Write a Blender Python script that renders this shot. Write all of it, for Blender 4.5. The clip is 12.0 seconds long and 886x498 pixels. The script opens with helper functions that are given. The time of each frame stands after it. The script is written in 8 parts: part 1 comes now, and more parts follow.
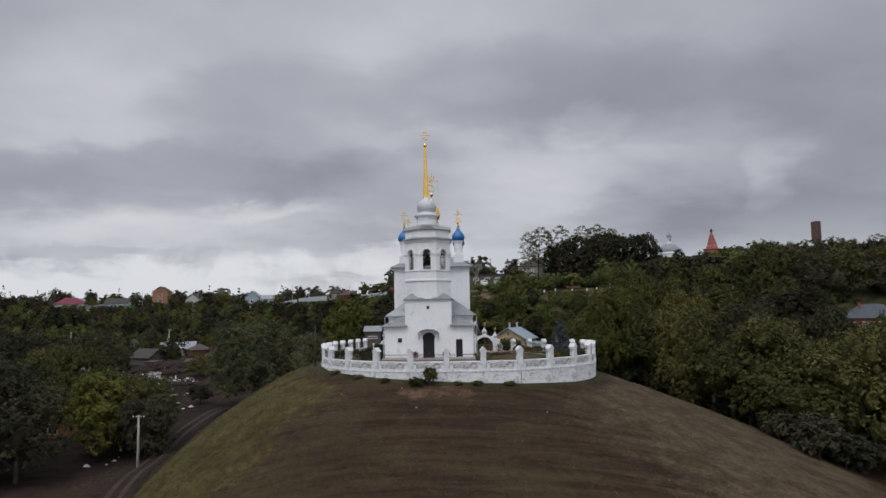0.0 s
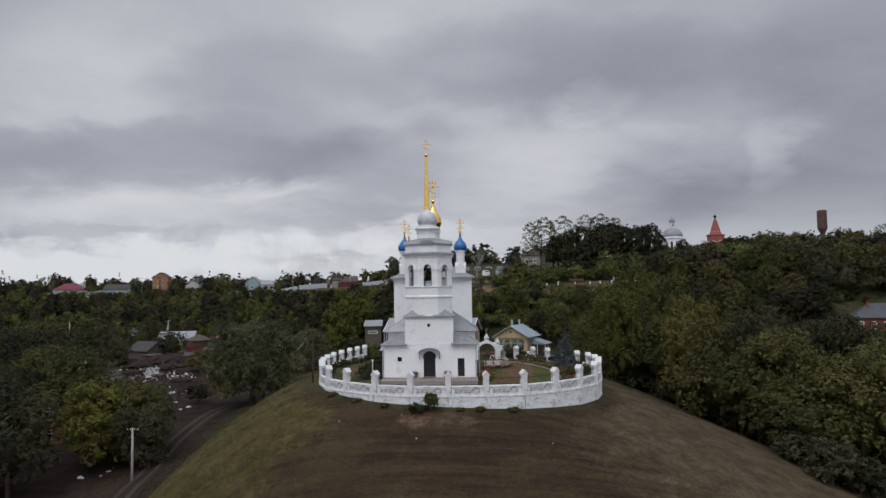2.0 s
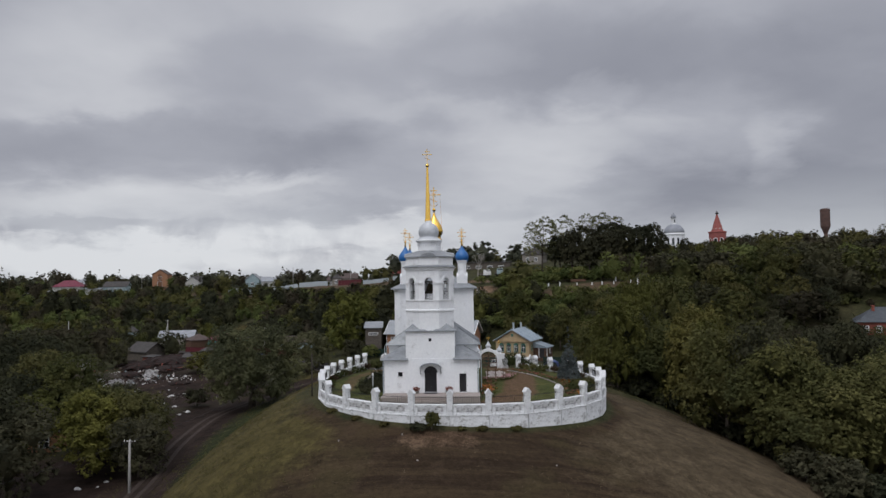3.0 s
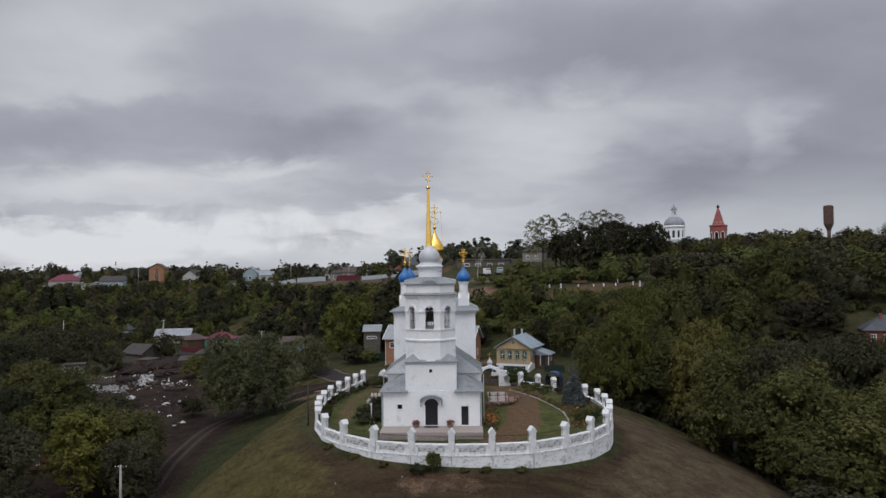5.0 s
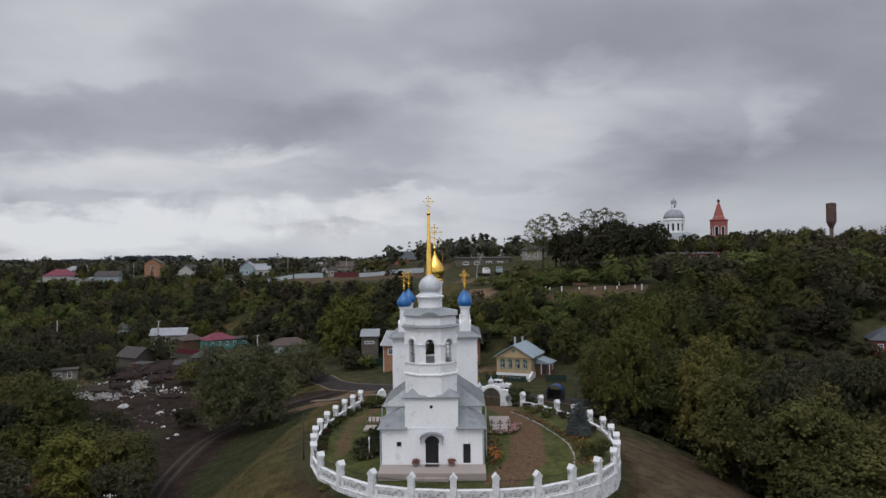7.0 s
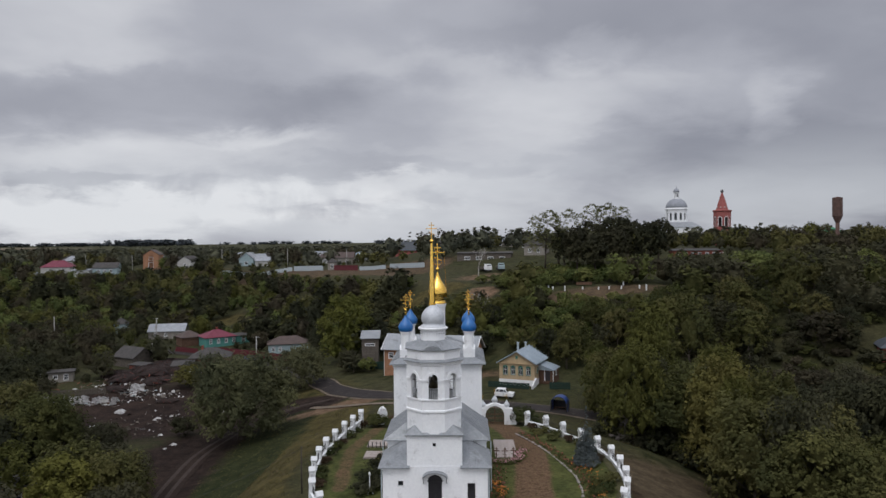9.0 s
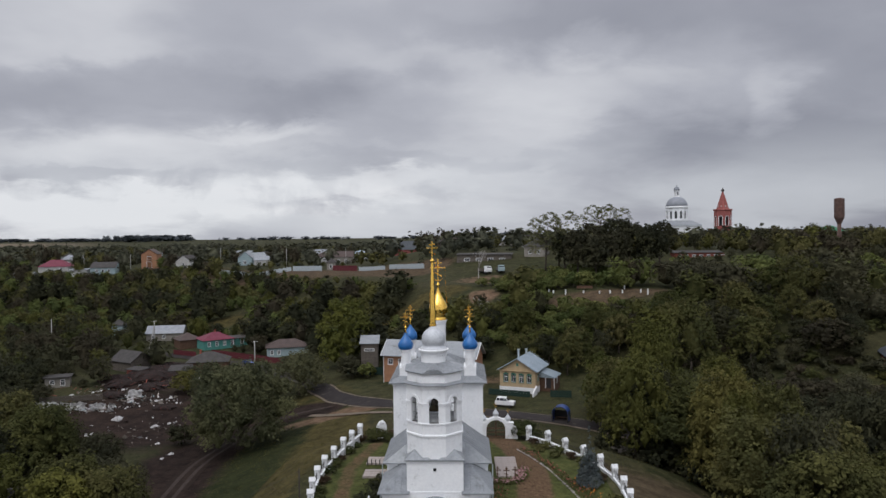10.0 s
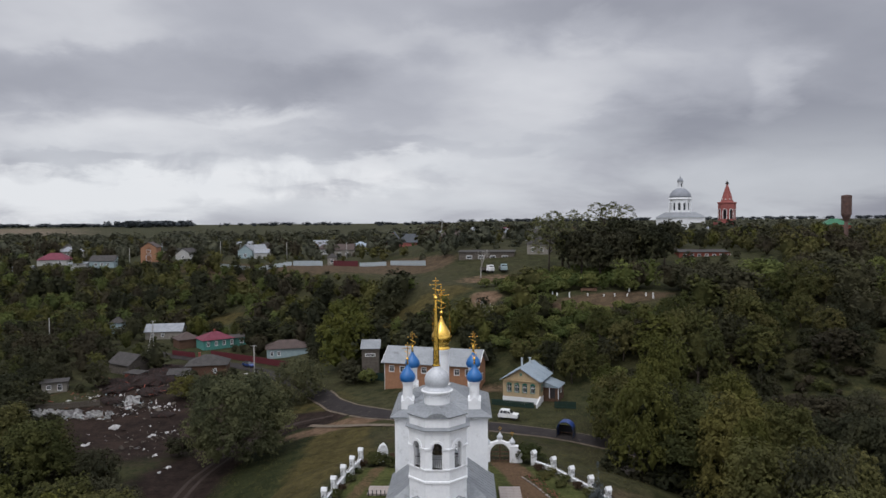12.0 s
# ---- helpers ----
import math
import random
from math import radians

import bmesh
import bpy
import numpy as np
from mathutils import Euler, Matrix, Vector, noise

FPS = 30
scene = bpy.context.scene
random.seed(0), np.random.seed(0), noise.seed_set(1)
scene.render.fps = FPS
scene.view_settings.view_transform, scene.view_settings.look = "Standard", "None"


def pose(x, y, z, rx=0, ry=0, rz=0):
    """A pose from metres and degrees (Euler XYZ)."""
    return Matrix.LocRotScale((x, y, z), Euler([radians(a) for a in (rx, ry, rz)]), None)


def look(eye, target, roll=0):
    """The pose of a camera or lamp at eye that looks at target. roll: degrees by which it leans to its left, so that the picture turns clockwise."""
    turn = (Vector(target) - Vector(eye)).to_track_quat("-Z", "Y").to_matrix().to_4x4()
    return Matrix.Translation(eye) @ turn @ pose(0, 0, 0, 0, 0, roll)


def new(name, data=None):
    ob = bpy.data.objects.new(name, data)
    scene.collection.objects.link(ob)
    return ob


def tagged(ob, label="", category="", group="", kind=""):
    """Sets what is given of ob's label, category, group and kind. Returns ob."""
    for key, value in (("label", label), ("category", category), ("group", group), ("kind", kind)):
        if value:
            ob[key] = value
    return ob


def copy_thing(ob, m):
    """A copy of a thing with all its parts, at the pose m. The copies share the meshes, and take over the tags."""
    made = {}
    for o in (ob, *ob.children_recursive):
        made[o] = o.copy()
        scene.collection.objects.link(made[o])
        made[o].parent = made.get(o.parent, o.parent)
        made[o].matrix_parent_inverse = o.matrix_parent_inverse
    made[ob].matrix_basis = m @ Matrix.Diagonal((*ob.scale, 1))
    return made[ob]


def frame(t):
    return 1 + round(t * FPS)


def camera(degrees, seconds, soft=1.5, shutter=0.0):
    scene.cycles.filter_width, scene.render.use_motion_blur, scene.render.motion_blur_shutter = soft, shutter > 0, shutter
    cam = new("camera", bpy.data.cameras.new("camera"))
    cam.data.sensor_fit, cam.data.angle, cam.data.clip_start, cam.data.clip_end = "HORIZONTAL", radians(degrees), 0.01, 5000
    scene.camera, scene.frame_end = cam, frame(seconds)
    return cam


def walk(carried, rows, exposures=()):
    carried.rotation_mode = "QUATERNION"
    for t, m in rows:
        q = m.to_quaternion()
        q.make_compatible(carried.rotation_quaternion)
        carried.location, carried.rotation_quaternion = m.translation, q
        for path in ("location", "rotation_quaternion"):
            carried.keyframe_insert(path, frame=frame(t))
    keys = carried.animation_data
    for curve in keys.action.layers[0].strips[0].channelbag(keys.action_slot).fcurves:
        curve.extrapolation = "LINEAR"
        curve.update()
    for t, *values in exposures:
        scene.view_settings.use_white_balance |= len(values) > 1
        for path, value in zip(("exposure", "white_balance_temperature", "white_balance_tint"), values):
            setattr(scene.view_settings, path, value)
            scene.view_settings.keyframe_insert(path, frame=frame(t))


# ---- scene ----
cam = camera(64.1, 12.0)
PATH = [
    (0, (4.208, -80.094, 4.931), (4.1532, -78.1032, 5.1113), -1.01),
    (0.5, (4.233, -79.416, 5.963), (4.1744, -77.4237, 6.1310), -0.97),
    (1, (4.235, -78.751, 7.027), (4.1767, -76.7581, 7.1796), -0.94),
    (1.5, (4.217, -78.090, 8.113), (4.1593, -76.0954, 8.2498), -0.90),
    (2, (4.182, -77.422, 9.210), (4.1223, -75.4267, 9.3309), -0.88),
    (2.5, (4.132, -76.742, 10.312), (4.0700, -74.7460, 10.4218), -0.85),
    (3, (4.070, -76.045, 11.415), (4.0083, -74.0487, 11.5171), -0.83),
    (5, (3.739, -73.064, 15.798), (3.6808, -71.0657, 15.8620), -0.75),
    (5.5, (3.645, -72.275, 16.891), (3.5881, -70.2766, 16.9475), -0.73),
    (6, (3.548, -71.474, 17.988), (3.4931, -69.4750, 18.0322), -0.71),
    (6.5, (3.452, -70.664, 19.090), (3.3990, -68.6646, 19.1274), -0.69),
    (7, (3.355, -69.848, 20.202), (3.3027, -67.8488, 20.2295), -0.68),
    (9, (2.986, -66.587, 24.779), (2.9322, -64.5877, 24.7588), -0.60),
    (9.5, (2.899, -65.780, 25.956), (2.8456, -63.7805, 25.9309), -0.58),
    (10, (2.815, -64.975, 27.142), (2.7630, -62.9756, 27.1079), -0.56),
    (10.5, (2.732, -64.169, 28.330), (2.6799, -62.1697, 28.2851), -0.53),
    (11, (2.650, -63.356, 29.513), (2.5999, -61.3576, 29.4536), -0.50),
    (11.5, (2.570, -62.530, 30.680), (2.5179, -60.5317, 30.6104), -0.47),
    (12, (2.489, -61.680, 31.818), (2.4336, -59.6820, 31.7412), -0.44),
]
walk(cam, [(t, look(eye, target, roll)) for t, eye, target, roll in PATH], exposures=((0.0, -0.04), (7.0, -0.02), (9.0, 0.03), (12.0, 0.12)))

# ---- sky, sun ----
world = bpy.data.worlds.new("sky")
scene.world = world
world.use_nodes = True
wn, wl = world.node_tree.nodes, world.node_tree.links
wn.clear()


def wmath(op, a, b=0.0, clamp=False):
    n = wn.new("ShaderNodeMath")
    n.operation, n.use_clamp = op, clamp
    for k, v in enumerate((a, b)):
        if isinstance(v, (int, float)):
            n.inputs[k].default_value = v
        else:
            wl.new(v, n.inputs[k])
    return n.outputs[0]


def wstep(v, lo, hi):
    n = wn.new("ShaderNodeMapRange")
    n.interpolation_type = "SMOOTHSTEP"
    wl.new(v, n.inputs[0])
    n.inputs[1].default_value, n.inputs[2].default_value = lo, hi
    return n.outputs[0]


def wnoise(vec, scale, detail, rough, distort=0.0):
    n = wn.new("ShaderNodeTexNoise")
    wl.new(vec, n.inputs["Vector"])
    n.inputs["Scale"].default_value, n.inputs["Detail"].default_value = scale, detail
    n.inputs["Roughness"].default_value, n.inputs["Distortion"].default_value = rough, distort
    return n.outputs["Fac"]


coord = wn.new("ShaderNodeTexCoord")
split = wn.new("ShaderNodeSeparateXYZ")
wl.new(coord.outputs["Generated"], split.inputs[0])
dx, dy, dz = split.outputs[0], split.outputs[1], split.outputs[2]
up = wmath("MAXIMUM", dz, 0.0)
lift = wmath("ADD", up, 0.26)
flat = wn.new("ShaderNodeCombineXYZ")
wl.new(wmath("DIVIDE", dx, lift), flat.inputs[0])
wl.new(wmath("DIVIDE", dy, lift), flat.inputs[1])
banks = wnoise(flat.outputs[0], 1.15, 5.0, 0.46, 0.2)
wisps = wnoise(flat.outputs[0], 2.7, 6.0, 0.5, 0.2)
warp_a = wmath("MULTIPLY", wmath("SUBTRACT", wnoise(flat.outputs[0], 2.2, 5.0, 0.55), 0.5), 0.27)
warp_b = wmath("MULTIPLY", wmath("SUBTRACT", wnoise(flat.outputs[0], 2.9, 5.0, 0.6, 0.3), 0.5), 0.095)
ahead = wmath("MAXIMUM", dy, 0.08)
side = wmath("ADD", wmath("DIVIDE", dx, ahead), warp_a)
rise_v = wmath("ADD", wmath("DIVIDE", dz, ahead), warp_b)
tone = wmath("ADD", 0.275, wmath("ADD", wmath("MULTIPLY", banks, 0.38), wmath("MULTIPLY", wisps, 0.11)))
# the larger cloud masses: bearing and height (tangents), their half widths, lighter (+) or darker (-)
CLOUDS = ((-0.459, 0.201, 0.26, 0.040, -0.13),
          (-0.141, 0.189, 0.137, 0.036, -0.08), (0.213, 0.316, 0.26, 0.056, -0.13), (0.53, 0.174, 0.18, 0.09, -0.14), (0.273, 0.138, 0.06, 0.05, -0.035),
          (-0.278, 0.31, 0.122, 0.049, -0.06), (0.558, 0.292, 0.109, 0.096, -0.07),
          (-0.541, 0.09, 0.188, 0.011, -0.07),
          (-0.046, 0.107, 0.175, 0.011, -0.05),
          (-0.566, 0.34, 0.165, 0.074, 0.05), (0.184, 0.264, 0.056, 0.022, 0.1), (0.052, 0.202, 0.167, 0.048, 0.08), (0.377, 0.216, 0.094, 0.056, 0.08),
          (-0.484, 0.148, 0.196, 0.03, 0.07),
          (-0.175, 0.075, 0.137, 0.019, 0.13),
          (-0.541, 0.042, 0.18, 0.028, 0.2),
          (-0.271, 0.151, 0.105, 0.013, 0.06), (0.145, 0.084, 0.205, 0.04, 0.04), (0.446, 0.179, 0.031, 0.048, 0.08), (0.029, 0.327, 0.048, 0.024, 0.05), (0.46, 0.07, 0.22, 0.08, -0.18), (-0.35, 0.36, 0.3, 0.12, 0.04))
for u0, v0, ru, rv, amount in CLOUDS:
    far_u = wmath("DIVIDE", wmath("SUBTRACT", side, u0), ru)
    far_v = wmath("DIVIDE", wmath("SUBTRACT", rise_v, v0), rv)
    gap = wmath("ADD", wmath("MULTIPLY", far_u, far_u), wmath("MULTIPLY", far_v, far_v))
    tone = wmath("ADD", tone, wmath("MULTIPLY", wstep(gap, 2.8, 0.0), amount))
heaps = wmath("MULTIPLY", wstep(wnoise(coord.outputs["Generated"], 13.0, 6.0, 0.55, 0.3), 0.46, 0.62), wmath("MULTIPLY", wmath("MULTIPLY", wstep(up, 0.015, 0.04), wstep(up, 0.11, 0.06)), wstep(side, 0.05, -0.35)))
tone = wmath("ADD", tone, wmath("MULTIPLY", heaps, 0.13))
ramp = wn.new("ShaderNodeValToRGB")
wl.new(tone, ramp.inputs[0])
ramp.color_ramp.elements[0].position, ramp.color_ramp.elements[1].position = 0.30, 0.72
ramp.color_ramp.elements[0].color = (0.265, 0.275, 0.325, 1)
ramp.color_ramp.elements[1].color = (0.76, 0.77, 0.80, 1)
e = ramp.color_ramp.elements.new(0.5)
e.color = (0.42, 0.432, 0.485, 1)
# the thinner, brighter cloud low over the horizon
low = wmath("MULTIPLY", wstep(up, 0.16, 0.05), wstep(wnoise(flat.outputs[0], 1.1, 5.0, 0.5, 0.3), 0.36, 0.58))
bright = wn.new("ShaderNodeMix")
bright.data_type = "RGBA"
wl.new(wmath("MULTIPLY", low, 0.45), bright.inputs[0])
wl.new(ramp.outputs[0], bright.inputs[6])
bright.inputs[7].default_value = (0.68, 0.71, 0.75, 1)
# the cloud deck is thinner overhead and behind, where the sun stands
gain = wmath("ADD", 1.0, wmath("ADD", wmath("MULTIPLY", wstep(dz, 0.40, 0.95), 1.5), wmath("MULTIPLY", wstep(dy, 0.1, -0.8), 0.6)))
lit = wn.new("ShaderNodeMix")
lit.data_type, lit.blend_type = "RGBA", "MULTIPLY"
lit.inputs[0].default_value = 1.0
wl.new(bright.outputs[2], lit.inputs[6])
wl.new(gain, lit.inputs[7])
sky = wn.new("ShaderNodeTexSky")
sky.sky_type, sky.sun_disc = "NISHITA", False
sky.sun_elevation, sky.sun_rotation = radians(48), radians(200)
behind = wn.new("ShaderNodeBackground")
wl.new(sky.outputs[0], behind.inputs[0])
behind.inputs[1].default_value = 0.05
deck = wn.new("ShaderNodeBackground")
wl.new(lit.outputs[2], deck.inputs[0])
deck.inputs[1].default_value = 1.0
cover = wn.new("ShaderNodeMixShader")
cover.inputs[0].default_value = 0.95
wl.new(behind.outputs[0], cover.inputs[1])
wl.new(deck.outputs[0], cover.inputs[2])
out = wn.new("ShaderNodeOutputWorld")
wl.new(cover.outputs[0], out.inputs[0])

sun = new("sun", bpy.data.lights.new("sun", "SUN"))
sun.data.energy, sun.data.angle, sun.data.color = 0.9, radians(25), (1.0, 0.97, 0.93)
sun.matrix_world = look((-30, -62, 110), (0, 0, 0))

# ---- materials ----


def material(name, dark, light, scale=1.0, rough=0.8, metal=0.0, bump=0.0, fine=8.0, spread=0.0, stains=None, amount=0.0, spec=0.3, island=0.0):
    """Two tones mixed by a coarse and a fine noise (sizes in metres: scale is cycles a metre), with optional stains and relief."""
    m = bpy.data.materials.new(name)
    m.use_nodes = True
    n, l = m.node_tree.nodes, m.node_tree.links
    b = n["Principled BSDF"]
    b.inputs["Roughness"].default_value, b.inputs["Metallic"].default_value = rough, metal
    b.inputs["Specular IOR Level"].default_value = spec
    tc = n.new("ShaderNodeTexCoord")
    vec = tc.outputs["Object"]
    coarse, grain = n.new("ShaderNodeTexNoise"), n.new("ShaderNodeTexNoise")
    for t, s, d in ((coarse, scale, 4.0), (grain, scale * fine, 5.0)):
        l.new(vec, t.inputs["Vector"])
        t.inputs["Scale"].default_value, t.inputs["Detail"].default_value = s, d
    add = n.new("ShaderNodeMath")
    add.operation = "ADD"
    l.new(coarse.outputs["Fac"], add.inputs[0])
    l.new(grain.outputs["Fac"], add.inputs[1])
    fac = n.new("ShaderNodeMapRange")
    l.new(add.outputs[0], fac.inputs[0])
    fac.inputs[1].default_value, fac.inputs[2].default_value = 0.72, 1.28
    mix = n.new("ShaderNodeMix")
    mix.data_type = "RGBA"
    l.new(fac.outputs[0], mix.inputs[0])
    mix.inputs[6].default_value, mix.inputs[7].default_value = (*dark, 1), (*light, 1)
    colour = mix.outputs[2]
    if stains:
        st = n.new("ShaderNodeTexNoise")
        l.new(vec, st.inputs["Vector"])
        st.inputs["Scale"].default_value, st.inputs["Detail"].default_value = scale * 1.7, 7.0
        st.inputs["Roughness"].default_value = 0.68
        r = n.new("ShaderNodeMapRange")
        l.new(st.outputs["Fac"], r.inputs[0])
        r.inputs[1].default_value, r.inputs[2].default_value = 0.60 - amount * 0.2, 0.74 - amount * 0.2
        over = n.new("ShaderNodeMix")
        over.data_type = "RGBA"
        l.new(r.outputs[0], over.inputs[0])
        l.new(colour, over.inputs[6])
        over.inputs[7].default_value = (*stains, 1)
        colour = over.outputs[2]
    if spread or island:
        hsv = n.new("ShaderNodeHueSaturation")
        l.new(colour, hsv.inputs["Color"])
        if island:
            geo = n.new("ShaderNodeNewGeometry")
            k = n.new("ShaderNodeMapRange")
            l.new(geo.outputs["Random Per Island"], k.inputs[0])
            k.inputs[3].default_value, k.inputs[4].default_value = 1 - island, 1 + island
            value = k.outputs[0]
        if spread:
            info = n.new("ShaderNodeObjectInfo")
            h = n.new("ShaderNodeMapRange")
            l.new(info.outputs["Random"], h.inputs[0])
            h.inputs[3].default_value, h.inputs[4].default_value = 0.5 - spread * 0.05, 0.5 + spread * 0.03
            l.new(h.outputs[0], hsv.inputs["Hue"])
            v = n.new("ShaderNodeMapRange")
            l.new(info.outputs["Random"], v.inputs[0])
            v.inputs[3].default_value, v.inputs[4].default_value = 1 + spread * 0.45, 1 - spread * 0.45
            if island:
                mul = n.new("ShaderNodeMath")
                mul.operation = "MULTIPLY"
                l.new(value, mul.inputs[0])
                l.new(v.outputs[0], mul.inputs[1])
                value = mul.outputs[0]
            else:
                value = v.outputs[0]
        l.new(value, hsv.inputs["Value"])
        colour = hsv.outputs[0]
    l.new(colour, b.inputs["Base Color"])
    if bump:
        bp = n.new("ShaderNodeBump")
        l.new(add.outputs[0], bp.inputs["Height"])
        bp.inputs["Distance"].default_value = bump
        bp.inputs["Strength"].default_value = 0.6
        l.new(bp.outputs[0], b.inputs["Normal"])
    return m


white_wall = material("whitewash", (0.74, 0.75, 0.77), (0.82, 0.83, 0.84), 0.5, 0.9, bump=0.02, stains=(0.56, 0.565, 0.57), amount=0.16)
old_white = material("peeling_whitewash", (0.60, 0.61, 0.62), (0.80, 0.81, 0.82), 1.3, 0.92, bump=0.03, stains=(0.27, 0.265, 0.255), amount=0.36)
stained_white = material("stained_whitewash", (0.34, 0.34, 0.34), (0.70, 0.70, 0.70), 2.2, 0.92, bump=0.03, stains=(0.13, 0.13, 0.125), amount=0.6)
cap_white = material("limewashed_cap", (0.58, 0.59, 0.60), (0.74, 0.75, 0.76), 2.5, 0.9, stains=(0.36, 0.36, 0.36), amount=0.25)
roof_grey = material("grey_sheet_roof", (0.22, 0.235, 0.25), (0.31, 0.325, 0.34), 0.5, 0.5, 0.35, bump=0.01, stains=(0.17, 0.175, 0.18), amount=0.15)
dome_grey = material("grey_dome_sheet", (0.44, 0.46, 0.49), (0.56, 0.58, 0.61), 0.7, 0.58, 0.15, stains=(0.34, 0.36, 0.38), amount=0.1)
lead_dome = material("weathered_lead_sheet", (0.20, 0.215, 0.24), (0.29, 0.305, 0.335), 0.3, 0.6, 0.1, stains=(0.17, 0.18, 0.2), amount=0.1)
gold = material("gilding", (0.83, 0.50, 0.09), (0.93, 0.62, 0.16), 1.5, 0.24, 1.0)
blue = material("blue_dome_paint", (0.010, 0.095, 0.30), (0.018, 0.145, 0.40), 1.2, 0.38, spec=0.5)
dark_door = material("dark_door_paint", (0.018, 0.017, 0.02), (0.035, 0.033, 0.035), 3.0, 0.6)
dark_glass = material("dark_glass", (0.015, 0.018, 0.022), (0.03, 0.034, 0.04), 1.0, 0.12, spec=0.6)
iron = material("black_iron", (0.015, 0.015, 0.017), (0.035, 0.034, 0.034), 5.0, 0.55, 0.5)
bronze = material("bell_bronze", (0.06, 0.05, 0.035), (0.12, 0.10, 0.06), 3.0, 0.45, 0.9)
pink_tile = material("pinkish_paving", (0.26, 0.222, 0.202), (0.41, 0.36, 0.333), 1.6, 0.7, bump=0.01, stains=(0.22, 0.17, 0.14), amount=0.3)
brick = material("orange_brick", (0.26, 0.13, 0.075), (0.36, 0.19, 0.11), 1.5, 0.88, bump=0.01, fine=12)
red_brick = material("red_brick", (0.19, 0.055, 0.04), (0.28, 0.09, 0.065), 0.7, 0.88, stains=(0.12, 0.05, 0.04), amount=0.2)
yellow_board = material("yellow_boards", (0.36, 0.265, 0.155), (0.47, 0.36, 0.225), 1.2, 0.8)
white_paint = material("white_paint", (0.66, 0.67, 0.68), (0.80, 0.80, 0.80), 2.0, 0.55)
pale_render = material("pale_weathered_render", (0.36, 0.36, 0.35), (0.52, 0.52, 0.50), 0.8, 0.85, stains=(0.26, 0.25, 0.24), amount=0.2)
green_paint = material("green_trim", (0.03, 0.13, 0.10), (0.05, 0.19, 0.15), 2.0, 0.6)
green_fence = material("dark_green_boards", (0.008, 0.024, 0.018), (0.016, 0.04, 0.03), 2.0, 0.75)
teal = material("teal_boards", (0.06, 0.20, 0.175), (0.09, 0.27, 0.24), 1.5, 0.75)
pale_teal = material("pale_teal_boards", (0.24, 0.32, 0.34), (0.33, 0.41, 0.43), 1.0, 0.75)
house_roof = material("blue_grey_sheet", (0.27, 0.33, 0.38), (0.37, 0.43, 0.48), 0.6, 0.4, 0.4, stains=(0.2, 0.23, 0.25), amount=0.1)
pale_roof = material("pale_slate_roof", (0.20, 0.213, 0.235), (0.31, 0.325, 0.35), 0.7, 0.6, stains=(0.3, 0.3, 0.3), amount=0.2)
dark_roof = material("old_slate_roof", (0.036, 0.033, 0.032), (0.072, 0.066, 0.063), 0.8, 0.85, stains=(0.05, 0.05, 0.045), amount=0.25)
red_roof = material("crimson_sheet_roof", (0.115, 0.018, 0.034), (0.165, 0.030, 0.052), 0.6, 0.6)
brown_roof = material("brown_sheet_roof", (0.052, 0.036, 0.032), (0.086, 0.060, 0.052), 0.7, 0.65)
grey_wood = material("weathered_boards", (0.07, 0.06, 0.05), (0.15, 0.13, 0.11), 1.5, 0.9, stains=(0.04, 0.035, 0.03), amount=0.2)
brown_wood = material("brown_boards", (0.075, 0.04, 0.025), (0.13, 0.075, 0.05), 1.5, 0.85)
maroon = material("maroon_fence_paint", (0.075, 0.012, 0.018), (0.12, 0.025, 0.03), 0.8, 0.7)
pale_sheet = material("pale_metal_sheet", (0.34, 0.39, 0.42), (0.47, 0.52, 0.55), 0.4, 0.5, 0.2)
grey_block = material("grey_block_wall", (0.19, 0.175, 0.15), (0.29, 0.27, 0.24), 1.0, 0.9, stains=(0.16, 0.14, 0.12), amount=0.3)
green_roof = material("green_sheet_roof", (0.022, 0.11, 0.055), (0.036, 0.16, 0.08), 0.4, 0.5)
tower_red = material("painted_red_brick", (0.25, 0.075, 0.066), (0.33, 0.112, 0.10), 0.7, 0.85, stains=(0.17, 0.06, 0.05), amount=0.2)
rust = material("rusty_tank_steel", (0.070, 0.044, 0.039), (0.14, 0.088, 0.074), 0.9, 0.85, stains=(0.14, 0.06, 0.035), amount=0.3)
slate_blue = material("dark_blue_slate", (0.04, 0.046, 0.054), (0.07, 0.079, 0.09), 0.7, 0.6)
bark = material("grey_brown_bark", (0.045, 0.036, 0.028), (0.10, 0.082, 0.065), 2.0, 0.95, bump=0.03)
birch_bark = material("pale_bark", (0.28, 0.26, 0.24), (0.48, 0.46, 0.43), 2.0, 0.9)
concrete = material("pole_concrete", (0.28, 0.27, 0.26), (0.40, 0.39, 0.37), 1.5, 0.9)
old_pole = material("tarred_pole", (0.03, 0.025, 0.02), (0.07, 0.06, 0.05), 2.0, 0.9)
asphalt = material("damp_asphalt", (0.020, 0.0165, 0.0165), (0.038, 0.033, 0.032), 0.4, 0.75, spec=0.1, bump=0.005, stains=(0.10, 0.085, 0.07), amount=0.1)
verge = material("pale_grit_verge", (0.085, 0.064, 0.046), (0.18, 0.145, 0.11), 0.8, 0.95, bump=0.02)
mud = material("wet_brown_mud", (0.016, 0.0112, 0.0092), (0.034, 0.0243, 0.020), 0.35, 0.95, spec=0.08, bump=0.06, stains=(0.03, 0.021, 0.017), amount=0.3)
sack = material("dirty_white_plastic", (0.34, 0.335, 0.335), (0.62, 0.615, 0.61), 2.0, 0.6, stains=(0.2, 0.17, 0.14), amount=0.2, spread=0.35)
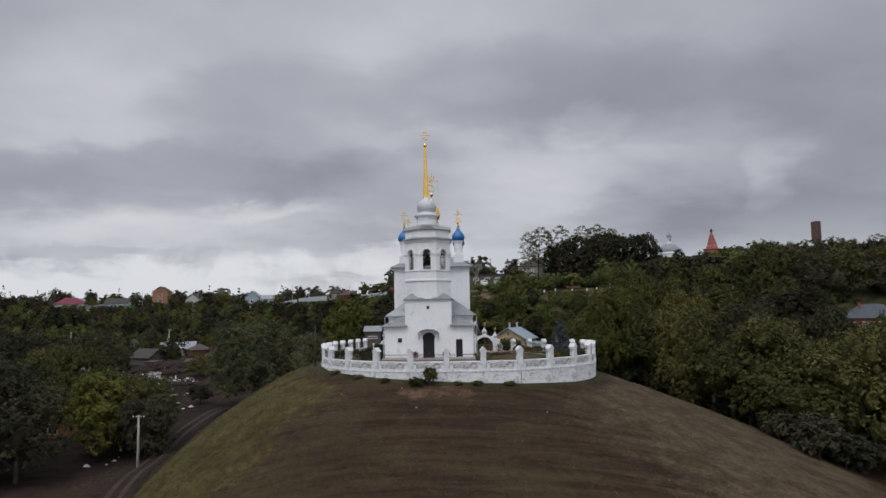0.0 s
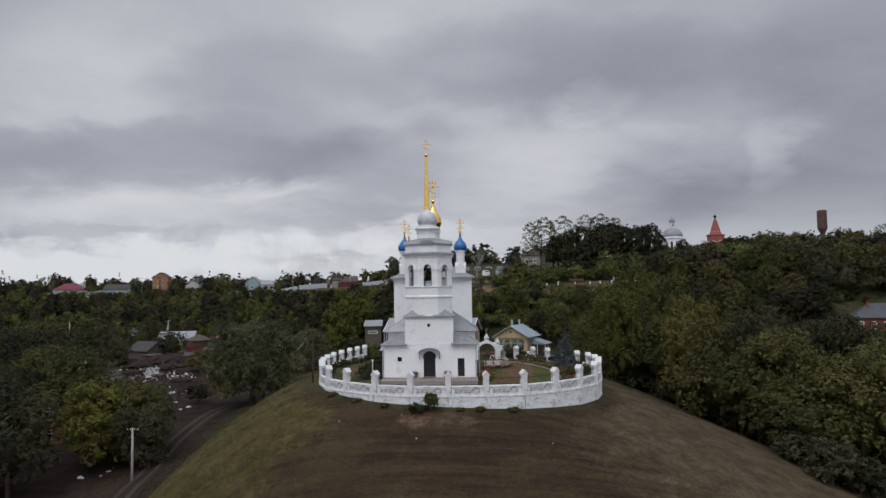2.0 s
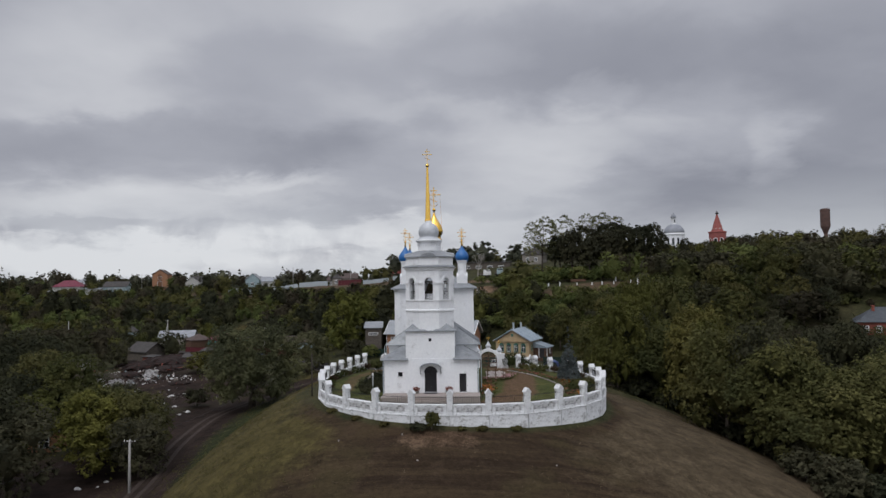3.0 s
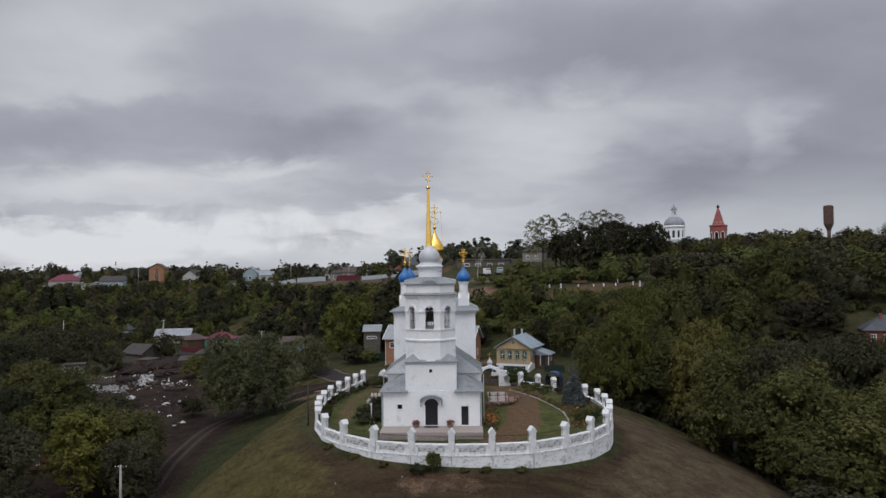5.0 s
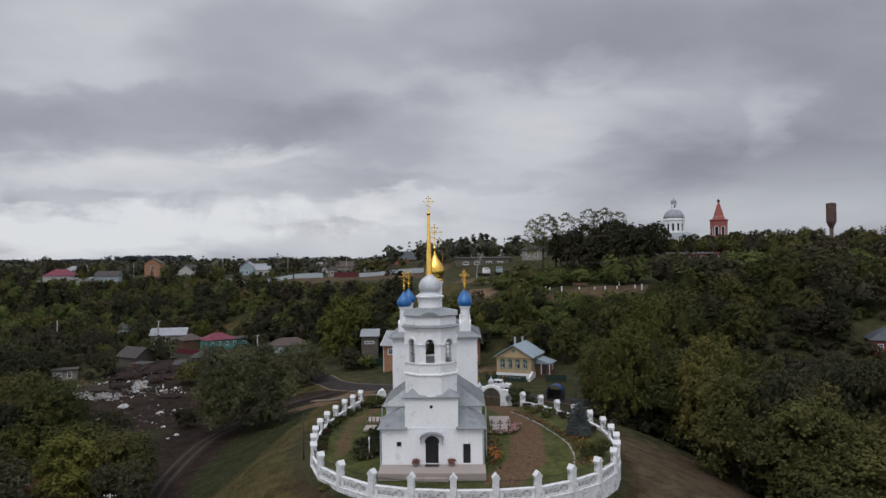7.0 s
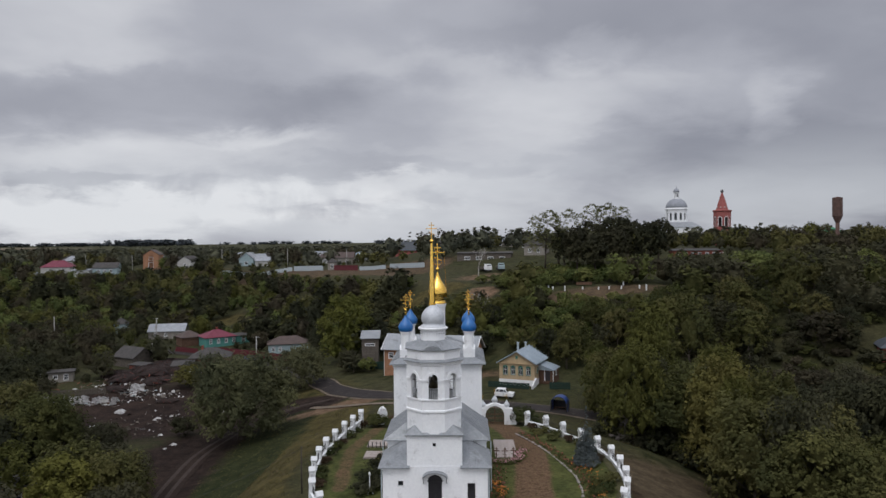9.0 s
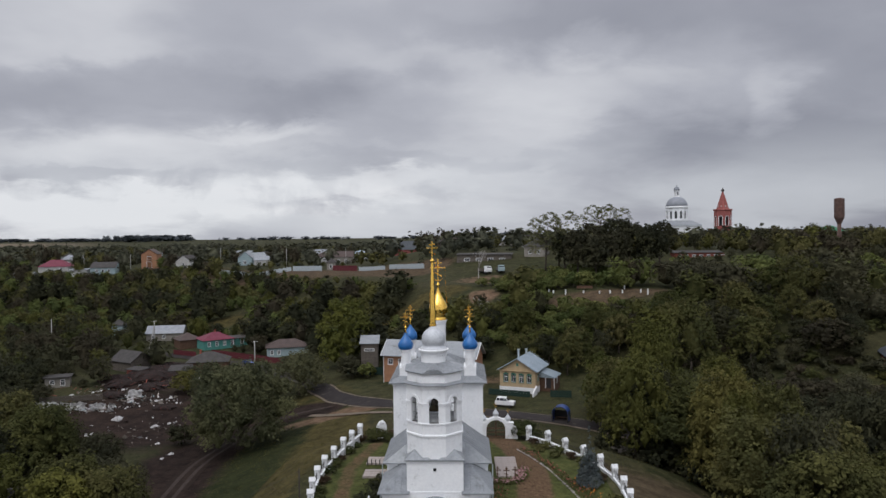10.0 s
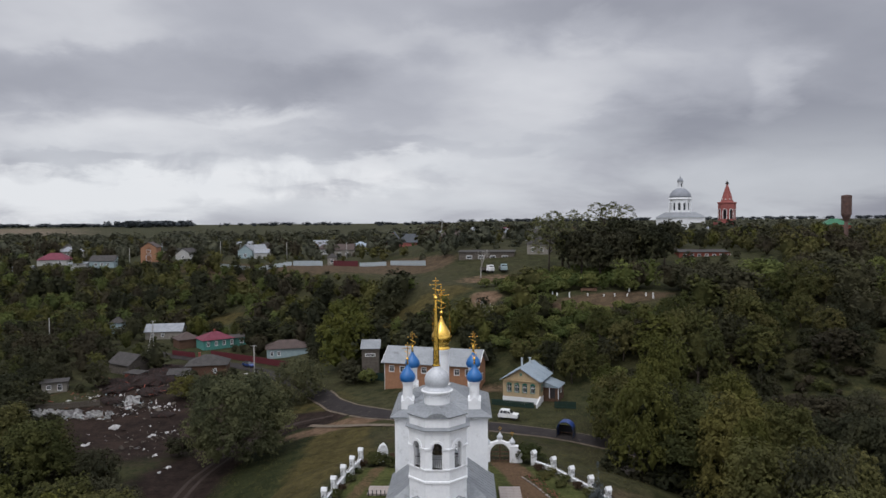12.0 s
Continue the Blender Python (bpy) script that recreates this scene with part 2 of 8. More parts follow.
scrap = material("broken_boards_and_soil", (0.010, 0.0062, 0.0055), (0.026, 0.0165, 0.0135), 1.3, 0.95, bump=0.05, stains=(0.13, 0.03, 0.025), amount=0.12)
lawn_soil = material("planted_turf", (0.034, 0.036, 0.014), (0.078, 0.070, 0.030), 1.2, 0.95, bump=0.03)
tyre = material("tyre_rubber", (0.012, 0.012, 0.012), (0.025, 0.025, 0.025), 4.0, 0.85)
car_white = material("white_car_paint", (0.72, 0.73, 0.74), (0.80, 0.80, 0.80), 2.0, 0.25, spec=0.5)
car_blue = material("dark_blue_car_paint", (0.02, 0.045, 0.16), (0.03, 0.065, 0.22), 2.0, 0.3, spec=0.5)
orange_flower = material("orange_petals", (0.34, 0.11, 0.02), (0.48, 0.19, 0.035), 6.0, 0.8, island=0.3)
red_flower = material("red_petals", (0.14, 0.04, 0.03), (0.24, 0.085, 0.06), 6.0, 0.8, island=0.35)
pink_flower = material("pink_petals", (0.24, 0.10, 0.11), (0.42, 0.26, 0.26), 6.0, 0.8, island=0.3)
stone = material("pale_border_stone", (0.20, 0.18, 0.165), (0.34, 0.31, 0.29), 3.0, 0.9, spread=0.5)


def foliage(name, dark, light, spread=0.6, island=0.15, through_leaf=0.26):
    """Leaves that let some light through."""
    dark, light = ((r * 1.07, g * 1.05, b * 1.08) for r, g, b in (dark, light))
    m = material(name, dark, light, 0.16, 0.8, fine=6.0, spread=spread, island=island, spec=0.04)
    n, l = m.node_tree.nodes, m.node_tree.links
    b = n["Principled BSDF"]
    # patches of older, browner and of deeper green leaves
    tc = n.new("ShaderNodeTexCoord")
    colour = b.inputs["Base Color"].links[0].from_socket
    for scale, shift, lo, hi, tint, amount in ((0.085, 0.0, 0.50, 0.64, (light[0] * 1.12, light[1] * 1.10, light[2] * 0.95), 0.45), (0.11, 40.0, 0.52, 0.66, (dark[0] * 0.75, dark[1] * 0.8, dark[2] * 0.95), 0.55)):
        mp = n.new("ShaderNodeMapping")
        mp.inputs["Location"].default_value = (shift, shift, 0.0)
        l.new(tc.outputs["Object"], mp.inputs[0])
        t = n.new("ShaderNodeTexNoise")
        l.new(mp.outputs[0], t.inputs["Vector"])
        t.inputs["Scale"].default_value, t.inputs["Detail"].default_value = scale, 2.0
        r = n.new("ShaderNodeMapRange")
        l.new(t.outputs["Fac"], r.inputs[0])
        r.inputs[1].default_value, r.inputs[2].default_value, r.inputs[4].default_value = lo, hi, amount
        mix = n.new("ShaderNodeMix")
        mix.data_type = "RGBA"
        l.new(r.outputs[0], mix.inputs[0])
        l.new(colour, mix.inputs[6])
        mix.inputs[7].default_value = (*tint, 1)
        colour = mix.outputs[2]
    l.new(colour, b.inputs["Base Color"])
    back = n.new("ShaderNodeBsdfTranslucent")
    l.new(b.inputs["Base Color"].links[0].from_socket, back.inputs[0])
    both = n.new("ShaderNodeMixShader")
    both.inputs[0].default_value = through_leaf
    l.new(b.outputs[0], both.inputs[1])
    l.new(back.outputs[0], both.inputs[2])
    l.new(both.outputs[0], n["Material Output"].inputs[0])
    return m


leaf_green = foliage("broad_leaves", (0.046, 0.052, 0.019), (0.122, 0.122, 0.043))
leaf_bright = foliage("bright_yellow_green_leaves", (0.076, 0.082, 0.020), (0.160, 0.160, 0.042))
leaf_fresh = foliage("fresh_green_leaves", (0.070, 0.090, 0.029), (0.150, 0.174, 0.058))
leaf_dark = foliage("dark_leaves", (0.029, 0.032, 0.019), (0.067, 0.068, 0.037))
leaf_yellow = foliage("yellowing_leaves", (0.056, 0.061, 0.017), (0.120, 0.123, 0.036))
leaf_grey = foliage("grey_green_willow_leaves", (0.050, 0.056, 0.029), (0.128, 0.132, 0.066), 0.3)
leaf_brown = foliage("olive_brown_leaves", (0.036, 0.033, 0.021), (0.072, 0.064, 0.039), 0.3)
# the next two have distance haze painted into the leaf colour, grey then blue
leaf_far = foliage("haze_greyed_garden_leaves", (0.052, 0.058, 0.041), (0.116, 0.122, 0.082))
leaf_haze_blue = foliage("haze_blued_forest_leaves", (0.066, 0.078, 0.084), (0.105, 0.120, 0.128), 0.3)
leaf_thin = foliage("sparse_poplar_leaves", (0.120, 0.128, 0.055), (0.230, 0.235, 0.110), 0.2, 0.2, 0.55)
needles = foliage("blue_spruce_needles", (0.060, 0.075, 0.074), (0.13, 0.15, 0.148), 0.1, 0.3)
shrub_leaf = foliage("garden_shrub_leaves", (0.0336, 0.0432, 0.0156), (0.0744, 0.084, 0.0324), 0.6)
grass_blade = foliage("dry_grass", (0.06, 0.043, 0.027), (0.095, 0.07, 0.044), 0.2, 0.2, 0.5)
straw = foliage("bleached_straw", (0.11, 0.085, 0.052), (0.17, 0.135, 0.085), 0.2, 0.3, 0.4)
green_blade = foliage("green_grass", (0.075, 0.072, 0.027), (0.13, 0.12, 0.048), 0.2, 0.2, 0.5)

# ---- shape helpers ----


def thing(name, at=(0, 0, 0), turn=0.0, label="", category="", group="", kind=""):
    """An Empty at the thing's base, which parents its parts."""
    ob = new(name)
    ob.empty_display_size = 0.3
    ob.matrix_basis = pose(*at, 0, 0, turn)
    return tagged(ob, label, category, group, kind)


def part(name, bm, mat, parent=None, label="", smooth=False):
    """Links a bmesh as one mesh object under a thing or a part."""
    me = bm if isinstance(bm, bpy.types.Mesh) else bpy.data.meshes.new(name)
    if me is not bm:
        bmesh.ops.recalc_face_normals(bm, faces=bm.faces)
        bm.to_mesh(me)
        bm.free()
    if not me.materials:
        me.materials.append(mat)
    if smooth:
        me.polygons.foreach_set("use_smooth", [True] * len(me.polygons))
    ob = new(name, me)
    ob.parent = parent
    return tagged(ob, label)


def quad(bm, *pts):
    bm.faces.new([bm.verts.new(p) for p in pts])


def box(bm, x0, x1, y0, y1, z0, z1):
    v = [bm.verts.new(p) for p in ((x0, y0, z0), (x1, y0, z0), (x1, y1, z0), (x0, y1, z0), (x0, y0, z1), (x1, y0, z1), (x1, y1, z1), (x0, y1, z1))]
    for f in ((0, 3, 2, 1), (4, 5, 6, 7), (0, 1, 5, 4), (1, 2, 6, 5), (2, 3, 7, 6), (3, 0, 4, 7)):
        bm.faces.new([v[k] for k in f])


def boxes(*all_boxes):
    bm = bmesh.new()
    for b in all_boxes:
        box(bm, *b)
    return bm


def hull(points):
    """A solid round the points."""
    bm = bmesh.new()
    vs = [bm.verts.new(p) for p in points]
    res = bmesh.ops.convex_hull(bm, input=vs)
    bmesh.ops.delete(bm, geom=[g for g in res["geom_unused"] if isinstance(g, bmesh.types.BMVert)], context="VERTS")
    return bm


def lathe(profile, n=24, cx=0.0, cy=0.0, bm=None, turn=0.0):
    """Turns (radius, height) pairs about the upright axis; closed at both ends."""
    bm = bm or bmesh.new()
    rings = []
    for r, z in profile:
        rings.append([bm.verts.new((cx + r * math.cos(turn + 2 * math.pi * k / n), cy + r * math.sin(turn + 2 * math.pi * k / n), z)) for k in range(n)])
    for a, b in zip(rings, rings[1:]):
        for k in range(n):
            bm.faces.new((a[k], a[(k + 1) % n], b[(k + 1) % n], b[k]))
    bm.faces.new(list(reversed(rings[0])))
    bm.faces.new(rings[-1])
    return bm


def rod(bm, a, b, r, n=6, r2=None):
    """A straight round bar from a to b."""
    a, b = Vector(a), Vector(b)
    q = (b - a).to_track_quat("Z", "Y").to_matrix()
    rings = []
    for p, rr in ((a, r), (b, r if r2 is None else r2)):
        rings.append([bm.verts.new(p + q @ Vector((rr * math.cos(2 * math.pi * k / n), rr * math.sin(2 * math.pi * k / n), 0))) for k in range(n)])
    for k in range(n):
        bm.faces.new((rings[0][k], rings[0][(k + 1) % n], rings[1][(k + 1) % n], rings[1][k]))
    bm.faces.new(list(reversed(rings[0])))
    bm.faces.new(rings[1])
    return bm


def wall_with_holes(x0, x1, z0, z1, holes, y0, y1, place=None):
    """An upright wall along x with openings (xa, xb, za, zb, arched) right through it; place turns it into position."""
    bm = bmesh.new()
    cuts = [x0]
    for h in holes:
        cuts += [h[0], h[1]]
    cuts.append(x1)
    for a, b in zip(cuts[0::2], cuts[1::2]):
        box(bm, a, b, y0, y1, z0, z1)
    for xa, xb, za, zb, arched in holes:
        if za > z0:
            box(bm, xa, xb, y0, y1, z0, za)
        if not arched:
            box(bm, xa, xb, y0, y1, zb, z1)
            continue
        r, c = (xb - xa) / 2, (xa + xb) / 2
        n = 12
        arc = [(c - r * math.cos(math.pi * k / n), zb - r + r * math.sin(math.pi * k / n)) for k in range(n + 1)]
        for (ax, az), (bx, bz) in zip(arc, arc[1:]):
            quad(bm, (ax, y0, az), (bx, y0, bz), (bx, y0, z1), (ax, y0, z1))
            quad(bm, (ax, y1, az), (ax, y1, z1), (bx, y1, z1), (bx, y1, bz))
            quad(bm, (ax, y0, az), (ax, y1, az), (bx, y1, bz), (bx, y0, bz))
        quad(bm, (xa, y0, z1), (xb, y0, z1), (xb, y1, z1), (xa, y1, z1))
    bmesh.ops.remove_doubles(bm, verts=bm.verts, dist=1e-4)
    if place is not None:
        bm.transform(place)
    return bm


def mesh_np(name, verts, quads, tris=()):
    """A mesh straight from arrays."""
    me = bpy.data.meshes.new(name)
    verts, quads, tris = np.asarray(verts, float), np.asarray(quads, int).reshape(-1, 4), np.asarray(tris, int).reshape(-1, 3)
    nq, nt = len(quads), len(tris)
    me.vertices.add(len(verts))
    me.vertices.foreach_set("co", verts.ravel())
    me.loops.add(4 * nq + 3 * nt)
    me.loops.foreach_set("vertex_index", np.concatenate([quads.ravel(), tris.ravel()]))
    me.polygons.add(nq + nt)
    me.polygons.foreach_set("loop_start", np.concatenate([np.arange(nq) * 4, 4 * nq + np.arange(nt) * 3]))
    me.update(calc_edges=True)
    return me


# ---- the lie of the land ----


def sstep(a, b, v):
    t = np.clip((v - a) / (b - a), 0, 1)
    return t * t * (3 - 2 * t)


POSTS = [(-11.6, 33.4), (-12.2, 29.9), (-12.8, 26.5), (-13.3, 22.4), (-13.7, 18.6), (-13.75, 14.5), (-13.5, 10.6), (-12.95, 6.9), (-12.2, 3.3), (-10.7, -0.6), (-8.2, -3.7), (-4.9, -6.4), (-1.3, -7.6), (2.4, -8.0),
         (6.1, -7.85), (9.8, -7.2), (13.1, -5.3), (15.9, -2.9), (18.1, 0.4), (19.1, 3.6), (19.8, 7.3), (20.1, 11.4), (20.0, 15.6), (19.2, 19.8), (17.9, 23.8), (16.1, 27.3), (14.3, 31.1), (12.0, 33.9)]


def mound_distance(x, y):
    """Metres outside the churchyard wall (negative within), and the direction from the yard's middle."""
    x, y = np.asarray(x, float), np.asarray(y, float)
    best, inside = np.full(x.shape, 1e9), np.zeros(x.shape, bool)
    for (ax, ay), (bx, by) in zip(POSTS, POSTS[1:] + POSTS[:1]):
        t = np.clip(((x - ax) * (bx - ax) + (y - ay) * (by - ay)) / ((bx - ax) ** 2 + (by - ay) ** 2), 0, 1)
        best = np.minimum(best, np.hypot(x - ax - t * (bx - ax), y - ay - t * (by - ay)))
        inside ^= ((ay > y) != (by > y)) & (x < (bx - ax) * (y - ay) / (by - ay + 1e-12) + ax)
    ox, oy = x - 3.0, y - 15.0
    r = np.maximum(np.hypot(ox, oy), 1e-3)
    return np.where(inside, -best, best), ox / r, oy / r


def ground(x, y):
    x, y = np.asarray(x, float), np.asarray(y, float)
    left, right = sstep(-5, -48, x), sstep(14, 42, x)
    base = -6.1 * (1 - left) + left * (-16 + 2.5 * sstep(15, 65, y) + 4.0 * sstep(75, 118, y))
    base = base - 10 * sstep(12, -40, y) - right * 9 * sstep(78, 10, y)
    xl, xr = np.clip(-x, 0, 100), np.clip(x, 0, 140)
    a, b = 97 + 0.95 * xl - 0.45 * xr, 165 + 1.55 * xl - 0.5 * xr
    s = sstep(a, b, y)
    base = base * (1 - s) + 12 * s + 9 * sstep(b, b + 80, y) * sstep(-70, 0, x)
    far = np.hypot(x, y)
    base = base + 12 * sstep(700, 4200, far) * sstep(0, 300, y)
    d, nx, ny = mound_distance(x, y)
    wf, wb, wl2, wr = np.maximum(-ny, 0) ** 2, np.maximum(ny, 0) ** 2, np.maximum(-nx, 0) ** 2, np.maximum(nx, 0) ** 2
    yard = -0.7 - 0.7 * sstep(12, 36, y) - 3.0 * sstep(37, 49, y) - 1.6 * sstep(50, 66, y)
    slope = 0.31 * wf + 0.325 * wr + 0.02 * wb
    out_d = np.maximum(d, 0)
    near_d = np.minimum(out_d, 11.5 + 9 * sstep(0.4, -0.4, ny))
    bend = 0.0025 * wr * out_d ** 2 + wl2 * (0.175 * near_d + 0.028 * near_d ** 2 + 1.4 * (out_d - near_d))
    mound = yard - np.clip(1.15 + 1.1 * nx, 0.25, 1.8) * (1 - 0.9 * wb) * sstep(-0.85, -0.2, d) - slope * out_d - bend
    k = 2.0
    h = np.clip(0.5 + 0.5 * (mound - base) / k, 0, 1)
    return base * (1 - h) + mound * h + k * h * (1 - h) * 0.5


def gz(x, y):
    return float(ground(x, y))


def graded(marks):
    """Grid lines with the spacing given from each mark to the next."""
    lines = [marks[0][0]]
    for (lo, step), (hi, _) in zip(marks, marks[1:]):
        n = max(1, round((hi - lo) / step))
        lines += list(lo + (hi - lo) * (np.arange(n) + 1) / n)
    return lines


def with_far(lines, lo, hi, grow=1.17):
    v, s = lines[-1], lines[-1] - lines[-2]
    while v < hi:
        s *= grow
        v = min(v + s, hi)
        lines.append(v)
    v, s = lines[0], lines[1] - lines[0]
    while v > lo:
        s *= grow
        v = max(v - s, lo)
        lines.insert(0, v)
    return np.array(lines)


xs = with_far(graded([(-120, 2.0), (-40, 1.2), (-18, 0.5), (24, 1.2), (60, 2.0), (120, 2)]), -4500, 4500)
ys = with_far(graded([(-46, 1.0), (-10, 0.5), (38, 1.0), (60, 2.0), (200, 2)]), -600, 4700)
gx, gy = np.meshgrid(xs, ys)
gzs = ground(gx, gy)
rough_xy = np.array([noise.noise(Vector((px * 0.35, py * 0.35, 0.0))) + 0.5 * noise.noise(Vector((px * 0.9, py * 0.9, 7.0))) for px, py in zip(gx.ravel(), gy.ravel())]).reshape(gx.shape)
dist_out, dir_x, dir_y = mound_distance(gx, gy)
gzs = gzs + rough_xy * np.where(dist_out > 1.5, 0.12, 0.015) * sstep(900, 300, np.hypot(gx, gy))
nyg, nxg = gx.shape
idx = np.arange(nyg * nxg).reshape(nyg, nxg)
cells = np.stack([idx[:-1, :-1], idx[:-1, 1:], idx[1:, 1:], idx[1:, :-1]], -1).reshape(-1, 4)
ground_mesh = mesh_np("ground", np.stack([gx, gy, gzs], -1).reshape(-1, 3), cells)
ground_mesh.polygons.foreach_set("use_smooth", [True] * len(ground_mesh.polygons))


def blob(cx, cy, rx, ry, soft=0.5):
    return sstep(1 + soft, 1 - soft, np.hypot((gx - cx) / rx, (gy - cy) / ry))


def along(points, width, x=None, y=None):
    """1 on a line of points, falling to 0 at the width."""
    x, y = (gx, gy) if x is None else (x, y)
    best = np.full(np.shape(x), 1e9)
    for (ax, ay), (bx, by) in zip(points, points[1:]):
        t = np.clip(((x - ax) * (bx - ax) + (y - ay) * (by - ay)) / ((bx - ax) ** 2 + (by - ay) ** 2), 0, 1)
        best = np.minimum(best, np.hypot(x - ax - t * (bx - ax), y - ay - t * (by - ay)))
    return sstep(width, width * 0.5, best)


TRACK = [(-33, -12), (-38, 12), (-44, 40), (-45, 60), (-42, 78), (-34, 88), (-26, 86)]
masks = {
    "soil": np.maximum.reduce([blob(-70, 88, 27, 20), blob(-78, 122, 12, 22), blob(-48, 52, 9, 26), blob(-53, 16, 15, 26), along(TRACK, 6.5), blob(10, 60, 30, 7) * 0.35]),
    "mown": sstep(0.3, 2.0, dist_out) * sstep(26, 4, gy - 0.4 * np.abs(gx - 3)) * sstep(75, 45, dist_out) * sstep(-0.85, -0.35, dir_x + 0.55 * np.minimum(dir_y, 0) * 0 + 0.2),
    "lawn": sstep(0.5, -0.5, dist_out),
    "path": np.maximum(along([(7.5, 38), (10.0, 28), (11, 18), (10, 4), (7, -3)], 2.5), along([(-9, 33), (-11, 20), (-10, 6)], 1.2) * 0.6) * sstep(6, 0, dist_out),
    "meadow": np.maximum.reduce([blob(-4, 155, 9, 7), blob(-14, 151, 9, 6), blob(-93, 214, 9, 8), blob(-30, 95, 8, 10) * 0.6, blob(-20, 54, 7, 14), blob(-21, 70, 6, 11), blob(-19, 40, 6, 12), blob(76, 80, 20, 7) * 0.25, sstep(0.0, 6.0, dist_out) * sstep(-0.28, -0.62, dir_x) * sstep(17 + 30 * sstep(0.1, -0.6, dir_y), 12 + 26 * sstep(0.1, -0.6, dir_y), dist_out) * sstep(66, 50, gy)]),
    "dry": sstep(0.15, 0.8, dir_x) * sstep(1.0, 4.0, dist_out) * sstep(32, 23, dist_out) * sstep(40, 24, gy),
    "field": np.maximum.reduce([along([(-128, 296), (-80, 266), (-45, 245), (-14, 214)], 19.0), blob(42, 132, 18, 6)]),
    "lush": along([(-31, 92), (-33, 70), (-33, 53), (-32, 36), (-33, 18), (-31, 0), (-30, -14)], 9.5),
    "stubble": sstep(780, 850, gy) * sstep(2400, 2100, gy) * sstep(0, -60, gx + 0.55 * (gy + 62)),
    "bare": np.maximum.reduce([blob(1.0, -10.6, 4.0, 1.6) * 0.55, blob(9, 145, 4.5, 5), blob(12, 172, 12, 9) * 0.6, blob(2, 97, 14, 4) * 0.6, blob(-20, 78, 14, 3.5)]),
}
for key, values in masks.items():
    ground_mesh.attributes.new(key, "FLOAT", "POINT").data.foreach_set("value", np.asarray(values, np.float32).ravel())


def ground_material():
    m = bpy.data.materials.new("turf_and_soil")
    m.use_nodes = True
    n, l = m.node_tree.nodes, m.node_tree.links
    b = n["Principled BSDF"]
    b.inputs["Roughness"].default_value, b.inputs["Specular IOR Level"].default_value = 0.95, 0.1
    tc = n.new("ShaderNodeTexCoord")

    def tex(scale, detail=6.0, squash=None, rough=0.55):
        vec = tc.outputs["Object"]
        if squash:
            mp = n.new("ShaderNodeMapping")
            l.new(vec, mp.inputs[0])
            mp.inputs["Scale"].default_value = squash
            vec = mp.outputs[0]
        t = n.new("ShaderNodeTexNoise")
        l.new(vec, t.inputs["Vector"])
        t.inputs["Scale"].default_value, t.inputs["Detail"].default_value, t.inputs["Roughness"].default_value = scale, detail, rough
        return t.outputs["Fac"]

    def step(v, lo, hi):
        r = n.new("ShaderNodeMapRange")
        l.new(v, r.inputs[0])
        r.inputs[1].default_value, r.inputs[2].default_value = lo, hi
        return r.outputs[0]

    def blend(fac, a, c):
        x = n.new("ShaderNodeMix")
        x.data_type = "RGBA"
        for k, v in ((0, fac), (6, a), (7, c)):
            if isinstance(v, tuple):
                x.inputs[k].default_value = (*v, 1)
            elif isinstance(v, (int, float)):
                x.inputs[k].default_value = v
            else:
                l.new(v, x.inputs[k])
        return x.outputs[2]

    def times(a, c, op="MULTIPLY"):
        x = n.new("ShaderNodeMath")
        x.operation = op
        for k, v in ((0, a), (1, c)):
            if isinstance(v, (int, float)):
                x.inputs[k].default_value = v
            else:
                l.new(v, x.inputs[k])
        return x.outputs[0]

    def mask(name):
        x = n.new("ShaderNodeAttribute")
        x.attribute_name = name
        return x.outputs["Fac"]

    big, mid, fine = tex(0.06), tex(0.45), tex(5.0, 8.0, None, 0.7)
    rows = tex(1.0, 5.0, (0.07, 0.85, 0.3), 0.6)
    wild = blend(step(mid, 0.35, 0.65), (0.019, 0.022, 0.009), (0.044, 0.044, 0.019))
    wild = blend(times(step(big, 0.45, 0.7), 0.35), wild, (0.062, 0.050, 0.028))
    mown = blend(step(rows, 0.40, 0.60), (0.0235, 0.0152, 0.0092), (0.043, 0.0295, 0.0165))
    mown = blend(times(step(mid, 0.55, 0.75), 0.45), mown, (0.058, 0.040, 0.0255))
    mown = blend(times(step(big, 0.52, 0.68), 0.5), mown, (0.054, 0.031, 0.021))
    mown = blend(times(step(tex(0.13, 4.0), 0.48, 0.62), 0.45), mown, (0.046, 0.038, 0.0165))
    lawn = blend(step(mid, 0.35, 0.65), (0.036, 0.044, 0.013), (0.070, 0.075, 0.024))
    worn = blend(step(fine, 0.4, 0.6), (0.080, 0.049, 0.028), (0.122, 0.078, 0.047))
    soil = blend(step(mid, 0.35, 0.65), (0.0125, 0.0080, 0.0066), (0.027, 0.0180, 0.0145))
    soil = blend(times(step(big, 0.5, 0.62), 0.45), soil, (0.046, 0.030, 0.023))
    meadow = blend(step(mid, 0.35, 0.65), (0.036, 0.030, 0.0105), (0.070, 0.057, 0.021))
    dry = blend(step(mid, 0.35, 0.65), (0.043, 0.032, 0.0185), (0.077, 0.058, 0.0355))
    field = blend(step(mid, 0.35, 0.65), (0.048, 0.034, 0.020), (0.086, 0.060, 0.037))
    lush = blend(step(mid, 0.35, 0.65), (0.013, 0.017, 0.006), (0.028, 0.032, 0.012))
    stubble = blend(step(big, 0.35, 0.65), (0.100, 0.080, 0.056), (0.150, 0.120, 0.084))
    bare = blend(step(mid, 0.35, 0.65), (0.095, 0.060, 0.038), (0.15, 0.10, 0.066))
    edge = step(fine, 0.3, 0.7)
    colour = wild
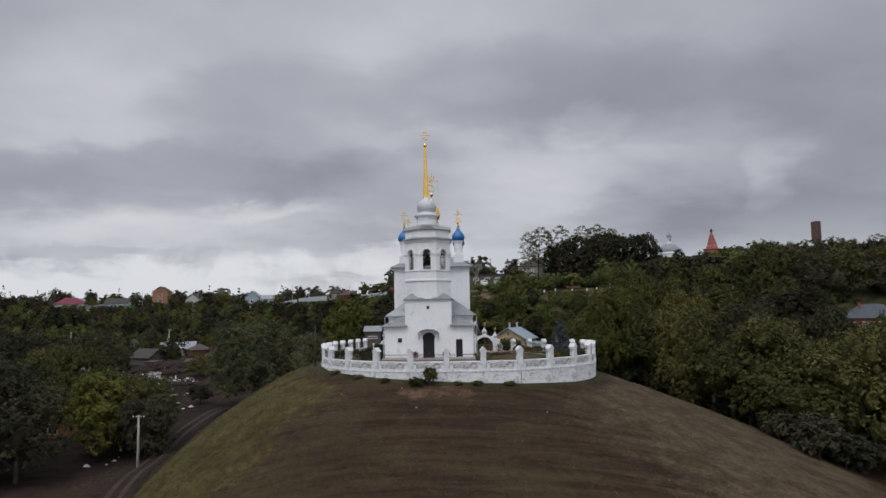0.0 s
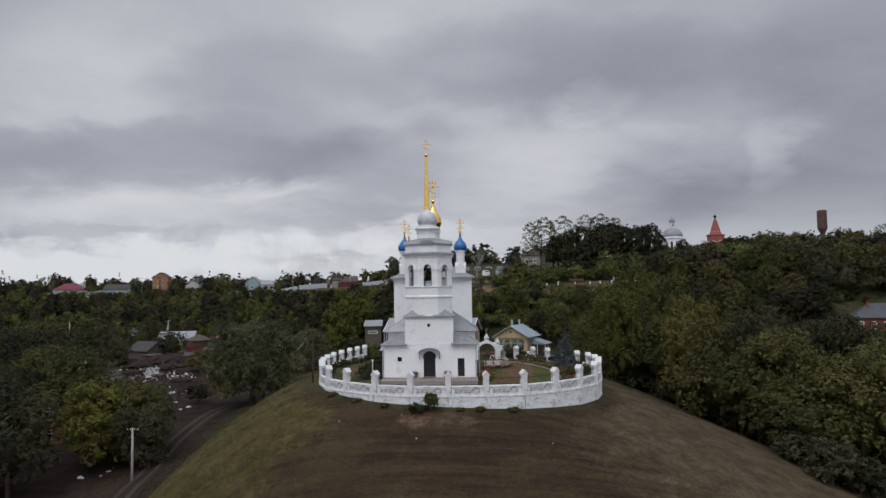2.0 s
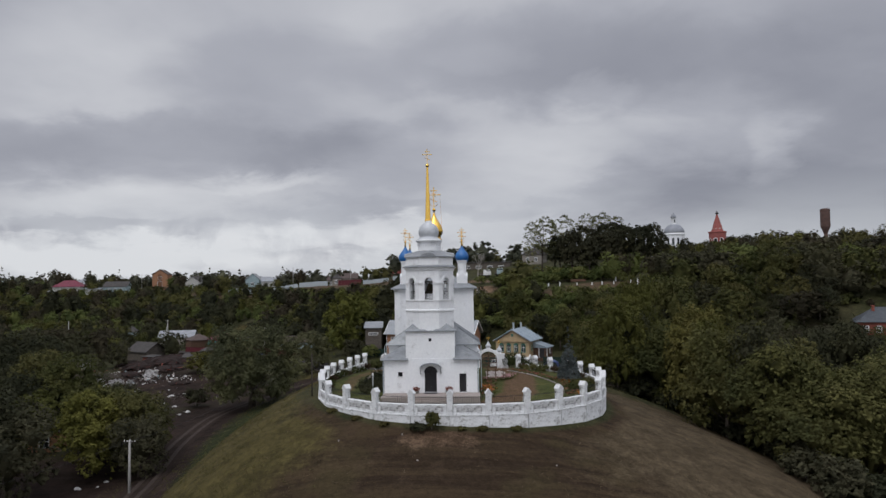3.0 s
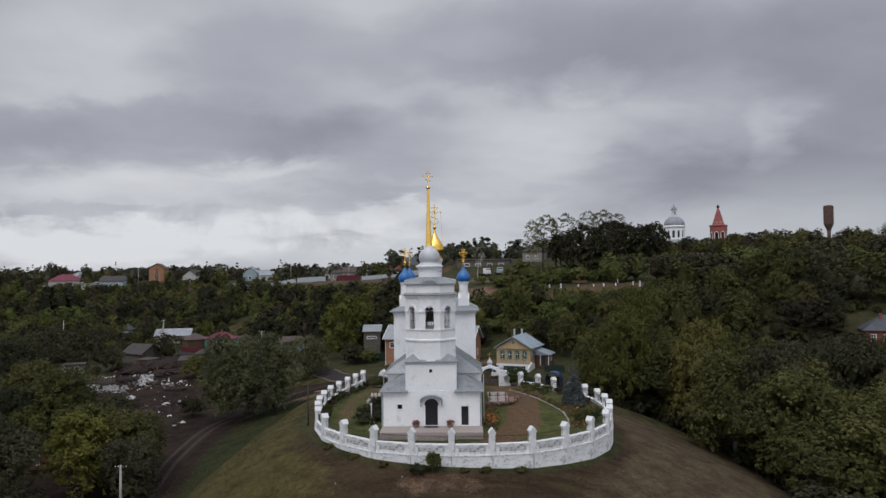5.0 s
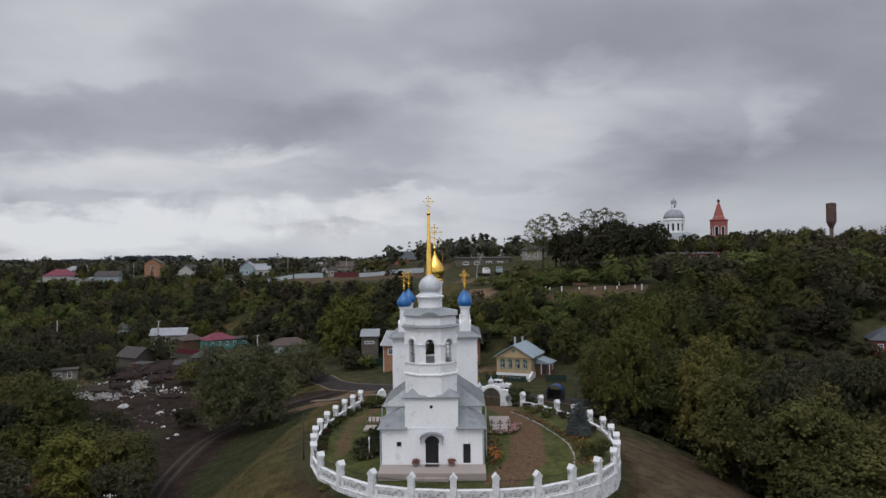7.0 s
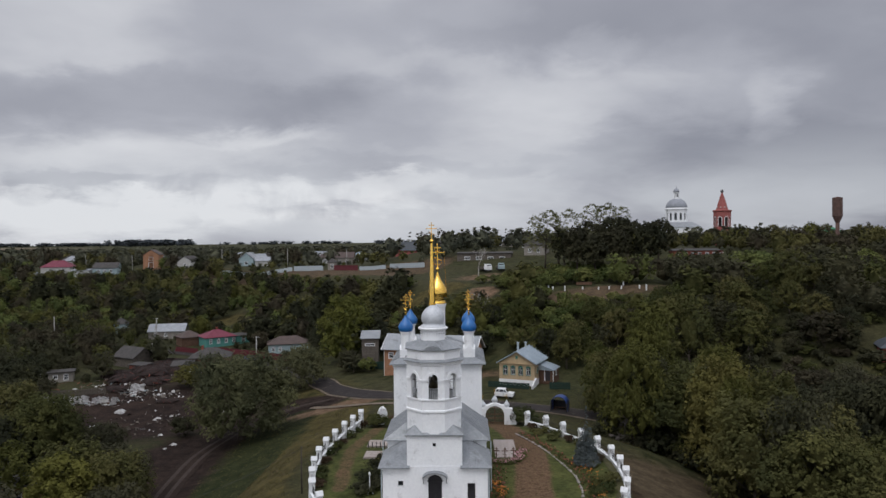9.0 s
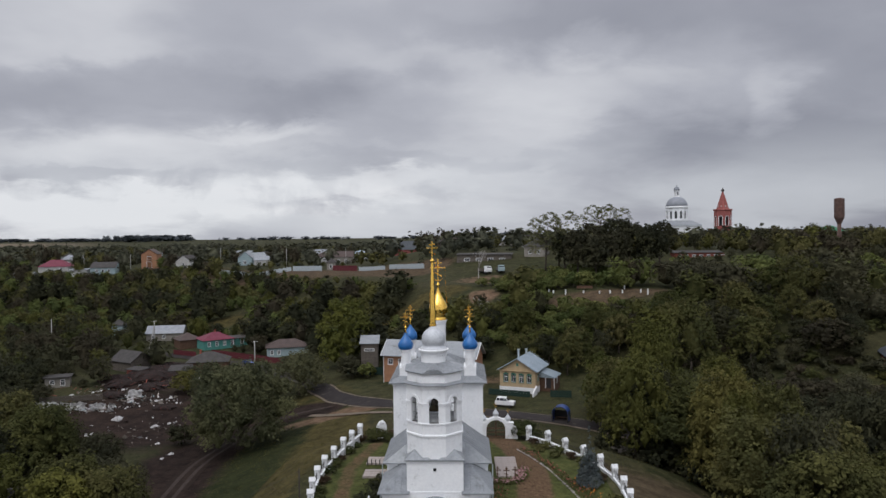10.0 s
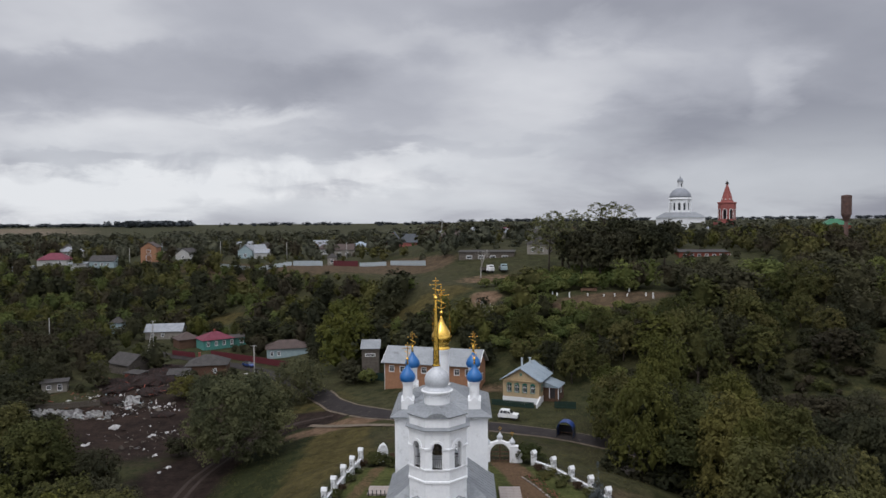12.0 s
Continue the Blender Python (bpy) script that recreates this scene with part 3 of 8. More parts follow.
    for name, c in (("field", field), ("stubble", stubble), ("mown", mown), ("dry", dry), ("lush", lush), ("meadow", meadow), ("bare", bare), ("soil", soil), ("lawn", lawn), ("path", worn)):
        f = step(times(mask(name), times(times(mid, 0.9), times(edge, 0.3), "ADD"), "ADD"), 0.85, 1.35)
        colour = blend(f, colour, c)
    clumps = tex(1.8, 4.0, None, 0.6)
    spots = blend(step(times(times(fine, 0.6), times(clumps, 0.4), "ADD"), 0.32, 0.68), (0.55, 0.55, 0.55), (1.5, 1.5, 1.5))
    mul = n.new("ShaderNodeMix")
    mul.data_type, mul.blend_type = "RGBA", "MULTIPLY"
    mul.inputs[0].default_value = 1.0
    l.new(colour, mul.inputs[6])
    l.new(spots, mul.inputs[7])
    l.new(mul.outputs[2], b.inputs["Base Color"])
    bump = n.new("ShaderNodeBump")
    l.new(times(times(fine, 0.5), rows, "ADD"), bump.inputs["Height"])
    bump.inputs["Distance"].default_value, bump.inputs["Strength"].default_value = 0.12, 0.7
    l.new(bump.outputs[0], b.inputs["Normal"])
    return m


ground_mesh.materials.append(ground_material())
tagged(new("ground", ground_mesh), "rolling ground with rough grass, a brown mown hillside, lawn and bare soil", "ground", kind="structure")


def strip(name, pts, width, mat, lift, label, category):
    """A road laid on the ground along a line of points."""
    fine_pts = []
    for (ax, ay), (bx, by) in zip(pts, pts[1:]):
        n = max(2, int(math.hypot(bx - ax, by - ay) / 1.5))
        fine_pts += [(ax + (bx - ax) * k / n, ay + (by - ay) * k / n) for k in range(n)]
    fine_pts.append(pts[-1])
    p = np.array(fine_pts)
    for _ in range(12):
        p[1:-1] = (p[:-2] + 2 * p[1:-1] + p[2:]) / 4
    tang = np.gradient(p, axis=0)
    tang /= np.linalg.norm(tang, axis=1)[:, None]
    nor = np.stack([-tang[:, 1], tang[:, 0]], 1)
    rows, across = [], np.linspace(-0.5, 0.5, 5)
    for q, m in zip(p, nor):
        w = width * (1 + 0.12 * noise.noise(Vector((q[0] * 0.2, q[1] * 0.2, 3.0))))
        rows.append([(q[0] + m[0] * w * a, q[1] + m[1] * w * a, gz(q[0] + m[0] * w * a, q[1] + m[1] * w * a) + lift * (1 - 0.5 * abs(a))) for a in across])
    v = np.array(rows).reshape(-1, 3)
    i = np.arange(len(v)).reshape(len(rows), 5)
    f = np.stack([i[:-1, :-1], i[:-1, 1:], i[1:, 1:], i[1:, :-1]], -1).reshape(-1, 4)
    me = mesh_np(name, v, f)
    me.materials.append(mat)
    me.polygons.foreach_set("use_smooth", [True] * len(me.polygons))
    return tagged(new(name, me), label, category, kind="structure")


ROAD = [(-97, 161), (-76, 148), (-58, 137), (-46, 124), (-38, 114), (-32, 105), (-25.3, 92.4), (-18.5, 84.1), (-12.6, 77.2), (-2.9, 71.9), (8.9, 67.5), (17.6, 64.0), (29.4, 59.2), (47.0, 51.3), (64.5, 43.5)]
strip("verge", ROAD[5:], 5.8, verge, 0.10, "pale gritty verge along the wet village road", "verge")
strip("road", ROAD, 4.8, asphalt, 0.20, "dark wet asphalt village road with ragged edges", "road")
strip("track", TRACK, 4.6, mud, 0.12, "rutted wet brown mud track through the valley", "track")
rut_mud = material("pale_rutted_mud", (0.031, 0.0225, 0.0195), (0.058, 0.044, 0.037), 0.9, 0.9, spec=0.15, bump=0.04, stains=(0.024, 0.017, 0.014), amount=0.35)
for across in (-1.0, 0.9):
    strip("wheel_rut", [(x + across, y) for x, y in TRACK], 0.75, rut_mud, 0.16, "paler wheel rut pressed into the mud track", "track")
strip("track", [(-29.3, 82.6), (-21.4, 75.8), (-13.6, 71.4), (-3.9, 65.5), (5.9, 62.1)], 1.3, verge, 0.22, "pale sandy footpath beside the road", "path")

# ---- the church ----
church = thing("church", (0, 0, 0), 0, "white plastered hilltop church with bell tower, blue and gold onion domes", "church")

CX = 0.22
part("vestibule_wall", wall_with_holes(CX - 4.98, CX + 4.98, -0.7, 3.42, [(-3.28, -2.80, 1.70, 2.20, False), (CX - 0.75, CX + 0.75, 0.0, 2.80, True), (3.28, 4.00, 0.0, 1.98, False)], 0.0, 0.75), white_wall, church)
part("vestibule_side_wall", boxes((CX - 4.98, CX - 4.3, 0.75, 5.4, -0.7, 3.42)), white_wall, church)
part("vestibule_side_wall", boxes((CX + 4.3, CX + 4.98, 0.75, 5.4, -0.7, 3.42)), white_wall, church)
part("eaves_cornice", boxes((CX - 5.06, CX - 2.75, -0.07, 5.3, 3.22, 3.40)), white_wall, church)
part("eaves_cornice", boxes((CX + 2.75, CX + 5.06, -0.07, 5.3, 3.22, 3.40)), white_wall, church)
# the lean-to roofs on either side of the tower's foot
for sx in (-1, 1):
    x_in, x_out = CX + sx * 2.4, CX + sx * 5.38
    part("vestibule_roof", hull([(x_in, -0.36, 3.44), (x_out, -0.36, 3.44), (x_in, -0.36, 3.54), (x_out, -0.36, 3.54), (x_out, 5.6, 3.54), (x_out, 5.6, 3.44), (x_in, 5.6, 3.44),
                                (CX + sx * 3.5, 4.0, 4.55), (CX + sx * 3.5, 5.6, 4.55), (x_in, 3.2, 4.55), (x_in, 5.6, 4.55)]), roof_grey, church)
# refectory between tower and nave
part("refectory_wall", boxes((CX - 5.05, CX + 5.05, 5.4, 13.4, -0.9, 4.62)), white_wall, church)
part("refectory_cornice", boxes((CX - 5.12, CX + 5.12, 5.3, 13.4, 4.36, 4.56)), white_wall, church)
part("refectory_roof", hull([(CX - 5.45, 4.95, 4.58), (CX + 5.45, 4.95, 4.58), (CX - 5.45, 4.95, 4.68), (CX + 5.45, 4.95, 4.68), (CX - 5.45, 13.5, 4.68), (CX + 5.45, 13.5, 4.68), (CX - 5.45, 13.5, 4.58), (CX + 5.45, 13.5, 4.58),
                            (CX - 0.3, 7.4, 8.2), (CX + 0.3, 7.4, 8.2), (CX - 0.3, 13.5, 8.2), (CX + 0.3, 13.5, 8.2)]), roof_grey, church)
seams = bmesh.new()
for sx in (-1, 1):
    for k in range(11):
        y = 5.4 + k * 0.75
        f = min(1.0, (y - 4.95) / 2.45)
        rod(seams, (CX + sx * 5.45, y, 4.70), (CX + sx * (5.45 - 5.1 * f), y, 4.70 + 3.52 * f), 0.022, 4)
    for k in range(5):
        x = CX + sx * (2.65 + k * 0.6)
        rod(seams, (x, -0.36, 3.56), (x, -0.36 + 3.6 * min(1, (5.38 - abs(x - CX)) / 1.9), 3.56 + 1.0 * min(1, (5.38 - abs(x - CX)) / 1.9)), 0.02, 4)
tagged(part("roof_seams", seams, roof_grey, church), kind="stuff")
# portal
bm = bmesh.new()
for k in range(16):
    a0, a1 = math.pi * k / 16, math.pi * (k + 1) / 16
    p = [(CX - 1.18 * math.cos(a), 2.62 + 0.56 * math.sin(a)) for a in (a0, a1)]
    q = [(CX - 1.10 * math.cos(a), 2.56 + 0.50 * math.sin(a)) for a in (a0, a1)]
    for (ya, yb) in ((-0.75, 0.0),):
        quad(bm, (p[0][0], ya, p[0][1]), (p[1][0], ya, p[1][1]), (p[1][0], yb, p[1][1]), (p[0][0], yb, p[0][1]))
        quad(bm, (q[0][0], ya, q[0][1]), (q[0][0], yb, q[0][1]), (q[1][0], yb, q[1][1]), (q[1][0], ya, q[1][1]))
        quad(bm, (p[0][0], ya, p[0][1]), (q[0][0], ya, q[0][1]), (q[1][0], ya, q[1][1]), (p[1][0], ya, p[1][1]))
part("door_hood", bm, roof_grey, church, "arched grey sheet hood over the main door")
for sx in (-1, 1):
    bm = bmesh.new()
    rod(bm, (CX + sx * 1.08, -0.7, 2.58), (CX + sx * 1.08, 0.02, 1.95), 0.03)
    rod(bm, (CX + sx * 1.08, -0.7, 2.58), (CX + sx * 1.08, 0.02, 2.58), 0.03)
    part("hood_bracket", bm, iron, church)
bm = bmesh.new()
for sx in (-1, 1):
    box(bm, CX + sx * 0.75 - 0.11, CX + sx * 0.75 + 0.11, -0.09, 0.0, 0.0, 2.1)
for k in range(12):
    a0, a1 = math.pi * k / 12, math.pi * (k + 1) / 12
    for r0, r1 in ((0.75, 0.97),):
        quad(bm, *[(CX - r * math.cos(a), -0.06, 2.05 + r * math.sin(a)) for r, a in ((r0, a0), (r1, a0), (r1, a1), (r0, a1))])
        quad(bm, *[(CX - r1 * math.cos(a), yy, 2.05 + r1 * math.sin(a)) for a, yy in ((a0, -0.06), (a0, 0.0), (a1, 0.0), (a1, -0.06))])
part("portal_surround", bm, white_wall, church)
main_door = part("door", wall_with_holes(CX - 0.76, CX + 0.76, 0.0, 2.82, [], 0.42, 0.50), dark_door, church, "dark double-leaf arched door")
part("meeting_stile", boxes((CX - 0.04, CX + 0.04, 0.39, 0.42, 0.02, 2.75)), dark_door, main_door)
for z in (0.9, 1.9):
    part("door_band", boxes((CX - 0.72, CX + 0.72, 0.395, 0.42, z, z + 0.07)), dark_door, main_door)
part("icon_niche", boxes((CX - 0.27, CX + 0.27, -0.05, 0.0, 2.83, 3.02)), dark_glass, church)
side_door = part("door", boxes((3.26, 4.02, 0.38, 0.45, 0.0, 2.0)), dark_door, church, "plain dark brown side door")
part("door_handle", boxes((3.36, 3.42, 0.33, 0.38, 0.95, 1.1)), iron, side_door)
part("door_frame", boxes((3.20, 3.28, -0.02, 0.1, 0.0, 2.06), (4.0, 4.08, -0.02, 0.1, 0.0, 2.06), (3.2, 4.08, -0.02, 0.1, 1.98, 2.06)), old_white, side_door)
win = part("window", boxes((-3.30, -2.78, 0.3, 0.34, 1.68, 2.22)), dark_glass, church)
part("window_grille", boxes((-3.06, -3.03, 0.1, 0.13, 1.7, 2.2), (-3.28, -2.8, 0.1, 0.13, 1.93, 1.96)), iron, win)
part("window_frame", boxes((-3.36, -3.28, -0.03, 0.05, 1.64, 2.26), (-2.80, -2.72, -0.03, 0.05, 1.64, 2.26), (-3.36, -2.72, -0.03, 0.05, 2.20, 2.28), (-3.36, -2.72, -0.03, 0.05, 1.62, 1.70)), white_wall, win)

# bell tower: square foot
TX, TY = 0.19, 2.72
part("tower_wall", wall_with_holes(TX - 2.62, TX + 2.62, 3.3, 6.5, [(0.02, 0.32, 5.40, 5.76, False)], 0.03, 0.7), white_wall, church).location.z = 0.0
for x0, x1, y0, y1 in ((-2.62, -1.9, 0.7, 5.4), (1.9, 2.62, 0.7, 5.4), (-1.9, 1.9, 4.7, 5.4)):
    part("tower_side_wall", boxes((TX + x0, TX + x1, y0, y1, 0.0, 6.5)), white_wall, church)
slit = part("window", boxes((0.0, 0.34, 0.35, 0.4, 5.38, 5.78)), dark_glass, church)
part("window_grille", boxes((0.155, 0.185, 0.2, 0.22, 5.4, 5.76), (0.02, 0.32, 0.2, 0.22, 5.57, 5.59)), iron, slit)
part("string_course", boxes((TX - 2.66, TX + 2.66, -0.01, 0.03, 3.46, 3.60)), white_wall, church)
E8 = math.pi / 8


OX, OY = 0.12, 2.75
# the eave round the square and the four broached corners
part("tower_eave", boxes((TX - 2.82, TX + 2.82, -0.17, 5.6, 6.46, 6.58)), roof_grey, church)
for sx in (-1, 1):
    for sy in (-1, 1):
        cx, cy = TX + sx * 2.80, OY + sy * 2.85
        part("corner_roof", hull([(cx, cy, 6.56), (cx - sx * 2.5, cy, 6.56), (cx, cy - sy * 2.5, 6.56), (cx - sx * 2.2, cy - sy * 2.2, 6.56), (OX + sx * 1.80, OY + sy * 1.80, 7.32), (OX + sx * 1.6, OY + sy * 1.6, 7.30)]), roof_grey, church)
AP = 2.60
part("octagon_wall", lathe([(AP / math.cos(E8), 6.5), (AP / math.cos(E8), 8.55), ((AP + 0.10) / math.cos(E8), 8.62), ((AP + 0.10) / math.cos(E8), 8.78), (AP / math.cos(E8), 8.84), (AP / math.cos(E8), 9.72), ((AP + 0.09) / math.cos(E8), 9.76), ((AP + 0.09) / math.cos(E8), 9.90), (0.2, 9.90)], 8, OX, OY, turn=E8), white_wall, church)
half = AP * math.tan(E8)
for k in range(8):
    place = pose(OX, OY, 0, 0, 0, 45 * k) @ pose(0, -AP, 0)
    w = part("bell_opening_wall", wall_with_holes(-half, half, 9.88, 13.05, [(-0.44, 0.44, 9.90, 12.22, True)], 0.0, 0.42, place), white_wall, church)
    bm = bmesh.new()
    for a, b2 in ((-half - 0.03, -0.42), (0.42, half + 0.03)):
        box(bm, a, b2, -0.07, 0.0, 11.55, 11.68)
        box(bm, a, b2, -0.11, 0.0, 11.68, 11.76)
    for j in range(12):
        a0, a1 = math.pi * j / 12, math.pi * (j + 1) / 12
        quad(bm, *[(-r * math.cos(a), -0.09, 11.78 + r * math.sin(a)) for r, a in ((0.46, a0), (0.68, a0), (0.68, a1), (0.46, a1))])
        quad(bm, *[(-0.68 * math.cos(a), yy, 11.78 + 0.68 * math.sin(a)) for a, yy in ((a0, -0.09), (a0, 0.0), (a1, 0.0), (a1, -0.09))])
        quad(bm, *[(-0.46 * math.cos(a), yy, 11.78 + 0.46 * math.sin(a)) for a, yy in ((a0, 0.0), (a0, -0.09), (a1, -0.09), (a1, 0.0))])
    bm.transform(place)
    part("arch_moulding", bm, white_wall, w)
    bm = bmesh.new()
    for j in range(5):
        bm = rod(bmesh.new(), (-0.36 + 0.18 * j, 0.2, 9.9), (-0.36 + 0.18 * j, 0.2, 10.75), 0.012, 4)
        bm.transform(place)
        part("opening_bar", bm, iron, w)
    for zz, rr in ((10.75, 0.02), (11.6, 0.035)):
        bm = rod(bmesh.new(), (-0.44, 0.2, zz), (0.44, 0.2, zz), rr, 4)
        bm.transform(place)
        part("opening_rail", bm, iron, w)
part("bell_beam", boxes((OX - 2.3, OX + 2.3, OY - 0.1, OY + 0.1, 11.7, 11.9), (OX - 0.1, OX + 0.1, OY - 2.3, OY + 2.3, 11.7, 11.9)), grey_wood, church)
for bx, by, s in ((0, 0, 1.0), (-0.9, -0.9, 0.6), (0.9, -0.9, 0.55), (0.9, 0.9, 0.5), (-0.9, 0.9, 0.5), (0.0, -1.4, 0.55)):
    part("bell", lathe([(0.62 * s, 11.65 - 1.15 * s), (0.56 * s, 11.65 - 1.05 * s), (0.40 * s, 11.65 - 0.65 * s), (0.33 * s, 11.65 - 0.2 * s), (0.2 * s, 11.65 - 0.05 * s), (0.05 * s, 11.70)], 16, OX + bx, OY + by), bronze, church, "dark bronze bell", True)
part("bell_ceiling", lathe([(2.5, 13.0), (2.5, 13.1)], 8, OX, OY, turn=E8), white_wall, church)


def oct_profile(name, rows, mat, label=""):
    return part(name, lathe([(a / math.cos(E8), z) for a, z in rows], 8, OX, OY, turn=E8), mat, church, label)


oct_profile("main_cornice", [(AP, 13.0), (AP + 0.08, 13.05), (AP + 0.08, 13.18), (AP + 0.2, 13.24), (AP + 0.2, 13.36)], white_wall)
oct_profile("cornice_flashing", [(AP + 0.30, 13.36), (AP + 0.32, 13.42), (AP + 0.02, 13.62)], roof_grey)
oct_profile("attic_wall", [(AP - 0.05, 13.4), (AP - 0.05, 14.50)], white_wall)
oct_profile("attic_roof", [(AP + 0.12, 14.46), (AP + 0.13, 14.55), (1.15, 15.25)], roof_grey)
# small raised gablets of the attic roof over the four main sides
for k in range(4):
    bm = hull([(-1.0, -AP - 0.15, 14.5), (1.0, -AP - 0.15, 14.5), (-0.55, -AP - 0.15, 14.84), (0.55, -AP - 0.15, 14.84), (0, -AP - 0.15, 14.95), (0, -1.2, 15.28), (-0.7, -1.2, 14.9), (0.7, -1.2, 14.9)])
    bm.transform(pose(OX, OY, 0, 0, 0, 90 * k))
    part("roof_gablet", bm, roof_grey, church)
DX = 0.05
part("lantern_drum", lathe([(1.18, 15.0), (1.18, 16.05), (1.24, 16.1), (1.30, 16.22), (1.44, 16.30), (1.46, 16.42), (1.30, 16.50)], 32, DX, OY), white_wall, church, smooth=False)
teeth = bmesh.new()
for k in range(26):
    a = 2 * math.pi * k / 26
    b0 = hull([(1.19, -0.07, 15.98), (1.19, 0.07, 15.98), (1.19, 0, 15.78), (1.27, -0.07, 16.0), (1.27, 0.07, 16.0), (1.25, 0, 15.8)])
    b0.transform(Matrix.Translation((DX, OY, 0)) @ Matrix.Rotation(a, 4, "Z"))
    tmp = bpy.data.meshes.new("tooth")
    b0.to_mesh(tmp)
    b0.free()
    teeth.from_mesh(tmp)
    bpy.data.meshes.remove(tmp)
tagged(part("drum_frieze", teeth, white_wall, church), kind="stuff")
part("lantern_dome", lathe([(1.40, 16.42), (1.22, 16.58), (1.02, 16.72), (0.98, 16.82), (1.08, 16.98), (1.13, 17.2), (1.12, 17.5), (1.02, 17.82), (0.84, 18.1), (0.60, 18.3), (0.42, 18.42), (0.36, 18.6)], 40, DX, OY), dome_grey, church, "grey metal lantern dome", True)
SX = 0.0
spire = part("spire", lathe([(0.36, 18.50), (0.36, 18.72), (0.31, 18.76), (0.31, 18.9), (0.11, 24.62), (0.09, 24.7)], 8, SX, OY), gold, church, "tapering gilded spire")


def ball(bm, c, r, n=12):
    lathe([(max(0.01, r * math.sin(math.pi * k / 8)), c[2] - r * math.cos(math.pi * k / 8)) for k in range(9)], n, c[0], c[1], bm)


def cross(x, y, z, h, parent, mat, ornate=False, name="cross"):
    """An eight-pointed cross with knobbed ends, its arms across the church."""
    bm = bmesh.new()
    t = 0.023 * h / 1.6 + 0.009
    box(bm, x - t, x + t, y - t, y + t, z, z + h)
    for f, w in ((0.86, 0.13), (0.66, 0.30)):
        box(bm, x - w * h, x + w * h, y - t, y + t, z + f * h - t, z + f * h + t)
        for s in (-1, 1):
            ball(bm, (x + s * w * h, y, z + f * h), t * 1.9, 8)
    ball(bm, (x, y, z + h), t * 2.0, 8)
    w = 0.17 * h
    v = [(x - w, z + 0.38 * h + w * 0.45), (x + w, z + 0.38 * h - w * 0.45)]
    rod(bm, (v[0][0], y, v[0][1]), (v[1][0], y, v[1][1]), t, 4)
    if ornate:
        for k in range(8):
            a0, a1 = math.radians(200 + 140 * k / 8), math.radians(200 + 140 * (k + 1) / 8)
            rod(bm, (x + 0.2 * h * math.cos(a0), y, z + 0.30 * h + 0.2 * h * math.sin(a0)), (x + 0.2 * h * math.cos(a1), y, z + 0.30 * h + 0.2 * h * math.sin(a1)), t * 0.7, 4)
        for a in (45, 135, 225, 315):
            rod(bm, (x, y, z + 0.66 * h), (x + 0.16 * h * math.cos(math.radians(a)), y, z + 0.66 * h + 0.16 * h * math.sin(math.radians(a))), t * 0.5, 4)
    return part(name, bm, mat, parent)


bm = bmesh.new()
ball(bm, (SX, OY, 24.85), 0.21, 16)
part("spire_ball", bm, gold, spire, smooth=True)
cross(SX, OY, 25.0, 1.65, spire, gold)

# nave: a cube under a low hipped roof with five domes
NX, NY = 0.08, 18.25
part("nave_wall", boxes((NX - 4.92, NX + 4.92, NY - 5.0, NY + 5.0, -1.5, 10.95)), white_wall, church)
for sx in (-1, 1):
    part("corner_pilaster", boxes((NX + sx * 4.55 - 0.42, NX + sx * 4.55 + 0.42, NY - 5.07, NY - 5.0, -1.0, 10.7)), white_wall, church)
part("nave_cornice", boxes((NX - 5.0, NX + 5.0, NY - 5.1, NY + 5.1, 10.55, 10.70), (NX - 5.08, NX + 5.08, NY - 5.2, NY + 5.2, 10.75, 10.93)), white_wall, church)
part("nave_roof", hull([(NX + sx * 5.42, NY + sy * 5.5, z) for sx in (-1, 1) for sy in (-1, 1) for z in (10.94, 11.06)] + [(NX + sx * 0.9, NY + sy * 0.9, 13.4) for sx in (-1, 1) for sy in (-1, 1)]), roof_grey, church)
seams = bmesh.new()
for k in range(-8, 9):
    for side in range(4):
        b0 = bmesh.new()
        u = k * 0.62
        run = (5.46 - abs(u)) / 4.56
        f = min(1.0, max(0.0, run))
        rod(b0, (u, -5.46, 11.07), (u, -5.46 + 4.56 * f, 11.07 + 2.34 * f), 0.022, 4)
        b0.transform(pose(NX, NY, 0, 0, 0, 90 * side))
        tmp = bpy.data.meshes.new("seam")
        b0.to_mesh(tmp)
        b0.free()
        seams.from_mesh(tmp)
        bpy.data.meshes.remove(tmp)
tagged(part("roof_seams", seams, roof_grey, church), kind="stuff")


def onion(r, z0, h):
    """An onion dome's outline from its foot to its tip."""
    rows = [(0.80, 0.0), (0.83, 0.02), (0.95, 0.10), (1.0, 0.20), (0.98, 0.29), (0.88, 0.40), (0.70, 0.52), (0.50, 0.63), (0.33, 0.73), (0.20, 0.83), (0.12, 0.92), (0.07, 1.0)]
    return [(r * a, z0 + h * b) for a, b in rows]


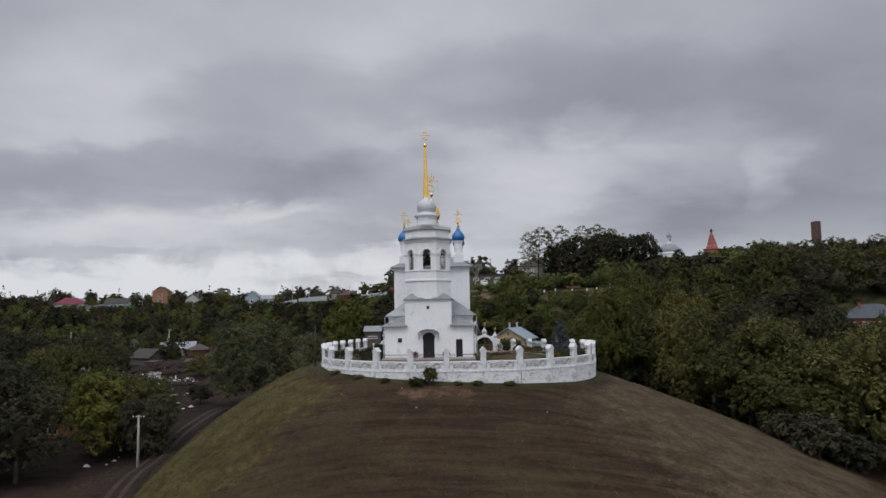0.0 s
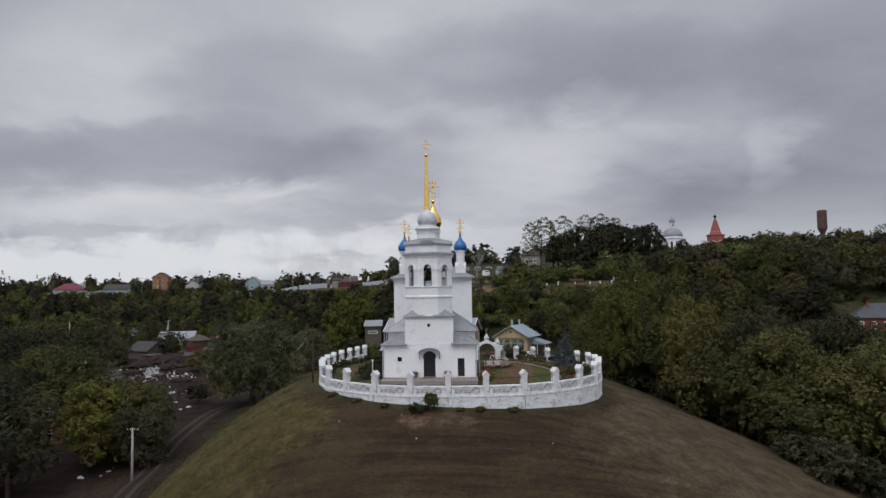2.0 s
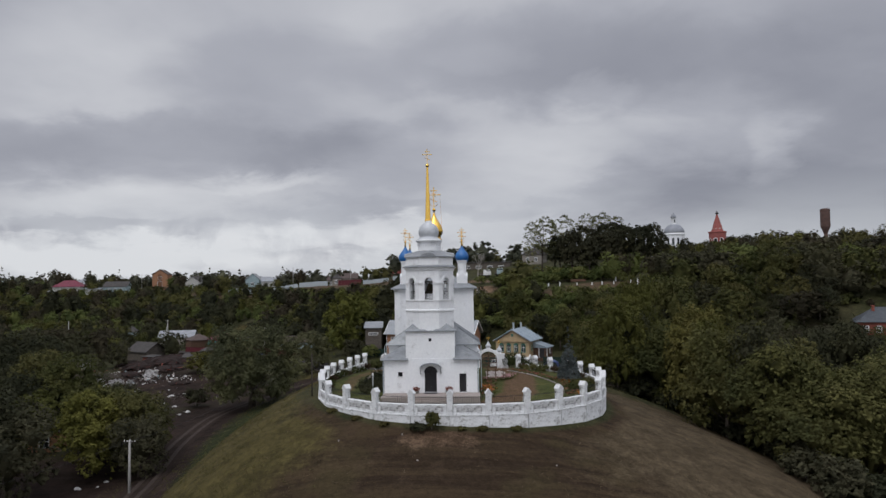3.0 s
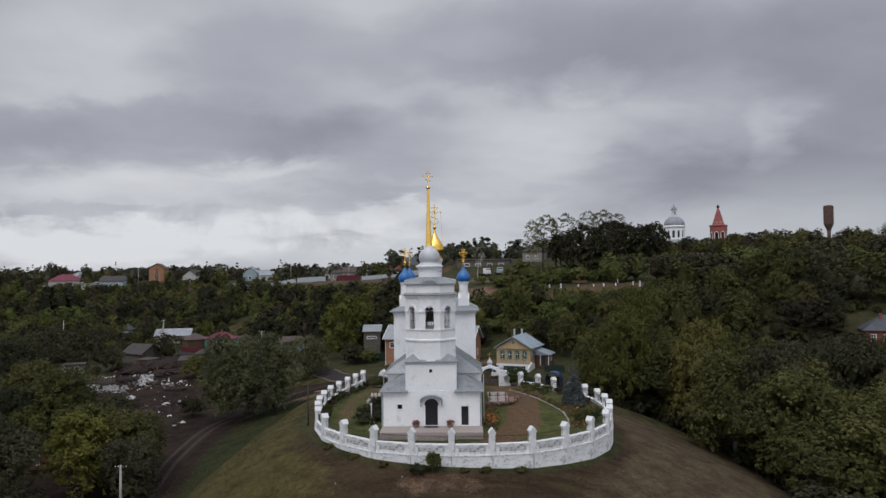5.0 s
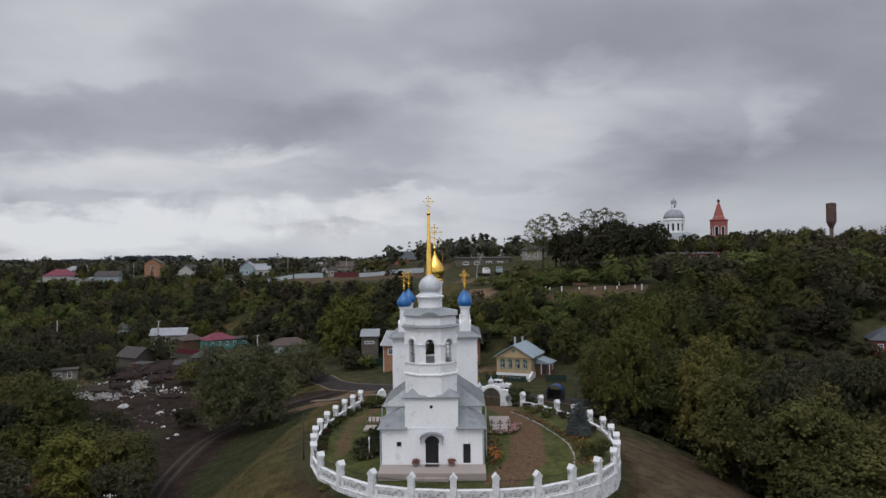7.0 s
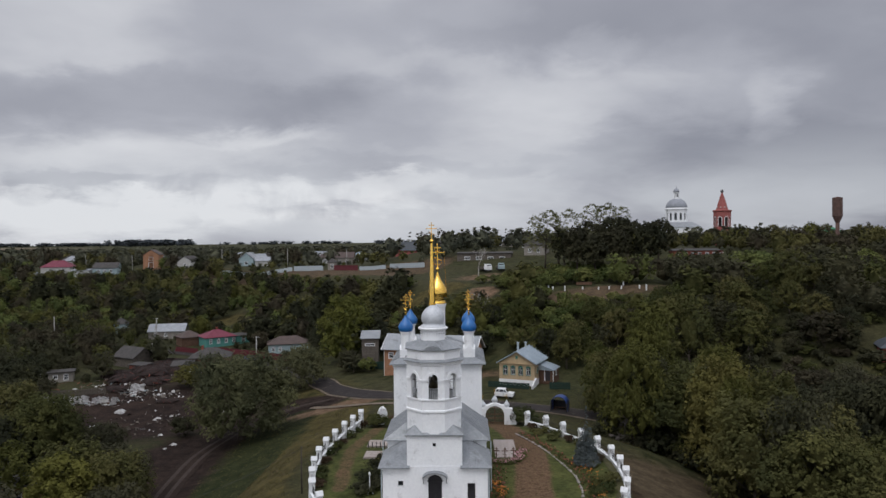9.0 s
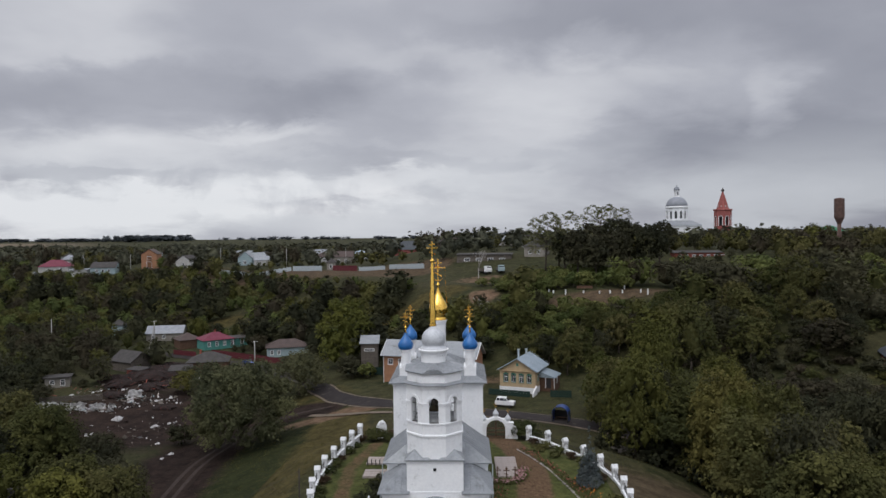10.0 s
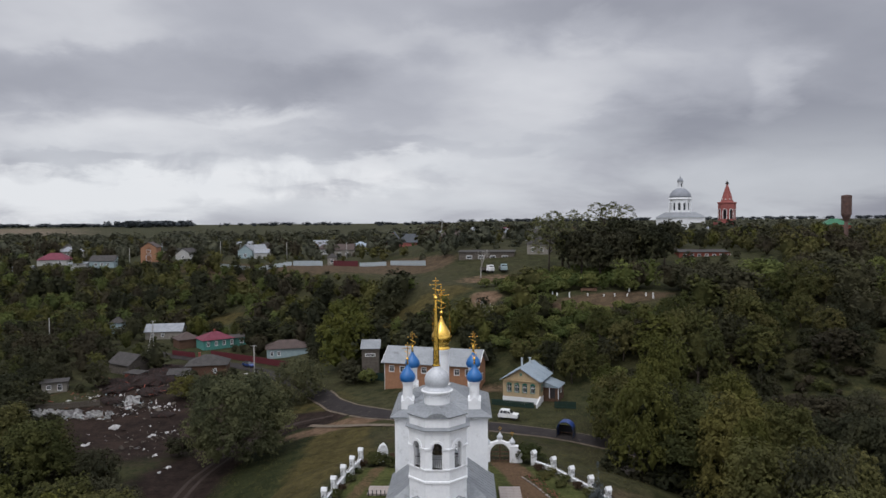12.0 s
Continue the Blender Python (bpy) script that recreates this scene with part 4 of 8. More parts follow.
for sx in (-1, 1):
    for sy in (-1, 1):
        x, y = 0.05 + sx * 3.62, NY + sy * 3.75
        part("dome_pedestal", boxes((x - 0.66, x + 0.66, y - 0.66, y + 0.66, 11.0, 12.55)), white_wall, church)
        for k in range(4):
            b0 = hull([(-0.5, -0.70, 12.35), (0.5, -0.70, 12.35), (0.34, -0.70, 12.72), (-0.34, -0.70, 12.72), (0, -0.70, 13.0), (-0.5, -0.5, 12.35), (0.5, -0.5, 12.35), (0.34, -0.5, 12.72), (-0.34, -0.5, 12.72), (0, -0.5, 13.0)])
            b0.transform(pose(x, y, 0, 0, 0, 90 * k))
            part("kokoshnik", b0, white_wall, church)
        part("dome_drum", lathe([(0.58, 12.4), (0.54, 12.9), (0.54, 14.2), (0.60, 14.28), (0.60, 14.38), (0.68, 14.46), (0.68, 14.58)], 20, x, y), white_wall, church)
        d = part("onion_dome", lathe(onion(0.87, 14.56, 2.0), 28, x, y), blue, church, "blue painted onion dome", True)
        part("dome_finial", lathe([(0.13, 16.38), (0.09, 16.75), (0.07, 16.85), (0.16, 16.95), (0.17, 17.02), (0.07, 17.1), (0.04, 17.15)], 12, x, y), gold, d, smooth=True)
        cross(x, y, 17.05, 1.65, d, gold, True)
GX = 0.02
part("central_drum", lathe([(1.05, 12.8), (1.0, 13.4), (0.86, 13.5), (0.86, 16.9), (0.94, 17.0), (0.94, 17.15), (1.0, 17.25), (1.0, 17.4)], 24, GX, NY), white_wall, church)
g = part("gold_dome", lathe([(0.98, 17.36), (1.0, 17.5), (0.86, 17.62), (0.86, 17.95)] + onion(1.14, 17.95, 3.25)[1:], 32, GX, NY), gold, church, "gilded central onion dome", True)
part("dome_finial", lathe([(0.11, 21.1), (0.09, 21.3), (0.2, 21.42), (0.22, 21.52), (0.2, 21.62), (0.08, 21.72), (0.04, 21.8)], 14, GX, NY), gold, g, smooth=True)
cross(GX, NY, 21.7, 2.75, g, gold, True)
bm = bmesh.new()
for sx in (-1, 1):
    rod(bm, (GX + sx * 0.8, NY, 23.5), (GX + sx * 1.05, NY, 18.6), 0.013, 4)
part("cross_stay", bm, gold, g)
for sx in (-1, 1):
    bm = bmesh.new()
    rod(bm, (CX + sx * 5.08, -0.08, 3.4), (CX + sx * 5.08, -0.08, -0.5), 0.055)
    part("downpipe", bm, pale_sheet, church)
    bm = bmesh.new()
    rod(bm, (CX + sx * 5.5, 5.2, 4.5), (CX + sx * 5.5, 5.2, -0.6), 0.05)
    part("downpipe", bm, pale_sheet, church)

# the paved landing before the doors
landing = thing("landing", (0, 0, 0), 0, "raised landing faced and paved with pinkish stone tiles before the church doors", "landing", kind="structure")
part("base", boxes((CX - 5.05, CX + 5.2, -3.0, 0.0, -1.0, -0.03)), pink_tile, landing)
part("step", boxes((CX - 1.6, CX + 1.6, -3.4, -3.0, -1.0, -0.36)), pink_tile, landing)
part("doormat", boxes((CX - 0.7, CX + 0.7, -0.9, -0.1, 0.001, 0.03)), dark_door, landing)

# ---- churchyard wall ----

def post_top(x, y):
    return 1.48 - max(0.0, y) * (0.010 + 0.014 * float(sstep(-8, 12, x)))


def build_post():
    p = thing("wall_pillar", (0, 0, 0), 0, "whitewashed masonry pillar with a gabled cap on the churchyard wall", "pillar", "pillars of the churchyard wall")
    part("shaft", boxes((-0.27, 0.27, -0.30, 0.27, -2.44, -0.46)), old_white, p)
    part("foot", boxes((-0.31, 0.31, -0.34, 0.30, -2.44, -1.98)), old_white, p)
    part("cap", hull([(sx * 0.34, sy * 0.35, z) for sx in (-1, 1) for sy in (-1, 1) for z in (-0.46, -0.38)] + [(sx * 0.03, sy * 0.35, 0.0) for sx in (-1, 1) for sy in (-1, 1)]), cap_white, p)
    return p


first_post = None
for k, (x, y) in enumerate(POSTS):
    ax, ay = POSTS[max(0, k - 1)]
    bx, by = POSTS[min(len(POSTS) - 1, k + 1)]
    turn = math.degrees(math.atan2(by - ay, bx - ax))
    m = pose(x, y, post_top(x, y), random.uniform(-1, 1), random.uniform(-1, 1), turn)
    if first_post is None:
        first_post = build_post()
        first_post.matrix_basis = m
    else:
        copy_thing(first_post, m)

bar_mesh = None
for k, ((ax, ay), (bx, by)) in enumerate(zip(POSTS, POSTS[1:])):
    L, turn = math.hypot(bx - ax, by - ay), math.atan2(by - ay, bx - ax)
    za, zb = post_top(ax, ay) - 1.42, post_top(bx, by) - 1.42
    nx, ny = math.sin(turn), -math.cos(turn)
    low_out = min(gz(px + nx * 1.0, py + ny * 1.0) for px, py in ((ax, ay), (bx, by), ((ax + bx) / 2, (ay + by) / 2))) - 0.5
    sec = thing("wall_section", (ax, ay, za), math.degrees(turn), "peeling whitewashed churchyard wall section with stained base", "wall", "sections of the churchyard wall")
    rise, depth = zb - za, min(low_out - za, -1.5)

    def slab(y0, y1, z0, z1, x0=0.30, x1=L - 0.30):
        bm = bmesh.new()
        pts = [(x, yy, z + rise * x / L) for x in (x0, x1) for yy in (y0, y1) for z in (z0, z1)]
        b2 = hull(pts)
        return b2

    part("wall_body", slab(-0.17, 0.17, -1.0, -0.08), old_white, sec)
    part("coping", slab(-0.24, 0.24, -0.10, 0.0), white_wall, sec)
    part("string_course", slab(-0.37, 0.22, -1.06, -0.96, 0.0, L), old_white, sec)
    part("retaining_base", slab(-0.33, 0.26, depth, -1.04, 0.0, L), old_white, sec)
    part("top_frame", slab(-0.21, -0.17, -0.24, -0.10, 0.30, L - 0.30), old_white, sec)
    part("bottom_frame", slab(-0.21, -0.17, -0.94, -0.78, 0.30, L - 0.30), old_white, sec)
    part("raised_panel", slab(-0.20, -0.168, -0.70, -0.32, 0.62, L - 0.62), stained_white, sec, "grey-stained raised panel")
    rail = thing("railing", (ax, ay, za), math.degrees(turn), "black iron railing panel of thin bars between white pillars", "railing", "railings of the churchyard wall")
    for z in (0.10, 0.66):
        bm = bmesh.new()
        rod(bm, (0.30, 0, z), (L - 0.30, 0, z + rise), 0.022, 4)
        part("rail", bm, iron, rail)
    if bar_mesh is None:
        bm = bmesh.new()
        rod(bm, (0, 0, 0.0), (0, 0, 0.72), 0.014, 4)
        rod(bm, (0, 0, 0.72), (0, 0, 0.82), 0.024, 4, 0.004)
        bar_mesh = bpy.data.meshes.new("bar")
        bm.to_mesh(bar_mesh)
        bm.free()
        bar_mesh.materials.append(iron)
    count = int((L - 0.7) / 0.21)
    for j in range(count + 1):
        x = 0.35 + (L - 0.7) * j / count
        b = part("bar", bar_mesh, iron, rail)
        b.location = (x, 0, rise * x / L)

# the planted strip that levels the yard up to the wall
rim = []
for k, (x, y) in enumerate(POSTS):
    ax, ay = POSTS[max(0, k - 1)]
    bx, by = POSTS[min(len(POSTS) - 1, k + 1)]
    L = math.hypot(bx - ax, by - ay)
    nx, ny = -(by - ay) / L, (bx - ax) / L
    rim.append([(x + nx * q, y + ny * q, -0.69 - 0.7 * float(sstep(12, 36, y)) + (0.03 if q < 0.9 else -0.05)) for q in (0.05, 0.6, 1.15)])
v = np.array(rim).reshape(-1, 3)
i = np.arange(len(v)).reshape(len(rim), 3)
me = mesh_np("planting_strip", v, np.stack([i[:-1, :-1], i[:-1, 1:], i[1:, 1:], i[1:, :-1]], -1).reshape(-1, 4))
me.materials.append(lawn_soil)
tagged(new("planting_strip", me), "grassy planting strip inside the churchyard wall", "border", kind="structure")

# ---- the gate behind the church ----
GZ = gz(7.5, 36.0)
gate = thing("gateway", (7.5, 36.1, GZ), 0, "white arched brick gateway with small onion tops and gilded crosses", "gateway")
part("arch", wall_with_holes(-1.72, 1.72, -0.4, 2.72, [(-1.36, 1.36, -0.4, 2.6, True)], -0.3, 0.3), white_wall, gate)
bm = bmesh.new()
for k in range(18):
    a0, a1 = math.pi * k / 18, math.pi * (k + 1) / 18
    quad(bm, *[(-r * math.cos(a), -0.36, 1.24 + r * math.sin(a)) for r, a in ((1.37, a0), (1.74, a0), (1.74, a1), (1.37, a1))])
    quad(bm, *[(-1.74 * math.cos(a), yy, 1.24 + 1.74 * math.sin(a)) for a, yy in ((a0, -0.36), (a0, 0.36), (a1, 0.36), (a1, -0.36))])
    quad(bm, *[(-r * math.cos(a), 0.36, 1.24 + r * math.sin(a)) for r, a in ((1.37, a0), (1.37, a1), (1.74, a1), (1.74, a0))])
part("arch_hood", bm, white_wall, gate)
for s2 in (-1, 1):
    part("pier", boxes((min(s2 * 1.73, s2 * 2.5), max(s2 * 1.73, s2 * 2.5), -0.36, 0.36, -0.6, 2.1)), white_wall, gate)
    part("pier_cap", boxes((min(s2 * 1.40, s2 * 2.56), max(s2 * 1.40, s2 * 2.56), -0.42, 0.42, 2.1, 2.22)), white_wall, gate)
    part("scroll", hull([(s2 * px, py, pz) for px, pz in ((2.5, -0.4), (3.1, -0.4), (2.5, 1.75), (2.85, 1.5), (3.1, 0.9)) for py in (-0.28, 0.28)]), white_wall, gate)
for x, z in ((0.0, 2.95), (1.72, 2.22), (-1.72, 2.22)):
    part("pedestal", lathe([(0.40, z - 0.1), (0.34, z + 0.05), (0.28, z + 0.3)], 12, x, 0), white_wall, gate)
    d = part("onion_top", lathe(onion(0.43, z + 0.26, 1.0), 20, x, 0), dome_grey, gate, "grey metal onion top", True)
    cross(x, 0, z + 1.22, 0.75, d, gold)
leaf = part("gate_leaf", boxes((-1.34, 1.34, -0.04, 0.04, 0.12, 0.22), (-1.34, 1.34, -0.04, 0.04, 0.72, 0.84), (-1.34, 1.34, -0.04, 0.04, 1.3, 1.42), (-1.34, -1.26, -0.04, 0.04, 0.05, 2.0), (1.26, 1.34, -0.04, 0.04, 0.05, 2.0), (-0.06, 0.06, -0.05, 0.05, 0.05, 2.35)), brown_wood, gate, "dark brown gate leaves of rails and thin bars")
for k in range(14):
    x = -1.17 + k * 0.18
    part("gate_bar", boxes((x - 0.02, x + 0.02, -0.03, 0.01, 0.1, 1.24 + math.sqrt(max(0.05, 1.34 ** 2 - x * x)) - 0.3)), iron, leaf)
pz = gz(-8.9, 36.3)
pier = thing("gate_pier", (-8.9, 36.3, pz), 20, "leaning white masonry pier with a rounded top", "pier")
part("body", hull([(-0.7, -0.4, -0.4), (0.7, -0.4, -0.4), (0.7, 0.4, -0.4), (-0.7, 0.4, -0.4), (-0.65, -0.35, 1.8), (0.65, -0.35, 1.8), (0.65, 0.35, 1.8), (-0.65, 0.35, 1.8), (-0.35, -0.35, 2.35), (0.45, -0.35, 2.35), (-0.35, 0.35, 2.35), (0.45, 0.35, 2.35), (0.1, 0, 2.7)]), old_white, pier)
part("scroll", hull([(-1.5, -0.25, -0.3), (-0.7, -0.25, -0.3), (-1.5, 0.25, -0.3), (-0.7, 0.25, -0.3), (-0.7, -0.25, 1.5), (-0.7, 0.25, 1.5), (-1.4, -0.25, 1.0), (-1.4, 0.25, 1.0)]), old_white, pier)


def board_fence(pts, h, mat, label, board=0.16, gap=0.03, group=""):
    """A fence of separate boards on rails, following the ground."""
    f = thing("fence", (pts[0][0], pts[0][1], 0), 0, label, "fence", group)
    me = bpy.data.meshes.new("board")
    bm = boxes((-board / 2, board / 2, -0.012, 0.012, 0.05, h))
    bm.to_mesh(me)
    bm.free()
    me.materials.append(mat)
    ox, oy = pts[0]
    for (ax, ay), (bx, by) in zip(pts, pts[1:]):
        L, turn = math.hypot(bx - ax, by - ay), math.degrees(math.atan2(by - ay, bx - ax))
        n = max(1, int(L / (board + gap)))
        for j in range(n):
            x, y = ax + (bx - ax) * (j + 0.5) / n, ay + (by - ay) * (j + 0.5) / n
            b = part("board", me, mat, f)
            b.matrix_basis = pose(x - ox, y - oy, gz(x, y) + random.uniform(-0.03, 0.03), 0, 0, turn)
        for z in (0.35, h - 0.3):
            bm = bmesh.new()
            rod(bm, (ax - ox, ay - oy, gz(ax, ay) + z), (bx - ox, by - oy, gz(bx, by) + z), 0.04, 4)
            part("rail", bm, mat, f)
    return f


board_fence([(-8.0, 36.6), (-4.6, 37.6)], 1.1, brown_wood, "low dark brown board fence behind the church", 0.2)

# ---- trees ----
rng = np.random.default_rng(5)


def crown_arrays(lobes, count, leaf, droop=0.0, core=0.45, cores=99, per=7):
    """Leafy sprays that rise from a set of ellipsoid lobes (x, y, z, rx, rz), none deep inside another lobe, with a ragged core within each."""
    L = np.array(lobes)
    T, V, Q = [], [], []
    share = L[:, 3] ** 2 / (L[:, 3] ** 2).sum()
    for k, (lx, ly, lz, rx, rz) in enumerate(lobes):
        m = max(3, int(count * share[k] * 1.7 / per))
        size, mid = np.array([rx, rx, rz]), np.array([lx, ly, lz])
        d = rng.normal(size=(m, 3))
        d /= np.linalg.norm(d, axis=1)[:, None]
        d[:, 2] = np.where(d[:, 2] < -0.3, -d[:, 2], d[:, 2])
        root = d * rng.uniform(0.62, 0.98, m)[:, None] * size + mid
        way = d * 0.75 + rng.normal(size=(m, 3)) * 0.32
        way[:, 2] += 0.55 - 1.3 * droop
        way *= (rx * 0.40 * rng.uniform(0.45, 1.5, m) / np.linalg.norm(way, axis=1))[:, None]
        keep = np.ones(m, bool)
        for j in range(len(L)):
            if j != k:
                keep &= (((root + way * 0.6 - L[j, :3]) / np.array([L[j, 3], L[j, 3], L[j, 4]])) ** 2).sum(1) > 0.72
        root, way, d = root[keep], way[keep], d[keep]
        n = len(root) * per
        f = rng.uniform(0, 1, (len(root), per, 1))
        c = (root[:, None] + way[:, None] * f + rng.normal(size=(len(root), per, 3)) * rx * 0.13 * (1.15 - f)).reshape(-1, 3)
        nor = np.repeat(d, per, axis=0) * 0.60 + rng.normal(size=(n, 3)) * 0.34
        nor[:, 2] += 0.65 - droop
        nor /= np.linalg.norm(nor, axis=1)[:, None]
        t = np.cross(nor, rng.normal(size=(n, 3)))
        t /= np.linalg.norm(t, axis=1)[:, None]
        b = np.cross(nor, t)
        s = leaf * rng.uniform(0.55, 1.35, n)[:, None]
        T.append(np.stack([c - t * s, c + t * s * 0.7 - b * s * 0.6, c + b * s * 1.2], 1).reshape(-1, 3))
        if core and k < cores:
            nu, nv = (7, 4) if k == 0 else (6, 3)
            th, ph = np.linspace(0, 2 * np.pi, nu, endpoint=False), np.linspace(0.12, np.pi - 0.12, nv)
            g = np.array([[(math.sin(p) * math.cos(a), math.sin(p) * math.sin(a), math.cos(p)) for a in th] for p in ph])
            V.append((g * (core + rng.uniform(-0.16, 0.16, (nv, nu, 1))) * size + mid).reshape(-1, 3))
            i = sum(len(v) for v in V[:-1]) + np.arange(nu * nv).reshape(nv, nu)
            j = np.roll(i, -1, axis=1)
            Q.append(np.stack([i[:-1], i[1:], j[1:], j[:-1]], -1).reshape(-1, 4))
    base = sum(len(v) for v in V)
    tris = base + np.arange(sum(len(v) for v in T)).reshape(-1, 3)
    return np.concatenate(V + T), (np.concatenate(Q) if Q else np.zeros((0, 4), int)), tris


def round_lobes(R, H, base, n, spread=0.66, size=0.40, tall=1.0):
    """Lobes packed into a rounded crown of radius R between base and H."""
    mid, half_h = (H + base) / 2, (H - base) / 2
    lobes = [(0, 0, mid, R * 0.66, half_h * 0.76)]
    for k in range(n):
        a = 2.4 * k + rng.uniform(-0.4, 0.4)
        z = -0.72 + 1.62 * (k + 0.5) / n
        q = math.sqrt(max(0.04, 1 - z * z * 0.88)) * spread * rng.uniform(0.85, 1.15)
        s = size * rng.uniform(0.5, 1.25)
        lobes.append((R * q * math.cos(a), R * q * math.sin(a), mid + half_h * z * 0.76, R * s, R * s * 0.9 * tall))
    return lobes


def cone_lobes(R, H, base, tiers):
    lobes = []
    for k in range(tiers):
        f = k / (tiers - 1)
        z, r = base + (H - base) * f, R * (1 - f) ** 0.85 + 0.08 * R
        n = max(1, int(7 * (1 - f)))
        for j in range(n):
            a = 2 * math.pi * (j + 0.5 * (k % 2)) / n
            q = r * 0.62 if n > 1 else 0
            lobes.append((q * math.cos(a), q * math.sin(a), z, max(0.1 * R, r * 0.45), (H - base) / tiers * 0.75))
    return lobes


def trunk_bmesh(h, r, limbs, reach):
    bm = bmesh.new()
    pts = [(0, 0, -0.6), (0.05 * h * 0.2, 0.02 * h, h * 0.4), (-0.02 * h, 0.03 * h, h * 0.8)]
    for (a, b), (ra, rb) in zip(zip(pts, pts[1:]), ((r * 1.25, r * 0.8), (r * 0.8, r * 0.3))):
        rod(bm, a, b, ra, 8, rb)
    for k in range(limbs):
        a = 2 * math.pi * k / limbs + 0.5
        z = h * (0.32 + 0.38 * k / max(1, limbs))
        rod(bm, (0.02 * h, 0.02 * h, z), (reach * math.cos(a), reach * math.sin(a), z + reach * 0.8), r * 0.42, 6, r * 0.1)
    return bm


# crown radius and height are the first two numbers of each kind's lobes
KINDS = {
    "maple": dict(mat=leaf_green, lobes=lambda: round_lobes(4.6, 10.6, -1.0, 26), count=8400, leaf=0.17, trunk=(5, 0.22, 4, 2.2), top=11.0, label="broad round maple with green leaves"),
    "ash": dict(mat=leaf_green, lobes=lambda: round_lobes(4.0, 11.0, -1.0, 24, 0.66, 0.38, 1.2), count=7400, leaf=0.165, trunk=(6, 0.2, 4, 2.0), top=11.4, label="green broadleaf tree with an uneven crown"),
    "elm": dict(mat=leaf_dark, lobes=lambda: round_lobes(4.3, 9.0, -1.0, 22), count=6800, leaf=0.17, trunk=(5, 0.2, 4, 2.0), top=9.4, label="dark green spreading broadleaf tree"),
    "linden": dict(mat=leaf_dark, lobes=lambda: round_lobes(5.2, 17.0, 2.2, 30, 0.66, 0.36, 1.25), count=8000, leaf=0.27, trunk=(10, 0.35, 5, 2.6), top=17.6, label="tall dark linden with a dense crown"),
    "young_maple": dict(mat=leaf_yellow, lobes=lambda: round_lobes(3.9, 9.4, -1.0, 24), count=7400, leaf=0.165, trunk=(5, 0.18, 4, 1.8), top=9.8, label="maple with yellowing green leaves"),
    "willow": dict(mat=leaf_grey, lobes=lambda: round_lobes(8.6, 15.0, -2.0, 60, 0.74, 0.24, 1.2), count=24000, leaf=0.175, trunk=(7, 0.6, 6, 4.5), top=15.3, label="big spreading grey-green willow", droop=0.4),
    "bright_maple": dict(mat=leaf_bright, lobes=lambda: round_lobes(3.9, 9.4, -1.0, 24), count=7400, leaf=0.165, trunk=(5, 0.18, 4, 1.8), top=9.8, label="maple with bright yellow-green leaves"),
    "plum": dict(mat=leaf_brown, lobes=lambda: round_lobes(4.0, 10.2, -1.2, 22), count=5600, leaf=0.20, trunk=(5, 0.2, 4, 2.0), top=10.6, label="olive brown broadleaf tree with drying leaves"),
    "poplar": dict(mat=leaf_thin, lobes=lambda: round_lobes(5.0, 20.0, 3.0, 100, 0.84, 0.13, 1.3)[1:], count=5600, leaf=0.145, core=0, trunk=(19, 0.2, 14, 3.4), top=20.0, label="tall thin poplar with sparse pale leaves"),
    "thicket": dict(mat=leaf_fresh, lobes=lambda: round_lobes(2.8, 4.2, -0.4, 12), count=2200, leaf=0.19, trunk=(2.2, 0.1, 3, 1.2), top=4.5, label="low green thicket shrub"),
    "dark_thicket": dict(mat=leaf_dark, lobes=lambda: round_lobes(2.8, 4.2, -0.4, 12), count=2200, leaf=0.19, trunk=(2.2, 0.1, 3, 1.2), top=4.5, label="low dark thicket shrub"),
    "spruce": dict(mat=leaf_dark, lobes=lambda: cone_lobes(2.6, 11.0, 0.8, 9), count=3400, leaf=0.2, trunk=(9, 0.2, 0, 0), top=11.3, label="dark green conical spruce tree"),
}
PLANTED = {}


def plant(kind, x, y, s=1.0, tall=1.0, z=None, group="", detail=1.0):
    """A tree of the kind; s scales its spread and height, tall its height again, detail the number of leaves."""
    turn = rng.uniform(0, 360)
    m = pose(x, y, gz(x, y) if z is None else z, 0, 0, turn) @ Matrix.Diagonal((s, s, s * tall, 1))
    key = (kind, detail, int(rng.integers(2)) if kind not in ("willow", "poplar", "spruce") else 0)
    if key in PLANTED:
        return copy_thing(PLANTED[key], m)
    k = KINDS[kind]
    low = "thicket" in kind
    t = thing("shrub" if low else "tree", (0, 0, 0), 0, k["label"], "shrub" if low else "tree", group or "trees round the valley")
    V, Q, T = crown_arrays(k["lobes"](), k["count"] * detail, k["leaf"] / detail ** 0.5, k.get("droop", 0.0), k.get("core", 0.45), 99 if detail == 1.0 else 9)
    part("crown", mesh_np("crown", V, Q, T), k["mat"], t)
    part("trunk", trunk_bmesh(*k["trunk"]), bark, t, smooth=True)
    t.matrix_basis = m
    PLANTED[key] = t
    return t


